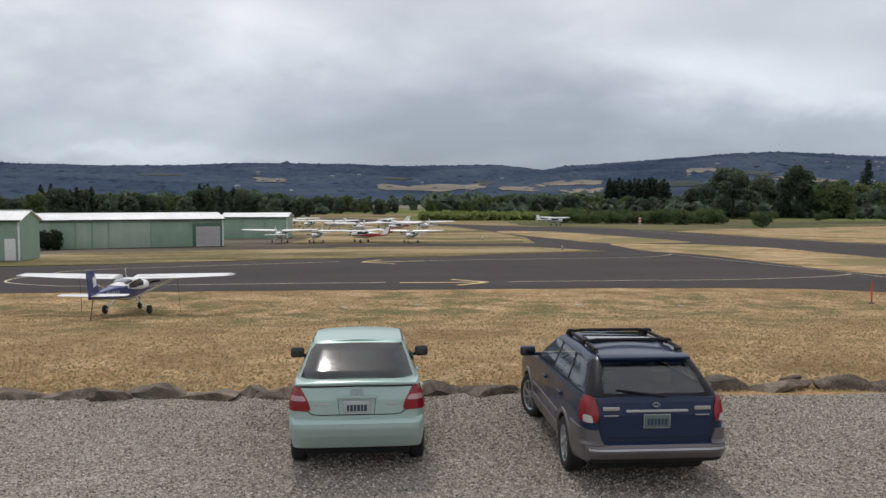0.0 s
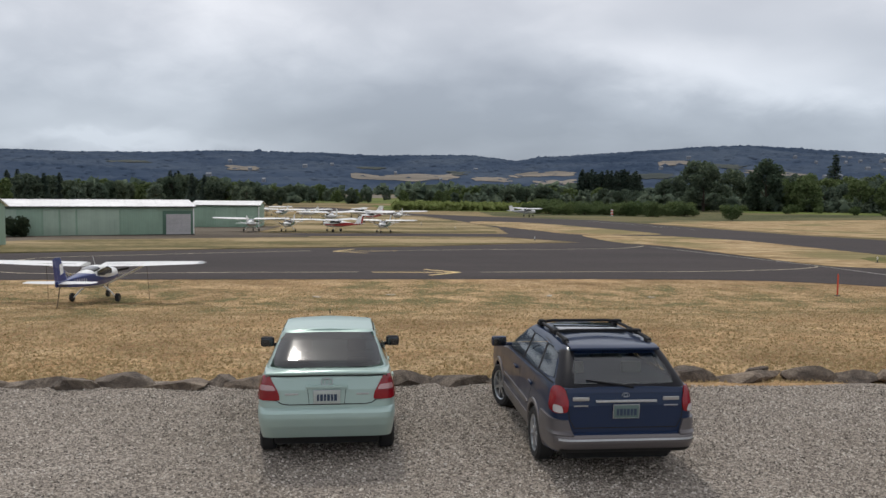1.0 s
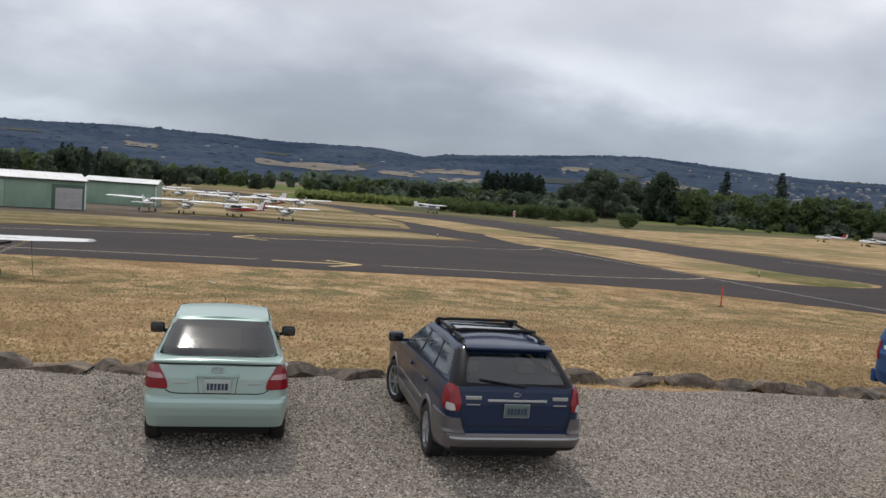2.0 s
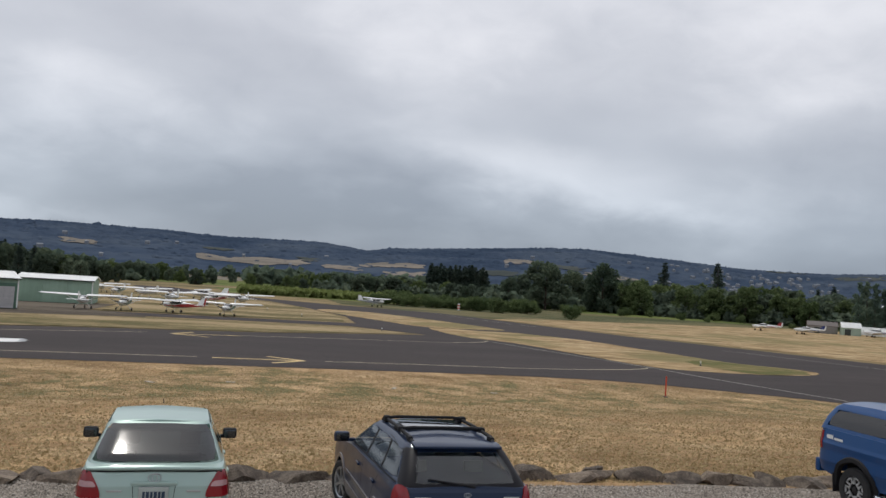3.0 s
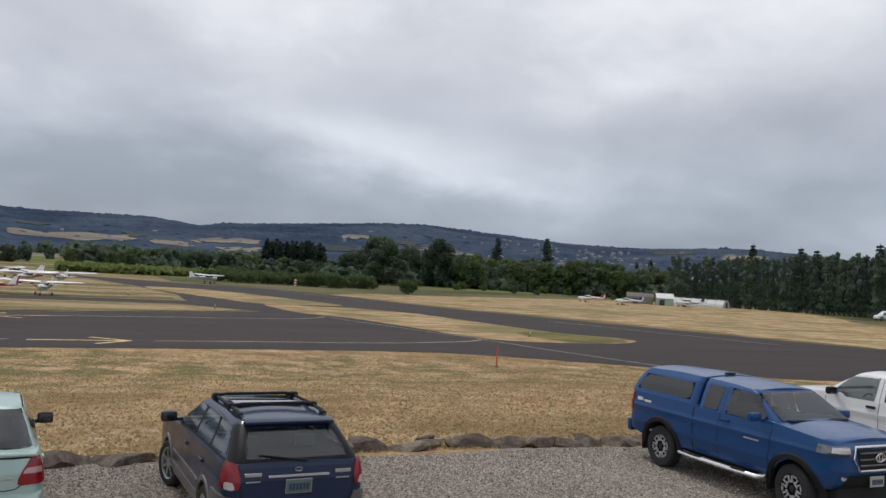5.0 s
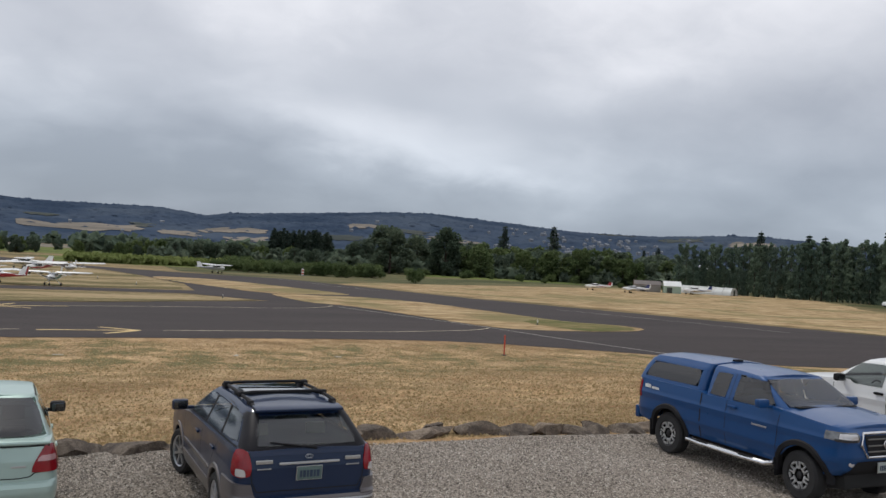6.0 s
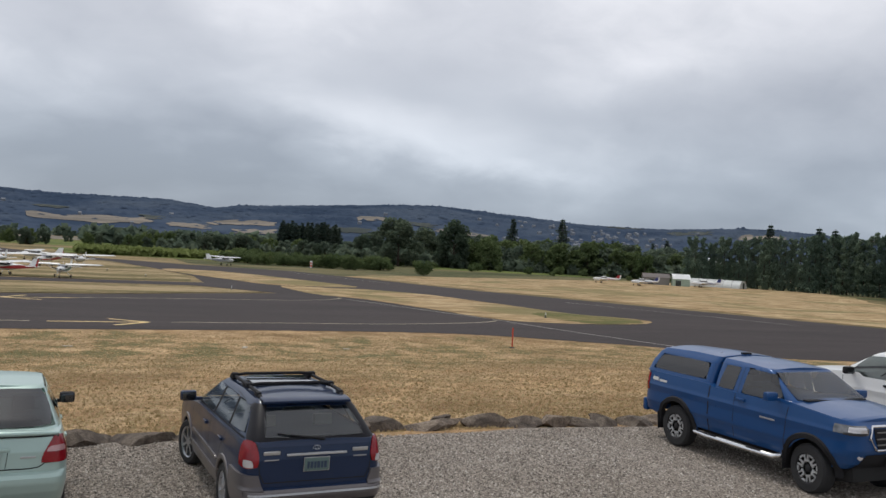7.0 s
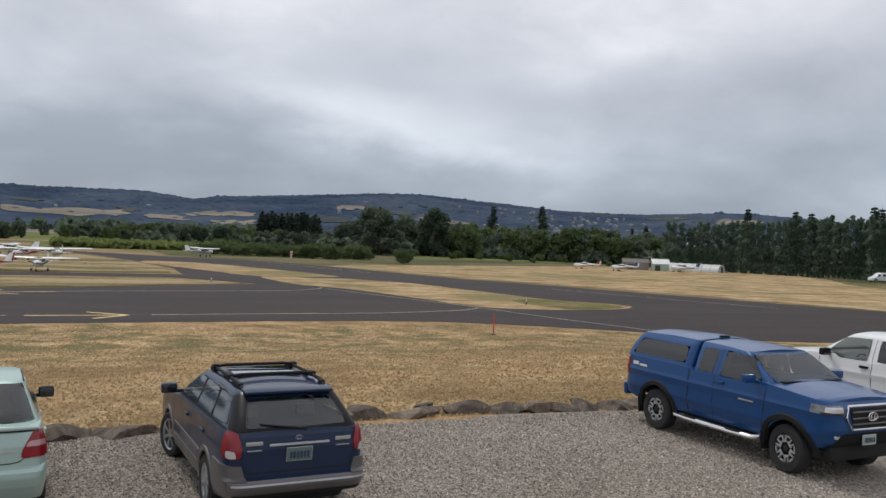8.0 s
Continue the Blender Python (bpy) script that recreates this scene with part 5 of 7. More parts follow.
    for s in (-1, 1):
        part("bumper_corner", wrap_lamp(body, 0.64, 0.69, -1.70, 0.60, 0.785, 0.030, s, 24, 6, 0.0, 0.04), M["cladding"], car)
        part("bumper_side", patch(body, "side", [(-2.25, 0.42), (-1.66, 0.38), (-1.64, 0.72), (-2.20, 0.782)], 0.014, s, 14, 8, 0.0, 0.03), M["cladding"], car)
        part("sill_cladding", patch(body, "side", [(-0.84, 0.30), (1.01, 0.30), (1.02, 0.50), (-0.86, 0.50)], 0.014, s, 24, 5, 0.0, 0.025), M["cladding"], car)
        part("door_moulding", patch(body, "side", [(-0.84, 0.62), (0.98, 0.62), (0.97, 0.68), (-0.84, 0.68)], 0.016, s, 24, 2, 0.1, 0.02), M["cladding"], car)
        for ya in (1.42, -1.25):
            bm = bmesh.new()
            ring = []
            for k in range(25):
                a = math.pi * k / 24 * 1.04 - 0.06
                row = []
                for r, lf in ((0.385, 0.0), (0.395, 0.016), (0.445, 0.016), (0.455, 0.0)):
                    y, z = ya + r * math.cos(a), 0.345 + r * math.sin(a)
                    p = body.point(body.u_side(y, max(z, 0.3)), max(z, 0.3), s)
                    row.append(bm.verts.new((p.x + s * lf, p.y, max(z, 0.29))))
                ring.append(row)
            for r0, r1 in zip(ring, ring[1:]):
                for k in range(3):
                    bm.faces.new((r0[k], r1[k], r1[k + 1], r0[k + 1]) if s < 0 else (r0[k], r0[k + 1], r1[k + 1], r1[k]))
            part("arch_flare", bm, M["cladding"], car, "grey wheel arch flare")
        seam("door_seam", body, [(1.0, 1.0), (0.99, 0.5), (0.92, 0.30)], car, s)
        seam("door_seam", body, [(-0.26, 1.03), (-0.27, 0.30)], car, s)
        seam("door_seam", body, [(-1.2, 1.07), (-0.98, 0.80), (-0.86, 0.6)], car, s)
        for y in (0.02, -1.0):
            part("door_handle", box_bm(0.03, 0.19, 0.04, pose(s * 0.893, y, 0.95), 0.014), M["navy"], car)
        wheel(car, s * 0.775, 1.42, 0.345, 0.225, M["alloy"], 7, s, 14.0)
        wheel(car, s * 0.775, -1.25, 0.345, 0.225, M["alloy"], 7, s)
        mirror(car, pose(s * 1.0, 0.80, 1.17), M["navy"], 0.23)
        # roof rail with feet
        rail = part("roof_rail", tube_bm([(s * 0.53, 0.12, 1.55), (s * 0.545, 0.0, 1.60), (s * 0.55, -0.8, 1.612), (s * 0.545, -1.42, 1.60), (s * 0.53, -1.58, 1.55)], [0.03, 0.025, 0.022, 0.025, 0.03], 8), M["black_plastic"], car, "black roof rail")
        for y in (-0.05, -0.75, -1.45):
            part("rail_foot", box_bm(0.06, 0.16, 0.08, pose(s * 0.538, y, 1.575), 0.02), M["black_plastic"], rail)
    for y in (-0.18, -1.02):
        bar = part("cross_bar", tube_bm([(-0.56, y, 1.62), (-0.4, y, 1.636), (0.4, y, 1.636), (0.56, y, 1.62)], 0.022, 8), M["black_plastic"], car, "black cross bar")
        for s in (-1, 1):
            part("bar_clamp", box_bm(0.09, 0.10, 0.07, pose(s * 0.55, y, 1.618), 0.02), M["black_plastic"], bar)
    part("sunroof", box_bm(0.86, 0.80, 0.012, pose(0, -0.52, 1.592), 0.005), M["air_glass"], car, "dark glass sunroof")
    for s in (-1, 1):
        part("headlight", patch(body, "front", [(s * 0.5, 0.62), (s * 0.84, 0.66), (s * 0.82, 0.80), (s * 0.5, 0.76)] if s > 0 else [(s * 0.84, 0.66), (s * 0.5, 0.62), (s * 0.5, 0.76), (s * 0.82, 0.80)], 0.006), M["clear_lens"], car)
    underbody(car, 4.0, 1.3, 0.22, 0.85)
    seats(car, (0.05, -0.85), M["seat_light"], 0.38, 0.50)
    part("load_floor", box_bm(1.2, 0.9, 0.05, pose(0, -1.75, 1.0), 0.01), M["seat"], car)
    return car


def pickup(m, paint, canopy, label, style):
    """An extended-cab pickup; with a canopy over the bed if asked."""
    car = empty("pickup_truck", m, label, "pickup truck", "parked vehicles")
    body = Shell(front=[(0.50, 2.26), (0.64, 2.42), (0.86, 2.50), (1.20, 2.48), (1.30, 2.36), (1.40, 2.06)],
                 rear=[(0.46, -2.62), (0.60, -2.64), (1.1, -2.63), (1.36, -2.62)],
                 half=[(0.46, 0.86), (0.60, 0.905), (0.70, 0.925), (0.77, 0.952), (0.98, 0.938), (1.10, 0.952), (1.16, 0.935), (1.24, 0.922), (1.37, 0.90), (1.44, 0.87)],
                 low=[(-2.7, 0.62), (-2.3, 0.54), (-1.9, 0.50), (2.0, 0.50), (2.7, 0.62)],
                 top=[(-2.7, 1.21), (-2.3, 1.30), (-1.3, 1.405), (-1.1, 1.405), (-0.8, 1.335), (0.6, 1.335), (0.62, 1.37), (2.7, 1.37)],
                 n=13, crown=0.06 if style == "off" else 0.03, arches=(1.66, -1.57), arch_r=0.49, wheel_z=0.41)
    part("body", body.mesh(34), paint, car)
    cab = Shell(front=[(1.24, 1.52), (1.42, 1.30), (1.65, 0.93), (1.86, 0.58)], rear=[(1.24, -0.66), (1.5, -0.66), (1.84, -0.64)],
                half=[(1.24, 0.905), (1.36, 0.885), (1.60, 0.80), (1.80, 0.715), (1.88, 0.64)],
                low=[(-1.4, 1.26), (1.0, 1.29)], top=[(-1.4, 1.83), (-0.5, 1.86), (0.3, 1.87), (1.0, 1.865)], n=13, crown=0.04)
    ws = [(-0.80, 1.415), (0.80, 1.415), (0.68, 1.80), (-0.68, 1.80)]
    s1 = [(0.09, 1.335), (1.13, 1.345), (0.73, 1.765), (0.11, 1.785)]
    s2 = [(-0.50, 1.36), (-0.10, 1.35), (-0.08, 1.78), (-0.45, 1.77)]
    rwin = [(-0.64, 1.40), (0.64, 1.40), (0.58, 1.70), (-0.58, 1.70)]
    part("cab", cab.mesh(24, 6, [("front", ws, 0.3), ("side", s1), ("side", s2), ("rear", rwin, -0.6)]), paint, car)
    part("windscreen", patch(cab, "front", ws, 0.004, nu=20, rnd=0.07), M["glass_clear"], car)
    part("cab_rear_window", patch(cab, "rear", rwin, 0.004, nu=12, rnd=0.08), M["glass_dark"], car)
    both("front_side_window", cab, s1, M["glass_side"], car, 0.004)
    both("rear_side_window", cab, s2, M["glass_dark"], car, 0.004)
    for s in (-1, 1):
        seam("door_seam", body, [(1.20, 1.30), (1.16, 0.8), (1.12, 0.52)], car, s, 0.012)
        seam("door_seam", body, [(-0.02, 1.32), (-0.03, 0.52)], car, s, 0.012)
        seam("bed_gap", body, [(-0.675, 1.34), (-0.675, 0.51)], car, s, 0.028)
        seam("door_seam", cab, [(0.0, 1.32), (0.01, 1.79)], car, s, 0.010)
        part("door_handle", box_bm(0.04, 0.20, 0.05, pose(s * 0.95, 0.14, 1.23), 0.016), paint if style == "off" else M["black_plastic"], car)
        wheel(car, s * 0.80, 1.66, 0.40, 0.265, M["alloy_dark"] if style == "off" else M["alloy"], 6, s, -6.0 if style == "off" else 0, style)
        wheel(car, s * 0.80, -1.57, 0.40, 0.265, M["alloy_dark"] if style == "off" else M["alloy"], 6, s, 0, style)
        mirror(car, pose(s * 1.07, 0.95, 1.44), paint if style == "off" else M["black_plastic"], 0.24)
        for ya in (1.66, -1.57):
            bm = bmesh.new()
            ring = []
            for k in range(29):
                a = math.pi * (k / 28 * 1.06 - 0.03)
                row = []
                for r, lf in ((0.46, -0.05), (0.475, 0.03), (0.545, 0.03), (0.565, 0.0)):
                    y, z = ya + r * math.cos(a), 0.41 + r * math.sin(a)
                    p = body.point(body.u_side(y, max(z, 0.5)), max(z, 0.5), s)
                    row.append(bm.verts.new((p.x + s * lf, y, max(z, 0.38))))
                ring.append(row)
            for r0, r1 in zip(ring, ring[1:]):
                for k in range(3):
                    bm.faces.new((r0[k], r1[k], r1[k + 1], r0[k + 1]) if s < 0 else (r0[k], r0[k + 1], r1[k + 1], r1[k]))
            part("arch_flare", bm, M["black_plastic"] if style == "off" else paint, car, "black wheel arch flare" if style == "off" else "")
        q = [(-2.56, 0.98), (-2.44, 0.98), (-2.44, 1.32), (-2.56, 1.32)]
        part("tail_light", patch(body, "side", q, 0.012, s, 6, 8, 0.1, 0.02), M["red_lens"], car)
        part("mud_flap", box_bm(0.26, 0.02, 0.34, pose(s * 0.80, -2.10, 0.42, 6), 0.004), M["black_plastic"], car)
        part("mud_flap", box_bm(0.26, 0.02, 0.30, pose(s * 0.80, 1.14, 0.42, 6), 0.004), M["black_plastic"], car)
        if style == "off":
            st = part("side_step", tube_bm([(s * 0.80, 1.09, 0.47), (s * 0.96, 0.98, 0.43), (s * 0.975, 0.4, 0.42), (s * 0.975, -0.6, 0.42), (s * 0.96, -0.95, 0.43), (s * 0.80, -1.05, 0.47)], 0.045, 10), M["chrome"], car, "chrome tube side step")
            for y in (0.55, -0.55):
                part("step_pad", box_bm(0.07, 0.34, 0.014, pose(s * 0.975, y, 0.465), 0.005), M["black_plastic"], st)
            part("badge_bar", box_bm(0.006, 0.34, 0.028, pose(s * 0.95, 0.78, 1.03), 0.002), M["badge"], car)
            part("decal_bar", box_bm(0.004, 0.17, 0.07, pose(s * 0.932, -2.22, 1.235), 0.0), M["trim_white"], car, "white decal bars on the bed side")
            part("decal_bar", box_bm(0.004, 0.22, 0.045, pose(s * 0.934, -1.99, 1.215), 0.0), M["trim_white"], car)
    # front: bonnet, grille, lights, bumper
    part("cowl", box_bm(1.36, 0.12, 0.02, pose(0, 1.33, 1.425), 0.006), M["black_plastic"], car)
    gr = part("grille", patch(body, "front", [(-0.40, 0.88), (0.40, 0.88), (0.50, 1.23), (-0.50, 1.23)], 0.012, nu=16, nv=6, rnd=0.10, skirt=0.02), M["black_plastic"], car, "dark slatted grille with chrome surround")
    rimline = [(-0.58, 1.06), (-0.44, 0.87), (0.44, 0.87), (0.58, 1.06), (0.50, 1.23), (-0.50, 1.23), (-0.58, 1.06)]
    part("grille_surround", tube_bm([(x, body.yf(z) + 0.022, z) for x, z in rimline], 0.022, 8, None, False), M["chrome"], gr)
    for z in (0.95, 1.04, 1.14):
        part("grille_slat", box_bm(0.86, 0.02, 0.022, pose(0, body.yf(z) + 0.022, z), 0.006), M["steel"], gr)
    part("badge", emblem_bm(0.10, 0.065, pose(0, body.yf(1.06) + 0.045, 1.06, 90), 0.011), M["chrome"], gr)
    for s in (-1, 1):
        hl = part("headlight", wrap_front(body, 0.58, 2.12, 1.10, 1.235, 0.012, s), M["headlamp"], car, "clear headlight with dark bezel")
        part("lamp_bezel", wrap_front(body, 0.64, 2.30, 1.095, 1.13, 0.017, s), M["alloy_dark"], hl)
        part("lamp_reflector", wrap_front(body, 0.63, 2.36, 1.135, 1.21, 0.020, s), M["clear_lens"], hl, "bright lamp reflector")
        fog = lathe_bm([(-0.02, 0.075), (0.02, 0.07), (0.03, 0.045), (0.022, 0.001)], 18)
        fog.transform(pose(s * 0.70, body.yf(0.76) - 0.03, 0.78, 0, 0, 90))
        part("fog_lamp", fog, M["clear_lens"], car)
    part("lower_grille", patch(body, "front", [(-0.80, 0.50), (0.80, 0.50), (0.62, 0.80), (-0.62, 0.80)], 0.010, nu=18, nv=4, rnd=0.05), M["black_plastic"], car)
    plate(car, pose(0, body.yf(0.66) + 0.06, 0.68, 0, 0, 180), M["plate_white"], "white plate with dark bars")
    part("rear_bumper", box_bm(1.72, 0.14, 0.26, pose(0, -2.63, 0.64), 0.05), paint if style == "off" else M["chrome"], car)
    part("tailgate", patch(body, "rear", [(-0.76, 0.78), (0.76, 0.78), (0.76, 1.32), (-0.76, 1.32)], 0.010, nu=14, nv=6, rnd=0.02, skirt=0.02), paint, car)
    if canopy:
        cap = Shell(front=[(1.34, -0.69), (1.92, -0.686)], rear=[(1.34, -2.62), (1.60, -2.53), (1.79, -2.40), (1.90, -2.24)],
                    half=[(1.33, 0.895), (1.58, 0.815), (1.78, 0.73), (1.88, 0.65)], low=[(0.3, 1.36), (2.7, 1.36)], top=[(0.3, 1.87), (1.6, 1.885), (2.7, 1.85)], n=16, crown=0.045)
        cw = [(-2.40, 1.43), (-0.85, 1.43), (-0.85, 1.75), (-2.24, 1.735)]
        cb = [(-0.66, 1.43), (0.66, 1.43), (0.56, 1.74), (-0.56, 1.74)]
        top_ob = part("canopy", cap.mesh(22, 6, [("side", cw), ("rear", cb, -2.0)]), paint, car, "blue fibreglass bed canopy")
        for s in (-1, 1):
            part("canopy_window", patch(cap, "side", cw, 0.005, s, 18, 8, 0.16), M["glass_dark"], top_ob, "dark tinted window")
        part("canopy_window", patch(cap, "rear", cb, 0.005, nu=16, rnd=0.08), M["glass_dark"], top_ob)
        part("canopy_lamp", box_bm(0.22, 0.07, 0.035, pose(0, -0.74, 1.935), 0.012), M["black_plastic"], top_ob)
        part("cab_gap", box_bm(1.30, 0.02, 0.40, pose(0, -0.672, 1.58), 0.005), M["under"], top_ob)
    else:
        part("bed_liner", box_bm(1.5, 1.7, 0.02, pose(0, -1.75, 1.41), 0.005), M["black_plastic"], car)
    underbody(car, 4.3, 1.2, 0.36, 1.0)
    # dark box added to deepen the shade below the front bumper
    part("bumper_shade_box", box_bm(1.45, 0.55, 0.30, pose(0, 2.08, 0.44, 10), 0.06), M["under"], car)
    for y in (1.66, -1.57):
        part("axle", tube_bm([(-0.72, y, 0.385), (0.72, y, 0.385)], 0.06, 8), M["under"], car)
    seats(car, (0.1,), M["seat"], 0.40, 0.76)
    return car


sedan(pose(-1.29, 12.74, 0.03, 0, 0, 4.9) @ Matrix.Scale(1.055, 4))
wagon(pose(2.41, 12.26, 0.03, 0, 0, 4.0) @ Matrix.Scale(1.025, 4))
pickup(pose(11.60, 11.84, 0.03, 0, 0, 181.9), M["blue"], True, "bright blue pickup truck with a matching bed canopy on gravel", "off")
pickup(pose(16.10, 12.25, 0.03, 0, 0, 3.0) @ Matrix.Scale(1.05, 4), M["car_white"], False, "white pickup truck parked nose-in beside the blue one", "work")


# ---- hangars ----
def panel_row(parent, x0, x1, y, z0, z1, count, mats, name="door_panel", gap=0.05, depth=0.06):
    """Sheet-metal panels side by side on a wall that faces -y."""
    w = (x1 - x0) / count
    for k in range(count):
        part(name, box_bm(w - gap, depth, z1 - z0, pose(x0 + w * (k + 0.5), y - depth / 2, (z0 + z1) / 2), 0.01), mats[k % len(mats)], parent)


def hangar(m, length, depth, eave, ridge, label, panels, roof_over=0.4):
    """A long low metal hangar; the front is the -y side, x runs along it."""
    ob = empty("hangar", m, label, "hangar", "green hangars")
    bm = bmesh.new()
    prof = [(0, -0.6), (0, eave), (depth / 2, ridge), (depth, eave), (depth, -0.6)]
    rings = [[bm.verts.new((x, y, z)) for y, z in prof] for x in (0, length)]
    for a in range(4):
        if a in (0, 3):
            bm.faces.new((rings[0][a], rings[1][a], rings[1][a + 1], rings[0][a + 1]))
    bm.faces.new(rings[0][::-1])
    bm.faces.new(rings[1])
    bmesh.ops.recalc_face_normals(bm, faces=bm.faces[:])
    part("wall", bm, M["siding"], ob, smooth=None)
    rise = math.atan2(ridge - eave, depth / 2)
    slope = math.hypot(depth / 2, ridge - eave) + roof_over
    for sg in (0, 1):
        yc, zc = depth / 4, (eave + ridge) / 2 + 0.06
        mm = pose(length / 2, yc - roof_over / 2 * math.cos(rise), zc - roof_over / 2 * math.sin(rise), math.degrees(rise)) if sg == 0 else \
            pose(length / 2, depth - yc + roof_over / 2 * math.cos(rise), zc - roof_over / 2 * math.sin(rise), -math.degrees(rise))
        roof = part("roof", box_bm(length + 0.5, slope, 0.08, mm, 0.01), M["roof_white"], ob, "white sheet-metal roof")
        for k in range(int(length / 2)):
            part("roof_rib", box_bm(0.05, slope, 0.04, mm @ Matrix.Translation((-length / 2 + 1 + 2 * k, 0, 0.055)), 0), M["roof_white"], roof)
    part("ridge_cap", box_bm(length + 0.5, 0.4, 0.06, pose(length / 2, depth / 2, ridge + 0.10), 0.02), M["roof_white"], ob)
    part("gutter", box_bm(length + 0.5, 0.12, 0.16, pose(length / 2, -roof_over - 0.02, eave - 0.02), 0.02), M["trim_dark"], ob, "dark eave gutter")
    for x in (0.06, length - 0.06):
        part("corner_trim", box_bm(0.18, 0.08, eave, pose(x, -0.05, eave / 2), 0.01), M["trim_white"], ob)
    for x0, x1, z1, n_, mats in panels:
        if mats == "roll":
            fr = part("door_frame", box_bm(x1 - x0 + 0.9, 0.06, z1 + 0.45, pose((x0 + x1) / 2, -0.03, (z1 + 0.45) / 2), 0.01), M["siding_dark"], ob, "dark green door surround")
            for k in range(10):
                h = z1 / 10
                part("door_slat", box_bm(x1 - x0, 0.05, h - 0.008, pose((x0 + x1) / 2, -0.085, h * (k + 0.5)), 0.01), M["door_grey"], fr)
        else:
            panel_row(ob, x0, x1, -0.01, 0.05, z1, n_, mats)
    part("footing", box_bm(length, 0.1, 0.5, pose(length / 2, -0.06, -0.2), 0.01), M["trim_dark"], ob)
    return ob


G, D, P = M["siding"], M["siding_dark"], M["siding_pale"]
a_long = math.degrees(math.atan2(115.6 - 106.2, -30.4 + 52.0))
long_len = math.hypot(115.6 - 106.2, -30.4 + 52.0)
hangar(pose(-52.0, 106.2, -2.86, 0, 0, a_long), long_len, 12.0, 3.75, 4.5, "long pale green metal hangar with sliding doors and white roof",
       [(0.2, 1.9, 3.4, 1, [P]), (2.0, 4.7, 3.4, 1, [G]), (4.9, 6.7, 3.4, 1, [P]), (6.9, 8.7, 3.45, 1, [P]), (8.9, 14.0, 3.45, 1, [P]), (14.1, 18.9, 3.4, 1, [G]), (19.9, 23.1, 2.75, 1, "roll")])
hangar(pose(-38.2, 143.5, -3.24, 0, 0, 6), 11.3, 12.0, 3.75, 4.35, "green metal hangar with white roof set back behind others", [(0.3, 11.0, 3.5, 3, [G])])
hangar(pose(-62.0, 80.4, -2.50, 0, 0, 6.5), 20.2, 5.4, 4.0, 4.9, "small pale green gabled hangar with a white door",
       [(0.2, 12.0, 3.7, 4, [P, G]), (12.1, 17.3, 3.7, 2, [P]), (18.75, 19.85, 2.2, 1, [M["trim_white"]])])


# ---- light aircraft: y ahead, wheels on z = 0 ----
def loft_bm(stations, sides=20, n=2.6, bm=None, caps=True):
    """A body through stations (y, half width, z low, z high) with rounded sections."""
    bm = bm or bmesh.new()
    st = np.array(stations, float)
    fine_t = np.linspace(0, len(st) - 1, (len(st) - 1) * 5 + 1)
    rings = []
    for q in fine_t:
        i = min(int(q), len(st) - 2)
        f = q - i
        p0, p1, p2, p3 = (st[min(max(i + k, 0), len(st) - 1)] for k in (-1, 0, 1, 2))
        s = 0.5 * (2 * p1 + (p2 - p0) * f + (2 * p0 - 5 * p1 + 4 * p2 - p3) * f * f + (3 * p1 - p0 - 3 * p2 + p3) * f ** 3)
        ring = []
        for k in range(sides):
            a = 2 * math.pi * k / sides
            ca, sa_ = math.cos(a), math.sin(a)
            ring.append(bm.verts.new((max(s[1], 0.01) * math.copysign(abs(ca) ** (2 / n), ca), s[0], (s[2] + s[3]) / 2 + (s[3] - s[2]) / 2 * math.copysign(abs(sa_) ** (2 / n), sa_))))
        rings.append(ring)
    for r0, r1 in zip(rings, rings[1:]):
        for k in range(sides):
            bm.faces.new((r0[k], r1[k], r1[(k + 1) % sides], r0[(k + 1) % sides]))
    if caps:
        bm.faces.new(rings[0])
        bm.faces.new(rings[-1][::-1])
    bmesh.ops.recalc_face_normals(bm, faces=bm.faces[:])
    return bm


FOIL = ((0.0, 0.0), (0.03, 0.035), (0.15, 0.075), (0.35, 0.085), (0.7, 0.045), (1.0, 0.004), (0.7, -0.025), (0.35, -0.04), (0.1, -0.03))


def foil_bm(sections, upright=False, bm=None):
    """A wing through sections (span place, leading edge y, chord, height, thickness factor)."""
    bm = bm or bmesh.new()
    rings = []
    for s, y, c, z, tk in sections:
        rings.append([bm.verts.new((z + h * c * tk, y - f * c, s) if upright else (s, y - f * c, z + h * c * tk)) for f, h in FOIL])
    n = len(FOIL)
    for r0, r1 in zip(rings, rings[1:]):
        for k in range(n):
            bm.faces.new((r0[k], r0[(k + 1) % n], r1[(k + 1) % n], r1[k]))
    bm.faces.new(rings[0])
    bm.faces.new(rings[-1][::-1])
    bmesh.ops.recalc_face_normals(bm, faces=bm.faces[:])
    return bm


def small_wheel(parent, x, y, r, w):
    bm = lathe_bm([(-w / 2, r * 0.45), (-w / 2, r * 0.85), (0, r), (w / 2, r * 0.85), (w / 2, r * 0.45)], 20)
    bm.transform(pose(x, y, r))
    ty = part("tyre", bm, M["rubber"], parent)
    hub = lathe_bm([(-w * 0.4, 0.001), (-w * 0.4, r * 0.5), (w * 0.4, r * 0.5), (w * 0.4, 0.001)], 14)
    hub.transform(pose(x, y, r))
    part("hub", hub, M["rope"], ty)


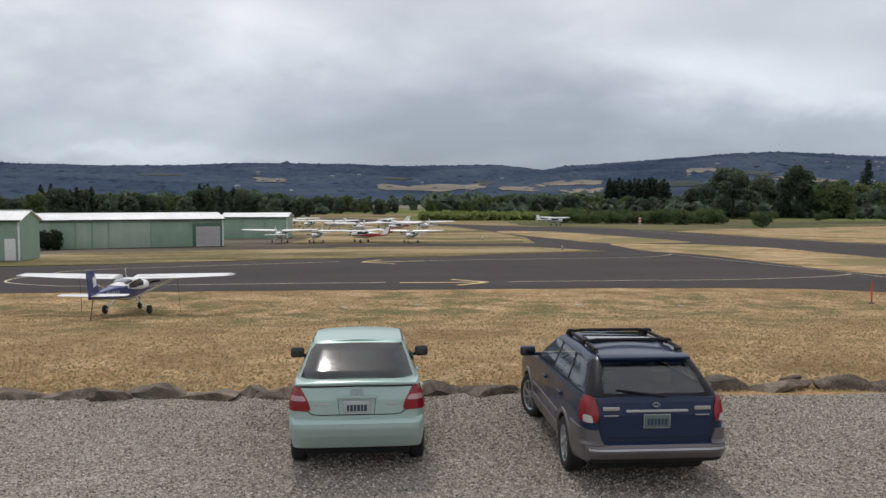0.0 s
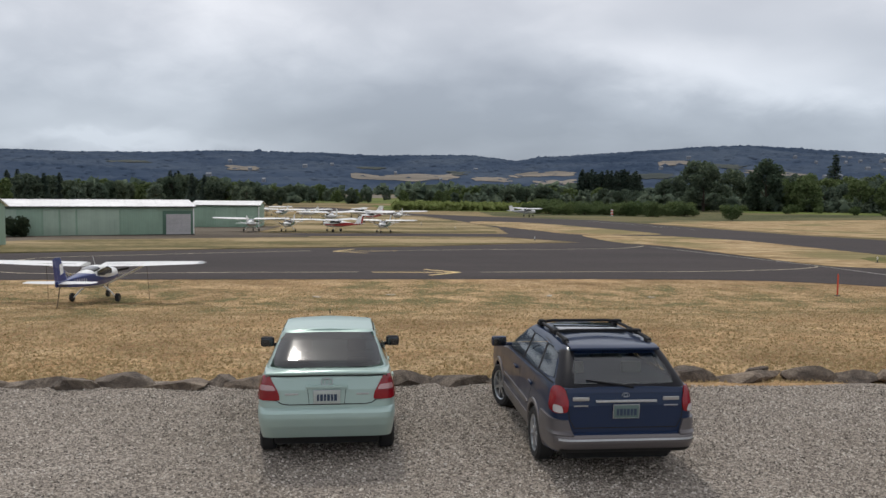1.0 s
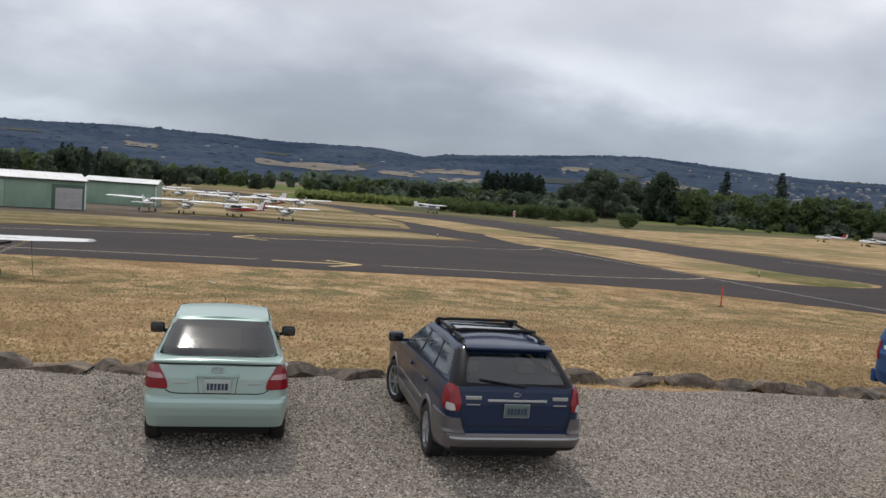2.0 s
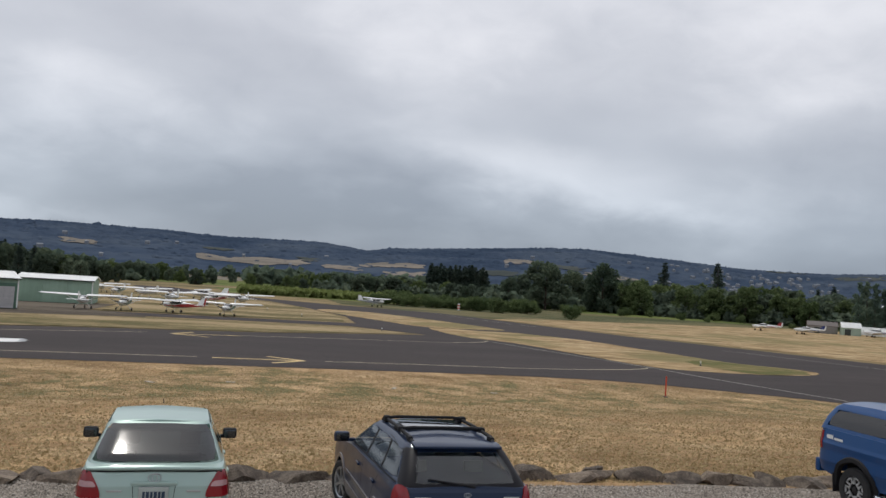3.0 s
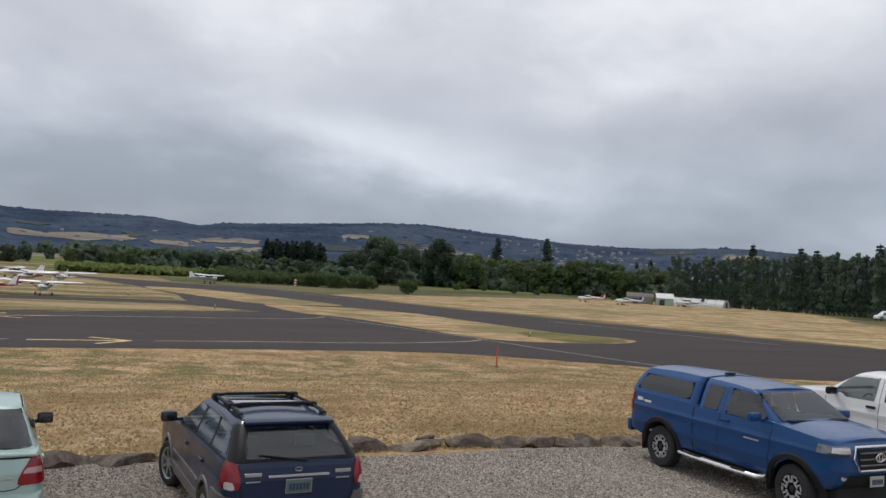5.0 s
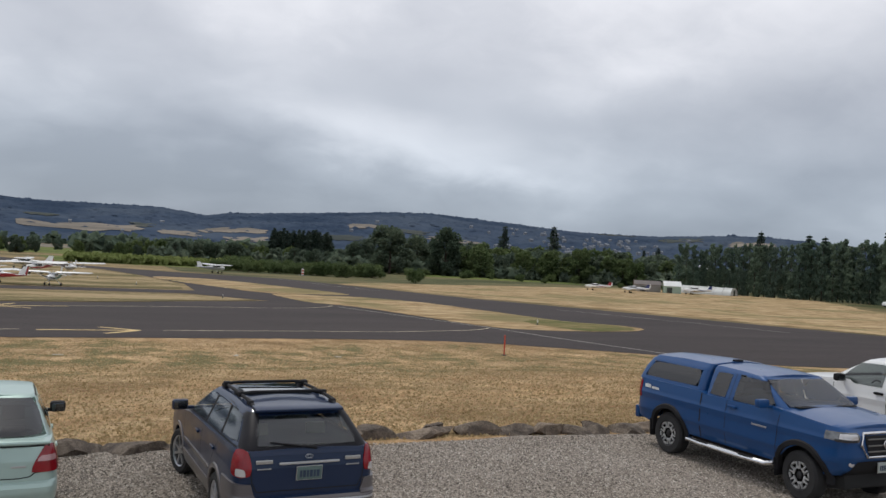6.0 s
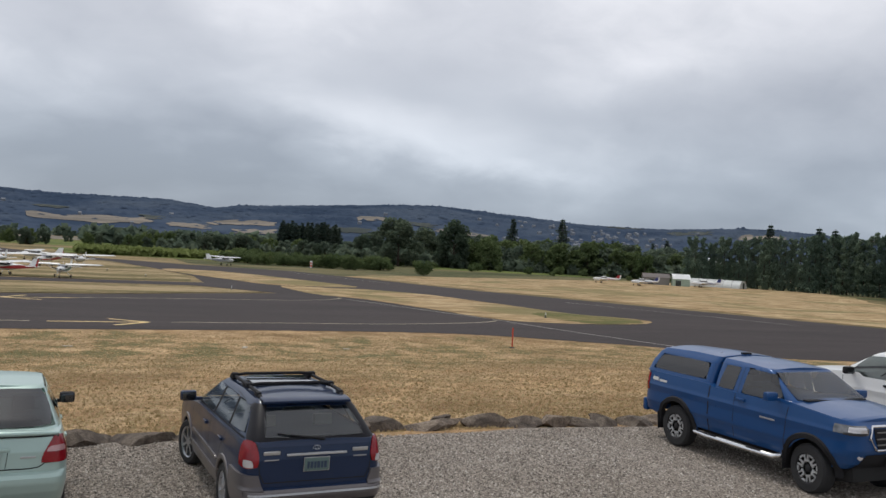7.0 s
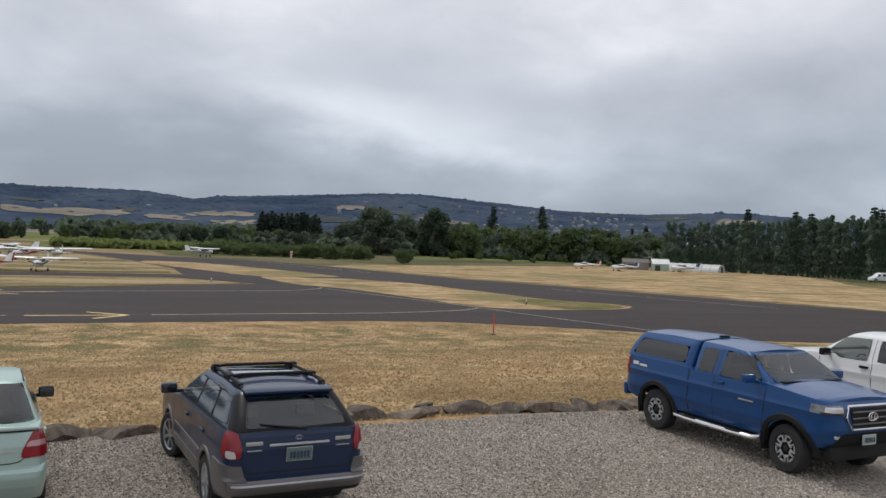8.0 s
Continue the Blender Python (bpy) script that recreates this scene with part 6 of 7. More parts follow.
def propeller(parent, y, z, turn=20):
    sp = loft_bm([(y + 0.28, 0.02, z - 0.02, z + 0.02), (y + 0.18, 0.10, z - 0.10, z + 0.10), (y, 0.15, z - 0.15, z + 0.15)], 14, 2.0)
    s_ob = part("spinner", sp, M["air_white"], parent)
    for k in (0, 180):
        bm = box_bm(0.13, 0.03, 0.86, pose(0, y + 0.08, z, 0, turn + k) @ Matrix.Translation((0, 0, 0.45)) @ pose(0, 0, 0, 0, 0, 25), 0.012)
        part("blade", bm, M["alloy_dark"], s_ob)


def high_wing(m, label, trim, fin_mat, ropes=False, span=10.3):
    """A strutted high-wing two-seater or four-seater on tricycle gear."""
    ob = empty("light_aircraft", m, label, "aircraft", "parked aircraft")
    body = loft_bm([(1.95, 0.18, 1.05, 1.42), (1.72, 0.40, 0.86, 1.52), (1.0, 0.49, 0.74, 1.56), (0.62, 0.52, 0.70, 1.55), (0.10, 0.54, 0.68, 1.76), (-0.75, 0.54, 0.70, 1.78),
                    (-1.35, 0.47, 0.78, 1.68), (-2.3, 0.34, 0.92, 1.56), (-3.6, 0.19, 1.08, 1.46), (-4.85, 0.07, 1.22, 1.44)])
    part("fuselage", body, M["air_white"], ob, "white painted fuselage")
    if ropes:
        sleeve = loft_bm([(-1.45, 0.468, 0.96, 1.60), (-2.3, 0.350, 0.99, 1.568), (-3.6, 0.200, 1.09, 1.472), (-4.86, 0.080, 1.212, 1.452)])
        part("tail_cone", sleeve, trim, ob, "navy tail cone")
    # colour band along each side and under the tail
    for s in (-1, 1):
        st = loft_bm([(1.6, 0.035, 1.02, 1.18), (0.6, 0.03, 0.96, 1.16), (-0.75, 0.03, 0.92, 1.26), (-2.3, 0.03, 0.97, 1.47), (-4.7, 0.02, 1.20, 1.43)], 8, 4)
        for v in st.verts:
            y = v.co.y
            w_ = float(np.interp(-y, (-1.6, -1.0, -0.6, 0.75, 1.35, 2.3, 3.6, 4.85), (0.43, 0.49, 0.52, 0.54, 0.47, 0.34, 0.19, 0.07)))
            v.co.x = s * (w_ + 0.004) + v.co.x * 0.25
        part("colour_band", st, trim, ob)
        win = loft_bm([(0.52, 0.02, 1.34, 1.50), (0.10, 0.02, 1.32, 1.66), (-0.70, 0.02, 1.32, 1.66), (-1.30, 0.02, 1.36, 1.56)], 10, 5)
        for v in win.verts:
            w_ = float(np.interp(-v.co.y, (-0.6, 0.75, 1.35), (0.515, 0.53, 0.455)))
            v.co.x = s * (w_ * (1.0 - 0.16 * max(0, v.co.z - 1.4)) + 0.006) + v.co.x * 0.2
        part("cabin_window", win, M["air_glass"], ob)
        part("wing_strut", tube_bm([(s * 0.50, 0.0, 0.86), (s * 2.35, -0.05, 1.79)], 0.045, 8), M["air_white"], ob)
        thick = 1.0 if ropes else 1.5
        w_ob = part("wing", foil_bm([(s * 0.45, 0.42, 1.55, 1.78, thick), (s * 2.6, 0.42, 1.55, 1.82, thick), (s * span / 2 * 0.97, 0.20, 1.05, 1.90, 0.9 * thick), (s * span / 2, 0.10, 0.80, 1.92, 0.4)]), M["air_white"], ob)
        part("wing_tip", foil_bm([(s * span / 2 * 0.972, 0.205, 1.06, 1.90, 1.05), (s * (span / 2 + 0.10), 0.05, 0.72, 1.91, 0.35)]), M["air_grey"], w_ob)
        part("flap_line", box_bm(span * 0.40, 0.02, 0.012, pose(s * span * 0.27, -0.72, 1.875), 0), M["air_grey"], w_ob)
        part("tailplane", foil_bm([(s * 0.05, -3.95, 0.98, 1.36, 0.7), (s * 1.45, -4.12, 0.70, 1.38, 0.6), (s * 1.52, -4.2, 0.5, 1.38, 0.3)]), M["air_white"], ob)
        part("main_leg", tube_bm([(s * 0.40, -0.35, 0.80), (s * 0.75, -0.35, 0.50), (s * 1.02, -0.38, 0.20)], [0.05, 0.04, 0.03], 8), M["air_white"], ob)
        small_wheel(ob, s * 1.08, -0.38, 0.22, 0.16)
    part("windscreen", loft_bm([(0.74, 0.45, 1.46, 1.53), (0.40, 0.475, 1.45, 1.66), (0.12, 0.485, 1.45, 1.765)], 16, 3.2), M["air_glass"], ob)
    part("rear_window", loft_bm([(-0.80, 0.42, 1.45, 1.775), (-1.10, 0.40, 1.45, 1.745), (-1.42, 0.36, 1.45, 1.68)], 16, 3.2), M["air_glass"], ob)
    fin = part("fin", foil_bm([(1.30, -3.35, 1.55, 0.0, 0.45), (1.50, -3.75, 1.15, 0.0, 0.55), (2.42, -4.38, 0.78, 0.0, 0.55), (2.50, -4.45, 0.6, 0.0, 0.3)], True), trim if ropes else M["air_white"], ob)
    if ropes:
        for s in (-1, 1):
            part("fin_panel", box_bm(0.012, 0.34, 0.46, pose(s * 0.045, -4.42, 1.98, 14), 0.004), M["air_white"], fin, "white painted panel")
    part("rudder", foil_bm([(1.25, -4.62, 0.38, 0.0, 0.9), (2.47, -4.98, 0.27, 0.0, 0.9)], True), fin_mat, fin)
    part("nose_leg", tube_bm([(0, 1.35, 0.85), (0, 1.42, 0.2)], [0.05, 0.035], 8), M["steel"], ob)
    small_wheel(ob, 0, 1.42, 0.19, 0.14)
    propeller(ob, 1.93, 1.24, 78)
    part("aerial", tube_bm([(0.1, -0.6, 1.82), (0.1, -0.85, 2.25)], 0.012, 6), M["air_white"], ob)
    if ropes:
        for s in (-1, 1):
            part("tie_rope", tube_bm([(s * 2.4, -0.1, 1.8), (s * 2.42, 0.1, 0.55), (s * 2.45, 0.15, 0.0)], 0.012, 6), M["rope"], ob)
            for k in range(6):
                part("letter_bar", box_bm(0.008, 0.13, 0.20, pose(s * (0.348 - 0.024 * k), -2.35 - 0.21 * k, 1.26 + 0.01 * k, 0, 0, s * 6), 0), M["air_white"], ob)
        part("tail_rope", tube_bm([(0, -4.5, 1.22), (0.02, -4.8, 0.6), (0.0, -5.0, 0.0)], 0.022, 6), M["rope"], ob)
        part("tail_weight", box_bm(0.5, 0.2, 0.12, pose(0, -5.0, 0.05), 0.03), M["pale_stone"], ob)
    return ob


def low_wing(m, label, trim):
    """A low-wing single seen from the side."""
    ob = empty("light_aircraft", m, label, "aircraft", "parked aircraft")
    part("fuselage", loft_bm([(2.0, 0.18, 0.95, 1.3), (1.7, 0.42, 0.72, 1.4), (0.8, 0.55, 0.62, 1.5), (0.2, 0.58, 0.6, 1.75), (-0.9, 0.58, 0.62, 1.85), (-1.9, 0.42, 0.75, 1.6), (-4.6, 0.10, 1.1, 1.45)]), M["air_white"], ob)
    for s in (-1, 1):
        part("wing", foil_bm([(s * 0.4, 0.75, 1.6, 0.72, 1.0), (s * 4.6, 0.45, 1.5, 1.15, 0.9), (s * 4.75, 0.3, 1.2, 1.17, 0.4)]), M["air_white"], ob)
        part("tailplane", foil_bm([(s * 0.05, -3.9, 0.8, 1.3, 0.7), (s * 1.75, -3.95, 0.75, 1.3, 0.6)]), M["air_white"], ob)
        part("colour_band", box_bm(0.02, 4.6, 0.13, pose(s * 0.50, -1.0, 1.16, 3, 0, s * 4), 0.005), trim, ob)
        win = box_bm(0.03, 1.6, 0.32, pose(s * 0.56, -0.55, 1.56), 0.01)
        part("cabin_window", win, M["air_glass"], ob)
        part("main_leg", tube_bm([(s * 1.5, 0.1, 0.85), (s * 1.5, 0.1, 0.2)], 0.05, 8), M["air_white"], ob)
        small_wheel(ob, s * 1.5, 0.1, 0.22, 0.16)
    part("windscreen", loft_bm([(0.75, 0.46, 1.46, 1.54), (0.15, 0.52, 1.45, 1.79)], 14, 3), M["air_glass"], ob)
    fin = part("fin", foil_bm([(1.35, -3.5, 1.1, 0, 0.5), (2.3, -4.15, 0.65, 0, 0.5)], True), trim, ob)
    part("rudder", foil_bm([(1.35, -4.58, 0.35, 0, 0.9), (2.3, -4.75, 0.3, 0, 0.9)], True), M["air_white"], fin)
    part("nose_leg", tube_bm([(0, 1.4, 0.8), (0, 1.45, 0.2)], 0.04, 8), M["steel"], ob)
    small_wheel(ob, 0, 1.45, 0.19, 0.14)
    propeller(ob, 1.98, 1.12, 60)
    return ob


def gz(x, y, yaw, lift=0.05):
    return pose(x, y, ground_z(y) + lift, 0, 0, yaw)


high_wing(gz(-15.5, 41.15, 1.0, 0.012), "white and navy high-wing light aircraft tied down on dry lawn", M["air_blue"], M["air_blue"], True, 10.3)
wht = high_wing(gz(-25.0, 128.2, 3) @ Matrix.Scale(1.06, 4), "white high-wing light aircraft parked on dry grass", M["air_grey"], M["air_white"], span=10.9)
grn = high_wing(gz(-19.6, 128.6, 176), "white and grey-green high-wing light aircraft on dry grass", M["siding_dark"], M["air_white"], span=10.4)
red = high_wing(gz(-12.6, 130.2, 62), "white high-wing light aircraft with red tail trim", M["air_red"], M["air_red"], span=10.6)
for x, y, yaw, src in ((-5.0, 128.0, 168, grn), (-17.0, 165, 20, wht), (-9.8, 172, 150, red), (-4.0, 176, 12, wht), (-24.5, 186, 35, wht), (-31, 192, 170, grn), (-38, 214, 8, wht), (-14, 203, 80, wht), (30.3, 226, -62, wht)):
    copy_thing(src, gz(x, y, yaw) @ Matrix.Scale(1.0 if y < 130 else 1.12, 4))
low = low_wing(gz(137.6, 212.0, 58) @ Matrix.Scale(1.12, 4), "white low-wing aircraft with red trim beside hay field", M["air_red"])
low2 = low_wing(gz(142.5, 200.0, 64) @ Matrix.Scale(1.12, 4), "white low-wing aircraft with dark tail on hay field", M["air_blue"])
copy_thing(low2, gz(170.0, 207.0, 60) @ Matrix.Scale(1.12, 4))


# ---- sheds, van, posts and small things of the airfield ----
def shed(m, sx, sy, eave, ridge, wall, roof, label):
    ob = empty("shed", m, label, "shed")
    bm = bmesh.new()
    prof = [(-sy / 2, 0), (-sy / 2, eave), (0, ridge), (sy / 2, eave), (sy / 2, 0)]
    rings = [[bm.verts.new((x, y, z)) for y, z in prof] for x in (-sx / 2, sx / 2)]
    for a in (0, 3):
        bm.faces.new((rings[0][a], rings[1][a], rings[1][a + 1], rings[0][a + 1]))
    bm.faces.new(rings[0][::-1])
    bm.faces.new(rings[1])
    bmesh.ops.recalc_face_normals(bm, faces=bm.faces[:])
    part("wall", bm, wall, ob, smooth=None)
    rise = math.atan2(ridge - eave, sy / 2)
    sl = math.hypot(sy / 2, ridge - eave) + 0.3
    for sg in (-1, 1):
        part("roof", box_bm(sx + 0.5, sl, 0.1, pose(0, sg * sy / 4, (eave + ridge) / 2 + 0.06, -sg * math.degrees(rise)), 0.02), roof, ob)
    part("door", box_bm(1.6, 0.06, eave * 0.8, pose(-sx * 0.2, -sy / 2 - 0.03, eave * 0.4), 0.01), M["trim_dark"], ob)
    return ob


def at_polar(az, r, yaw):
    x, y = polar(az, r)
    return gz(x, y, yaw)


shed(at_polar(36.5, 275, -30), 8, 5, 2.2, 3.4, M["steel"], M["house_roof"], "grey weathered shed by the trees")
shed(at_polar(38.1, 272, -30), 5, 5, 2.2, 3.6, M["siding_pale"], M["roof_white"], "small shed with a white curved roof")


def hoop_house(m, length, r):
    """A long low plastic-covered tunnel on hoops; x runs along it."""
    ob = empty("hoop_house", m, "long low white plastic-covered tunnel beside the tall hedge", "greenhouse")
    bm = bmesh.new()
    rings = []
    for k in range(13):
        x = -length / 2 + length * k / 12
        sag = 1.0 - 0.03 * (k % 2)
        rings.append([bm.verts.new((x, r * math.cos(a) * 1.1, r * math.sin(a) * 0.82 * sag)) for a in np.linspace(0, math.pi, 15)])
    for a, b_ in zip(rings, rings[1:]):
        for k in range(14):
            bm.faces.new((a[k], a[k + 1], b_[k + 1], b_[k]))
    bm.faces.new(rings[0])
    bm.faces.new(rings[-1][::-1])
    bmesh.ops.recalc_face_normals(bm, faces=bm.faces[:])
    part("cover", bm, M["plastic_cover"], ob, "weathered white plastic sheet", 50)
    for k in range(0, 13, 2):
        x = -length / 2 + length * k / 12
        part("hoop", tube_bm([(x, (r * 1.1 + 0.03) * math.cos(a), (r * 0.82 + 0.03) * math.sin(a)) for a in np.linspace(0, math.pi, 13)], 0.05, 5), M["steel"], ob)
    part("end_frame", box_bm(0.1, 1.6, r * 0.6, pose(length / 2 + 0.06, 0, r * 0.3), 0.01), M["trim_dark"], ob)
    return ob


hoop_house(at_polar(40.4, 288, -60), 17, 3.1)


def van(m):
    ob = empty("van", m, "white delivery van parked beside hay field", "van", "parked vehicles")
    sh = Shell(front=[(0.3, 2.4), (0.8, 2.4), (1.0, 2.2), (1.3, 1.6), (2.1, 1.0)], rear=[(0.3, -2.4), (2.1, -2.3)], half=[(0.3, 0.9), (1.0, 0.97), (1.6, 0.93), (2.1, 0.8)],
               low=[(-2.5, 0.35), (2.5, 0.35)], top=[(-2.5, 1.0), (-2.1, 1.1), (-1.2, 2.05), (2.5, 2.1)], n=8, crown=0.06, arches=(1.5, -1.5), arch_r=0.42, wheel_z=0.36)
    part("body", sh.mesh(12), M["car_white"], ob)
    for s in (-1, 1):
        part("side_window", patch(sh, "side", [(0.4, 1.25), (1.3, 1.25), (1.0, 1.75), (0.4, 1.8)], 0.01, s), M["air_glass"], ob)
        part("side_window", patch(sh, "side", [(-1.6, 1.25), (-0.1, 1.25), (-0.1, 1.8), (-1.6, 1.8)], 0.01, s), M["air_glass"], ob)
        for y in (1.5, -1.5):
            wheel(ob, s * 0.8, y, 0.36, 0.22, M["alloy"], 6, s)
    underbody(ob, 4.2, 1.3, 0.25, 1.0)
    return ob


van(at_polar(51.15, 262, 75) @ Matrix.Scale(1.25, 4))


def marker_post(m, h, mats, label):
    """A round marker with bands on a small foot."""
    ob = empty("marker_post", m, label, "marker post")
    n = len(mats)
    for k, mt in enumerate(mats):
        part("band", tube_bm([(0, 0, h * k / n), (0, 0, h * (k + 1) / n)], [0.045, 0.042], 10), mt, ob)
    part("foot", lathe_pose([(0.0, 0.16), (0.05, 0.15), (0.07, 0.06)]), M["trim_dark"], ob)
    return ob


def lathe_pose(prof):
    bm = lathe_bm(prof, 14)
    bm.transform(pose(0, 0, 0, 0, -90))
    return bm


marker_post(gz(23.3, 45.2, 0, 0.0), 1.22, [M["orange"]] * 5, "orange delineator post on the lawn")
marker_post(at_polar(13.25, 246, 0) @ Matrix.Diagonal((8, 8, 0.85, 1)), 2.3, [M["trim_white"], M["orange"], M["trim_white"], M["orange"], M["trim_white"]], "white and orange banded marker at field edge")
lamp = marker_post(gz(15.2, 106.5, 0), 0.5, [M["trim_dark"], M["trim_white"]], "small pale taxiway edge marker on grass")
for x, y in ((6.6, 141.0), (1.0, 160.0), (40, 71)):
    copy_thing(lamp, gz(x, y, 20))


def slab(m, sx, sy):
    ob = part("paving_slab", box_bm(sx, sy, 0.08, None, 0.02), M["pale_stone"])
    ob.matrix_basis = m
    return tagged(ob, "pale concrete tie-down slab sunk in dry lawn", "slab", "tie-down slabs")


for x, y, sx in ((-5.1, 43.2, 0.6), (-1.3, 44.4, 0.5), (7.2, 44.4, 0.6), (12.6, 44.0, 0.4)):
    slab(gz(x, y, 10 * x, 0.0), sx, 0.22)


# ---- trees ----
def leaf_quads(rng, centres, size, flat=0.5):
    """Small bent leaf sprays round the given centres."""
    verts, faces = [], []
    for c, spread, count in centres:
        for _ in range(count):
            d = Vector((rng.gauss(0, 1), rng.gauss(0, 1), rng.gauss(0, 1))).normalized() * spread * rng.uniform(0.45, 1.0)
            p = Vector(c) + Vector((d.x, d.y, d.z * 0.8))
            u = Vector((rng.gauss(0, 1), rng.gauss(0, 1), rng.gauss(0, flat))).normalized()
            v = u.cross(Vector((rng.gauss(0, 1), rng.gauss(0, 1), rng.gauss(0, 1)))).normalized()
            q = size * rng.uniform(0.6, 1.35)
            b0 = len(verts)
            verts += [p - u * q, p - v * q * 0.45, p + u * q, p + v * q * 0.45 + Vector((0, 0, q * 0.3))]
            faces.append((b0, b0 + 1, b0 + 2, b0 + 3))
    return verts, faces


def broadleaf(seed, h, w, leaf_mat, label, leaves=2600, size=0.42):
    """A spreading tree: trunk, limbs and a crown of leaf sprays with gaps."""
    rng = random.Random(seed)
    ob = new("tree")
    tagged(ob, label, "tree", "trees round the airfield")
    trunk = tube_bm([(0, 0, -0.2), (0.1, 0, h * 0.2), (0.05, 0.1, h * 0.45), (0.1, 0.1, h * 0.8)], [h * 0.028, h * 0.022, h * 0.015, h * 0.004], 8)
    blobs = []
    for k in range(15):
        a = k * 2.4 + rng.random()
        t = 0.10 + 0.86 * (k + rng.random()) / 15
        r = w * 0.5 * math.sqrt(max(0.08, 1 - ((t - 0.45) / 0.56) ** 2)) * rng.uniform(0.40, 0.92)
        c = (r * math.cos(a), r * math.sin(a), h * t)
        tube_bm([(0.05, 0.05, h * max(0.15, t - 0.22)), (c[0] * 0.5, c[1] * 0.5, h * (t - 0.08)), c], [h * 0.010, h * 0.006, h * 0.002], 5, trunk)
        blobs.append((c, w * rng.uniform(0.17, 0.27), leaves // 15))
    part("trunk", trunk, M["bark"], ob)
    crown = new("crown", put_mesh("crown", *leaf_quads(rng, blobs, size * 1.35), leaf_mat))
    crown.parent = ob
    return ob


def conifer(seed, h, w, label, tiers=20):
    """A fir: straight trunk and drooping tiers of needle sprays."""
    rng = random.Random(seed)
    ob = new("conifer_tree")
    tagged(ob, label, "tree", "trees round the airfield")
    trunk = tube_bm([(0, 0, -0.2), (0, 0, h * 0.5), (0.05, 0, h)], [h * 0.018, h * 0.012, h * 0.002], 7)
    verts, faces = [], []
    for k in range(tiers):
        t = 0.10 + 0.90 * k / tiers
        r = w * 0.5 * (1.04 - t) ** 0.8 * rng.uniform(0.7, 1.15)
        for j in range(9):
            a = rng.random() * 6.2832
            tip = Vector((r * math.cos(a), r * math.sin(a), h * t - r * 0.25))
            if j < 2:
                tube_bm([(0, 0, h * t), tip], [h * 0.004, h * 0.001], 4, trunk)
            vs, fs = leaf_quads(rng, [(tuple(tip * f + Vector((0, 0, h * t * (1 - f)))), 0.16 * w * (1.1 - t) + 0.15, 4) for f in (0.35, 0.65, 0.95)], 0.42 + 0.012 * h * (1 - t), 0.2)
            faces += [tuple(i + len(verts) for i in f) for f in fs]
            verts += vs
    part("trunk", trunk, M["bark"], ob)
    crown = new("crown", put_mesh("crown", verts, faces, M["needles"]))
    crown.parent = ob
    return ob


def poplar(seed, h, w, label):
    """A slender upright hedge tree."""
    rng = random.Random(seed)
    ob = new("poplar_tree")
    tagged(ob, label, "tree", "row of tall slender trees")
    trunk = tube_bm([(0, 0, -0.2), (0, 0, h * 0.6), (0, 0, h * 0.95)], [0.16, 0.1, 0.02], 6)
    part("trunk", trunk, M["bark"], ob)
    blobs = []
    for k in range(26):
        t = (k + rng.random()) / 26
        r = w * 0.34 * (1 - 0.7 * max(0, t - 0.78) / 0.22) * rng.uniform(0.2, 1.0)
        a = rng.random() * 6.2832
        blobs.append(((r * math.cos(a), r * math.sin(a), h * (0.02 + 0.97 * t)), w * 0.30 * (1.05 - 0.5 * t), 66))
    crown = new("crown", put_mesh("crown", *leaf_quads(rng, blobs, 0.36, 1.4), M["poplar_leaf"]))
    crown.parent = ob
    return ob


def shrub(seed, h, w, mat, label, name="shrub"):
    rng = random.Random(seed)
    ob = new(name)
    tagged(ob, label, "shrub", "shrubs")
    blobs = [((w * 0.3 * math.cos(k * 2.2), w * 0.3 * math.sin(k * 2.2), h * (0.25 + 0.6 * rng.random())), w * 0.30, 190) for k in range(11)]
    crown = new("foliage", put_mesh("foliage", *leaf_quads(rng, blobs, 0.16 + 0.02 * w), mat))
    crown.parent = ob
    stem = tube_bm([(0, 0, -0.1), (0.02, 0, h * 0.3), (0.1, 0.05, h * 0.6)], [0.08, 0.06, 0.02], 6)
    for k in range(4):
        tube_bm([(0, 0, 0.05), (w * 0.3 * math.cos(k * 1.6), w * 0.3 * math.sin(k * 1.6), h * 0.6)], [0.05, 0.015], 5, stem)
    part("stem", stem, M["bark"], ob)
    return ob


rng = random.Random(5)


def tree_at(src, az, r, scale=1.0, yaw=None, tall=1.0):
    x, y = polar(az, r)
    ob = copy_thing(src, pose(x, y, ground_z(y) - 0.1, 0, 0, rng.uniform(0, 360) if yaw is None else yaw))
    ob.scale = (scale, scale, scale * tall)
    return ob


oak = broadleaf(1, 16.6, 15.5, M["leaf_dark"], "large dark green broadleaf tree at the field edge", 5200, 0.50)
oak.matrix_basis = at_polar(19.1, 335, 20) @ Matrix.Scale(1.09, 4)
ash = broadleaf(2, 16.8, 12.5, M["leaf_dark"], "tall dark broadleaf tree at the field edge", 4400, 0.48)
ash.matrix_basis = at_polar(22.9, 350, 70) @ Matrix.Scale(1.12, 4)
elm = broadleaf(3, 11.0, 10.0, M["leaf_light"], "mid green broadleaf tree behind the field", 2400, 0.42)
elm.matrix_basis = at_polar(25.3, 350, 10) @ Matrix.Scale(1.10, 4)
alder = broadleaf(4, 10.0, 8.0, M["leaf"], "dark green broadleaf tree in the valley", 2000, 0.42)
alder.matrix_basis = at_polar(29.0, 372, 0) @ Matrix.Scale(1.10, 4)
fir = conifer(5, 21.5, 11.5, "tall dark fir rising above other trees")
fir.matrix_basis = at_polar(26.85, 440, 0) @ Matrix.Scale(1.23, 4)
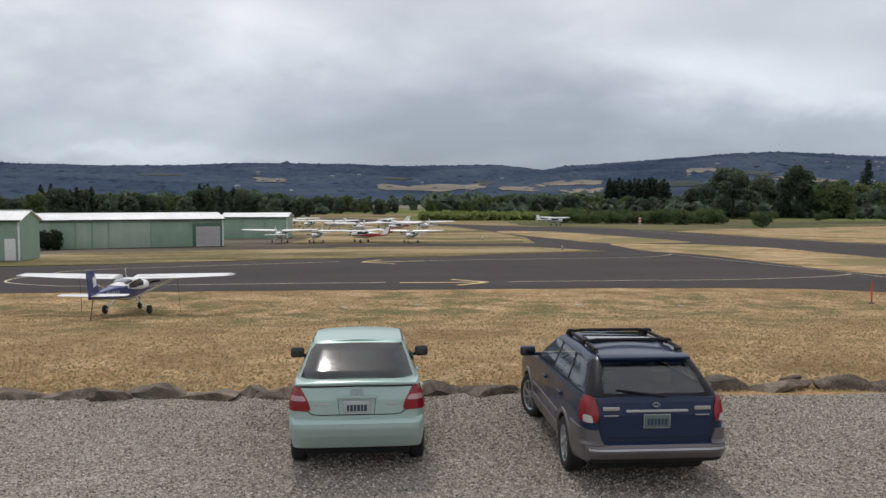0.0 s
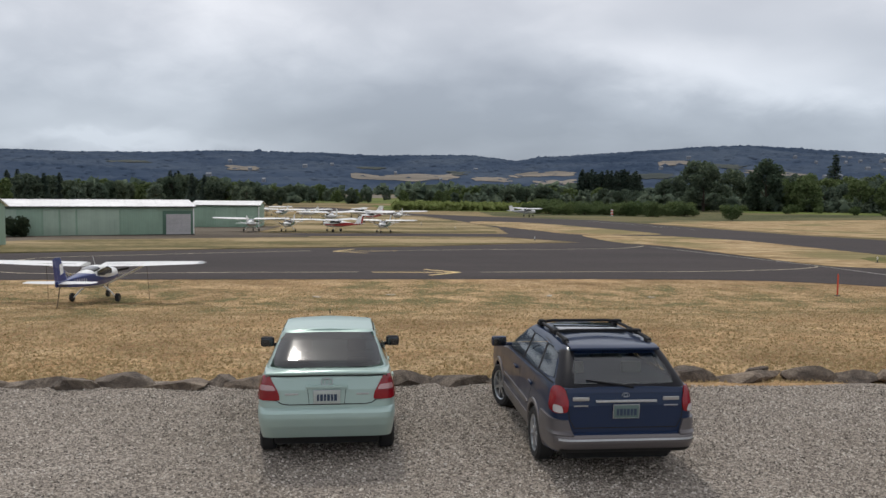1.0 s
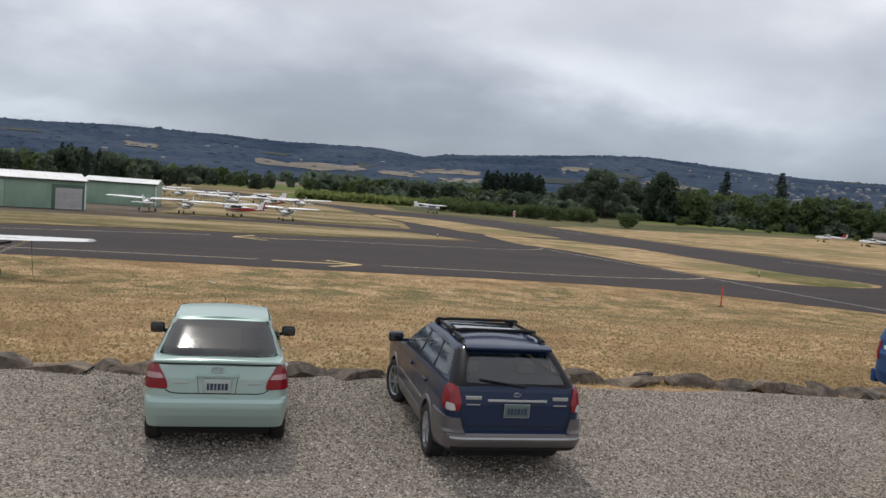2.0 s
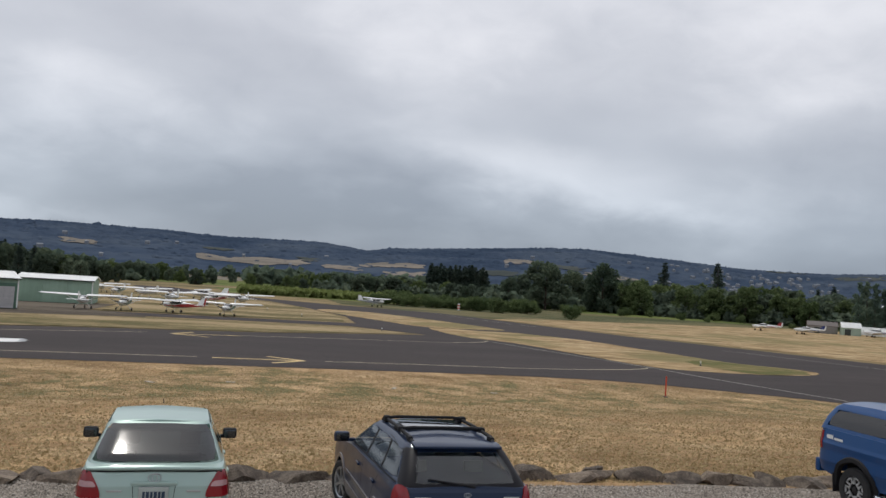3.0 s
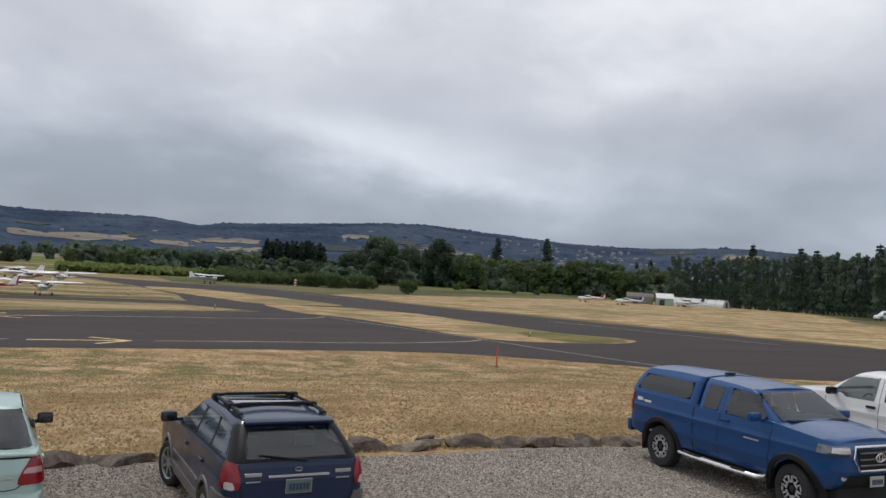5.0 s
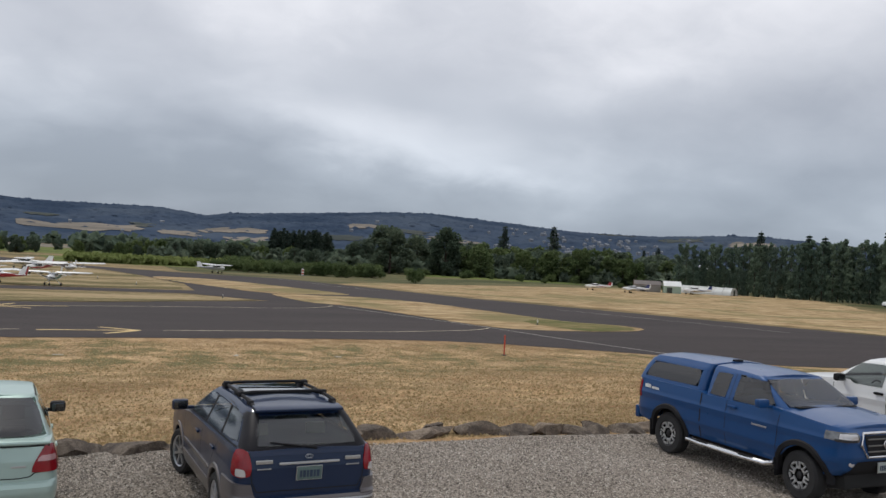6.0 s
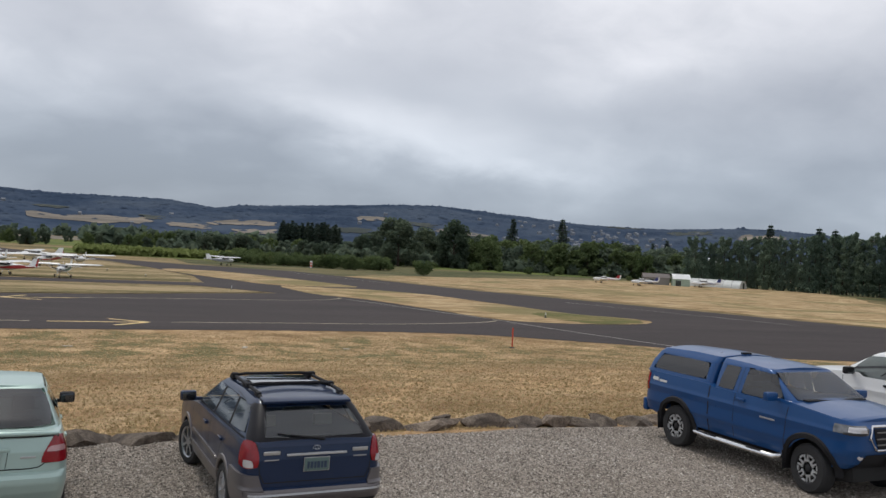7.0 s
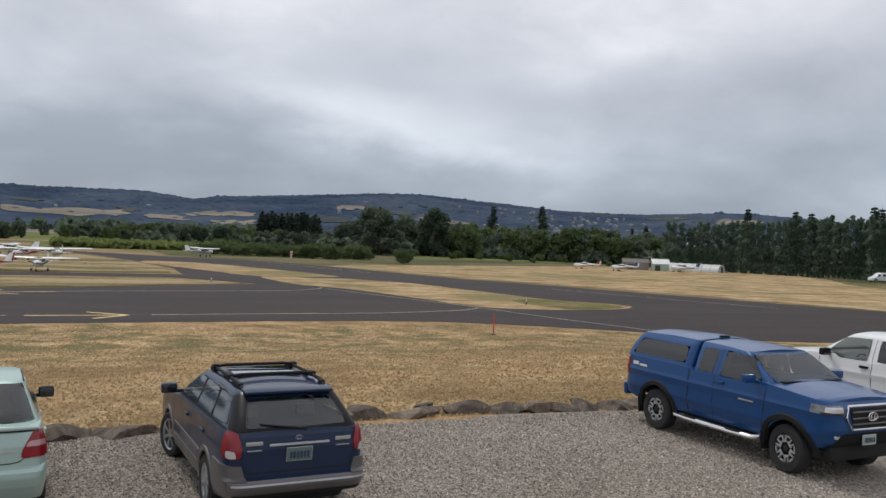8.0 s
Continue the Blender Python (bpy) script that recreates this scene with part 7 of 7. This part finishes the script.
fir2 = conifer(6, 18.0, 8.5, "dark conifer in the valley tree line")
fir2.matrix_basis = at_polar(11.6, 480, 0)
for az, r, s, t in ((30.2, 440, 1.28, 1.0), (43.46, 352, 1.16, 1.0), (46.3, 356, 1.14, 1.0), (47.2, 356, 1.11, 1.0), (48.4, 360, 1.05, 1.0), (50.7, 345, 1.22, 1.0), (51.1, 350, 1.2, 1.0), (53.5, 350, 1.0, 1.0), (24.6, 432, 0.8, 1.0), (33.6, 440, 0.82, 1.0), (36.2, 440, 0.8, 1.0), (37.1, 440, 0.88, 1)):
    tree_at(fir, az, r, s, None, t)
for k in range(30):
    az = 11.1 + 3.9 * (k + rng.random()) / 30
    if 12.95 < az < 13.15:
        continue
    tree_at(fir2, az, 480 + rng.uniform(-14, 14), rng.uniform(0.98, 1.14), None, rng.uniform(0.90, 1.0))
for az, r, s, src in ((16.6, 300, 0.66, ash), (17.4, 310, 0.75, oak), (20.9, 305, 0.86, ash), (21.8, 315, 0.8, oak), (24.2, 300, 0.95, elm), (26.3, 300, 0.95, alder), (27.4, 305, 1.0, alder), (28.2, 295, 0.95, elm),
                      (30.0, 290, 1.0, elm), (31.0, 300, 1.1, alder), (32.0, 290, 1.05, elm), (33.0, 300, 1.1, alder), (34.0, 292, 0.9, elm), (34.9, 300, 0.95, alder), (35.8, 285, 0.75, elm), (36.8, 300, 0.9, alder),
                      (38.0, 300, 0.8, alder), (38.6, 262, 0.62, elm), (39.4, 290, 0.8, alder), (15.4, 340, 0.7, alder), (15.9, 320, 0.8, alder)):
    tree_at(src, az, r * 1.22, s * 1.10 * rng.uniform(0.94, 1.05))
for k in range(64):
    az = 23.5 + 15.5 * (k + rng.random()) / 64
    r = rng.uniform(352, 430)
    src, h0 = rng.choice(((alder, 10.0), (elm, 11.0), (ash, 16.8), (alder, 10.0)))
    tree_at(src, az, r, (7.3 + r * math.tan(radians(rng.uniform(0.35, 1.05)))) / h0)
pop = [poplar(20 + k, 16.5, 4.6, "tall slender dark green hedge tree in a dense row") for k in range(3)]
for k, p_ in enumerate(pop):
    p_.matrix_basis = at_polar(38.5 + 0.45 * k, 298, 40 * k)
az = 39.9
while az < 60:
    tree_at(pop[rng.randrange(3)], az, 300 - (az - 41) * 2.2 + rng.uniform(-2, 2), rng.uniform(0.95, 1.06), None, rng.uniform(0.95, 1.03) * float(np.interp(az, (38, 43, 51, 60), (0.93, 1.06, 1.14, 1.16))))
    az += rng.uniform(0.24, 0.36)
# the tree line across the valley: bearing against the height of its top over the eye, in degrees
LINE_AZ = (-36, -26.5, -25.6, -23.2, -22, -17, -16.3, -14.6, -13.5, -11.5, -10.5, -6, -5, 1.5, 3, 5, 8.5, 10.5, 16)
LINE_EL = (0.3, 0.3, 1.0, 1.0, 0.5, 0.55, 1.15, 1.15, 0.8, 0.55, 0.35, 0.35, 0.1, 0.1, 0.3, 0.5, 0.45, 0.3, 0.3)
TALL = {alder: 10.0, ash: 16.8, elm: 11.0, oak: 16.6, fir2: 18.0}
for k in range(210):
    az = -36 + 52 * (k + rng.random()) / 210
    r = rng.uniform(400, 560) if az > -9 else rng.uniform(310, 450)
    if -6 < az < 2.5 and rng.random() < 0.55:
        continue
    top = float(np.interp(az, LINE_AZ, LINE_EL)) - (0.0 if k % 3 else 0.45) * rng.random()
    src = rng.choice((alder, alder, ash, elm, oak) if top < 0.75 else (fir2, fir2, ash, oak))
    h = (EYE_Z + 3.8 + r * math.tan(radians(top))) * (1.0 if src is fir2 else 0.84)
    tree_at(src, az, r, max(0.32, h / TALL[src]) * rng.uniform(0.86, 1.05))
# shrubs along the runway's far side
bush = shrub(30, 4.4, 5.6, M["leaf_light"], "round green bush at the hay field edge")
bush.matrix_basis = gz(79.1, 206.8, 0) @ Matrix.Scale(0.82, 4)
hang_bush = shrub(31, 2.6, 3.0, M["leaf_dense"], "clipped dark round bush against the hangar wall", "round_bush")
hang_bush.matrix_basis = gz(-49.6, 104.9, 0)
for k in range(46):
    az = 7.2 + 11.4 * (k + rng.random()) / 46
    ob = tree_at(bush, az, 262 + rng.uniform(-6, 26) - (az - 5) * 1.2, rng.uniform(0.45, 0.95))
for k in range(16):
    tree_at(bush, 17 + 23 * (k + rng.random()) / 16, 318 + rng.uniform(-20, 24), rng.uniform(0.35, 0.7))

# crops, far tree belts, hedges
sheet("crop_field", [(-12, 292), (60, 262), (95, 300), (70, 360), (-20, 370)], 0.06, M["crop"], "bright green crop strip beyond the runway")
sheet("crop_field", [(116, 292), (172, 270), (188, 312), (130, 340)], 0.06, M["crop"], "green crop rows beyond the hay field")
sheet("green_field", [(-70, 425), (70, 415), (100, 640), (-110, 660)], 0.05, M["crop"], "flat green field in the valley", 2.0)
sheet("tan_field", [(-84, 690), (-16, 690), (-24, 960), (-104, 960)], 0.06, M["hill_field"], "pale stubble field in the valley, haze in its colour")
sheet("tan_field", [(-135, 560), (-62, 560), (-80, 680), (-150, 680)], 0.06, M["pasture"], "greyish green nursery field in the valley, haze in its colour")
sheet("tan_field", [(105, 470), (150, 450), (170, 540), (120, 560)], 0.06, M["hill_field"], "pale stubble field in the valley, haze in its colour")
spots = []
for k in range(1500):
    az = rng.uniform(-1.5, 9.5)
    r = 290 + 12 * rng.randrange(6) + rng.uniform(-1.5, 1.5)
    x, y = polar(az, r)
    spots.append((x, y, ground_z(y) - 0.1, rng.uniform(2.0, 3.2), rng.uniform(1.5, 2.3)))
clumps("crop_rows", spots, M["crop_leaf"], "rows of leafy green crop plants", "crop", rng, 8, 0.1)
spots = []
for k in range(2600):
    az = rng.uniform(-36, 62)
    r = rng.uniform(560, 1150)
    x, y = polar(az, r)
    if noise.noise(Vector((x * 0.004, y * 0.007, 9.0))) < 0.02 or (-11 < az < -0.8 and r < 960):
        continue
    spots.append((x, y, -3.9, rng.uniform(8, 15), rng.uniform(6, 12)))
clumps("valley_trees", spots, M["leaf"], "belts of dark trees across the valley floor", "woods", rng, 22, 0.25)
spots = []
for k in range(1000):
    az = rng.uniform(15, 41) if k < 800 else rng.uniform(-34, 14)
    r = rng.uniform(350, 410) if az > 14 else rng.uniform(400, 470)
    if -7 < az < 3:
        continue
    x, y = polar(az, r)
    spots.append((x, y, ground_z(y) - 0.2, rng.uniform(3, 7), rng.uniform(2.5, 6.5)))
clumps("undergrowth", spots, M["leaf"], "dense green undergrowth beneath the tree line", "bushes", rng, 26, 0.1)
# houses on the slopes
hv_, hf_ = [], []
for k in range(95):
    az, r = (rng.gauss(33, 3.6), rng.uniform(1550, 2250)) if k < 76 else (rng.uniform(-14, 30), rng.uniform(1300, 2300))
    x, y = polar(az, r)
    z = hill_z(az, r) + 5.0
    w, d, h = rng.uniform(5, 10), rng.uniform(5, 8), rng.uniform(0.0, 0.8)
    b0 = len(hv_)
    hv_ += [(x - w / 2, y - d / 2, z - 8), (x + w / 2, y - d / 2, z - 8), (x + w / 2, y + d / 2, z - 8), (x - w / 2, y + d / 2, z - 8),
            (x - w / 2, y - d / 2, z + h), (x + w / 2, y - d / 2, z + h), (x + w / 2, y + d / 2, z + h), (x - w / 2, y + d / 2, z + h), (x - w / 2, y, z + h + 2), (x + w / 2, y, z + h + 2)]
    hf_ += [tuple(b0 + i for i in f) for f in ((0, 1, 5, 4), (1, 2, 6, 9, 5), (2, 3, 7, 6), (3, 0, 4, 8, 7), (4, 5, 9, 8), (6, 7, 8, 9))]
tagged(new("hillside_houses", put_mesh("hillside_houses", hv_, hf_, M["house_white"])), "scattered pale houses among trees on the hillside", "houses", kind="stuff")
shed(pose(*polar(40.2, 900), -3.7, 0, 0, -40), 14, 12, 13, 14, M["trim_white"], M["roof_white"], "pale square farm tower among far trees")

# ---- boulders along the gravel's edge ----
def boulder(name, x, y, sx, sy, sz, seed, yaw):
    rng_ = random.Random(seed)
    sz *= 0.82
    bm = bmesh.new()
    bmesh.ops.create_icosphere(bm, subdivisions=3, radius=1.0)
    off = Vector((rng_.uniform(-50, 50), rng_.uniform(-50, 50), rng_.uniform(-50, 50)))
    planes = [(Vector((rng_.gauss(0, 1), rng_.gauss(0, 1), rng_.gauss(0.3, 0.8))).normalized(), rng_.uniform(0.42, 0.80)) for _ in range(14)]
    for v in bm.verts:
        p = v.co.copy()
        for n_, d in planes:
            k = p.dot(n_) - d
            if k > 0:
                p -= n_ * k * 0.97
        p *= 1.12 + 0.16 * noise.noise(p * 1.7 + off) + 0.07 * noise.noise(p * 5 + off)
        v.co = Vector((p.x * sx / 2, p.y * sy / 2, p.z * sz))
    ob = part(name, bm, M["rock"], None, "", 20)
    ob.matrix_basis = pose(x, y, 0.0, rng_.uniform(-6, 6), rng_.uniform(-7, 7), yaw)
    return tagged(ob, "weathered brown basalt boulder edging the gravel lot", "boulder", "boulder edging")


rng = random.Random(77)
x = -14.0
k = 0
while x < 26:
    w = rng.choice((0.6, 0.75, 0.9, 1.05, 1.3)) * rng.uniform(0.9, 1.15)
    edge = float(np.interp(x, (-14, -7.5, -3, 0.2, 3.5, 6, 8.5, 11, 26), (14.6, 14.72, 14.95, 15.15, 15.5, 15.8, 15.55, 15.3, 15.2)))
    boulder("boulder", x + w / 2, edge + 0.18 + rng.uniform(-0.08, 0.10), w * 1.42, rng.uniform(0.75, 1.0), rng.uniform(0.23, 0.37) * (1.06 if 4 < x < 12 else 0.95), 300 + k, rng.uniform(-14, 14))
    if rng.random() < 0.25:
        boulder("boulder", x + w * rng.random(), edge + 0.55, 0.6, 0.45, 0.24, 700 + k, rng.uniform(0, 180))
    x += w * rng.uniform(0.82, 0.96)
    k += 1

# ---- loose gravel and grass blades ----
def pebbles():
    """Crushed stones strewn over the lot in view of the terrace."""
    g = np.random.default_rng(4)
    n = 100000
    y = 6.3 + (15.1 - 6.3) * g.random(n) ** 0.9
    x = (g.random(n) * 2 - 1) * (y * 0.62 + 1.0) + np.where(g.random(n) < 0.5, 0, y * 0.45)
    r = 0.010 + 0.016 * g.random(n) ** 2
    base = np.array([(1, 0, 0), (-0.5, 0.87, 0), (-0.5, -0.87, 0), (0.1, 0.05, 1.0), (0.0, 0.1, -0.6)])
    f = np.array([(0, 1, 3), (1, 2, 3), (2, 0, 3), (1, 0, 4), (2, 1, 4), (0, 2, 4)])
    jit = 1 + 0.5 * (g.random((n, 5, 3)) - 0.5)
    a = g.random(n) * 6.2832
    v = base[None] * jit * r[:, None, None]
    c, s = np.cos(a)[:, None], np.sin(a)[:, None]
    vx, vy, vz = v[..., 0] * c - v[..., 1] * s + x[:, None], v[..., 0] * s + v[..., 1] * c + y[:, None], v[..., 2] * 0.8 + 0.032
    verts = np.stack([vx, vy, vz], -1).reshape(-1, 3)
    faces = (f[None] + (np.arange(n) * 5)[:, None, None]).reshape(-1, 3)
    me = bpy.data.meshes.new("gravel_stones")
    me.from_pydata(verts.tolist(), [], faces.tolist())
    me.materials.append(M["stones"])
    tagged(new("gravel_stones", me), "loose grey and tan crushed stones", "gravel", kind="stuff")


def blades():
    """Tufts of dry stubble on the lawn, thickest near the boulders."""
    g = np.random.default_rng(9)
    n = 80000
    y = 15.5 + 36.5 * g.random(n) ** 1.35
    x = (g.random(n) * 1.35 - 0.52) * (y * 0.95 + 3)
    edge_x, edge_y = zip(*near)
    keep = y < np.interp(x, edge_x, edge_y) - 0.4
    x, y = x[keep], y[keep]
    n = len(x)
    z = np.interp(y, [b_[0] for b_ in BREAKS], [b_[1] for b_ in BREAKS]) + 0.01
    h, a = 0.02 + 0.05 * g.random(n) ** 2, g.random(n) * 6.2832
    w = 0.02 + 0.05 * g.random(n) ** 2
    lx, ly = 0.05 * (g.random(n) - 0.5), 0.05 * (g.random(n) - 0.5)
    p0 = np.stack([x - np.cos(a) * w, y - np.sin(a) * w, z], -1)
    p1 = np.stack([x + np.cos(a) * w, y + np.sin(a) * w, z], -1)
    p2 = np.stack([x + lx, y + ly, z + h], -1)
    verts = np.stack([p0, p1, p2], 1).reshape(-1, 3)
    faces = np.arange(n * 3).reshape(-1, 3)
    me = bpy.data.meshes.new("dry_grass")
    me.from_pydata(verts.tolist(), [], faces.tolist())
    me.materials.append(M["grass_blades"])
    tagged(new("dry_grass", me), "short dry straw-coloured grass stubble", "grass", kind="stuff")


pebbles()
blades()
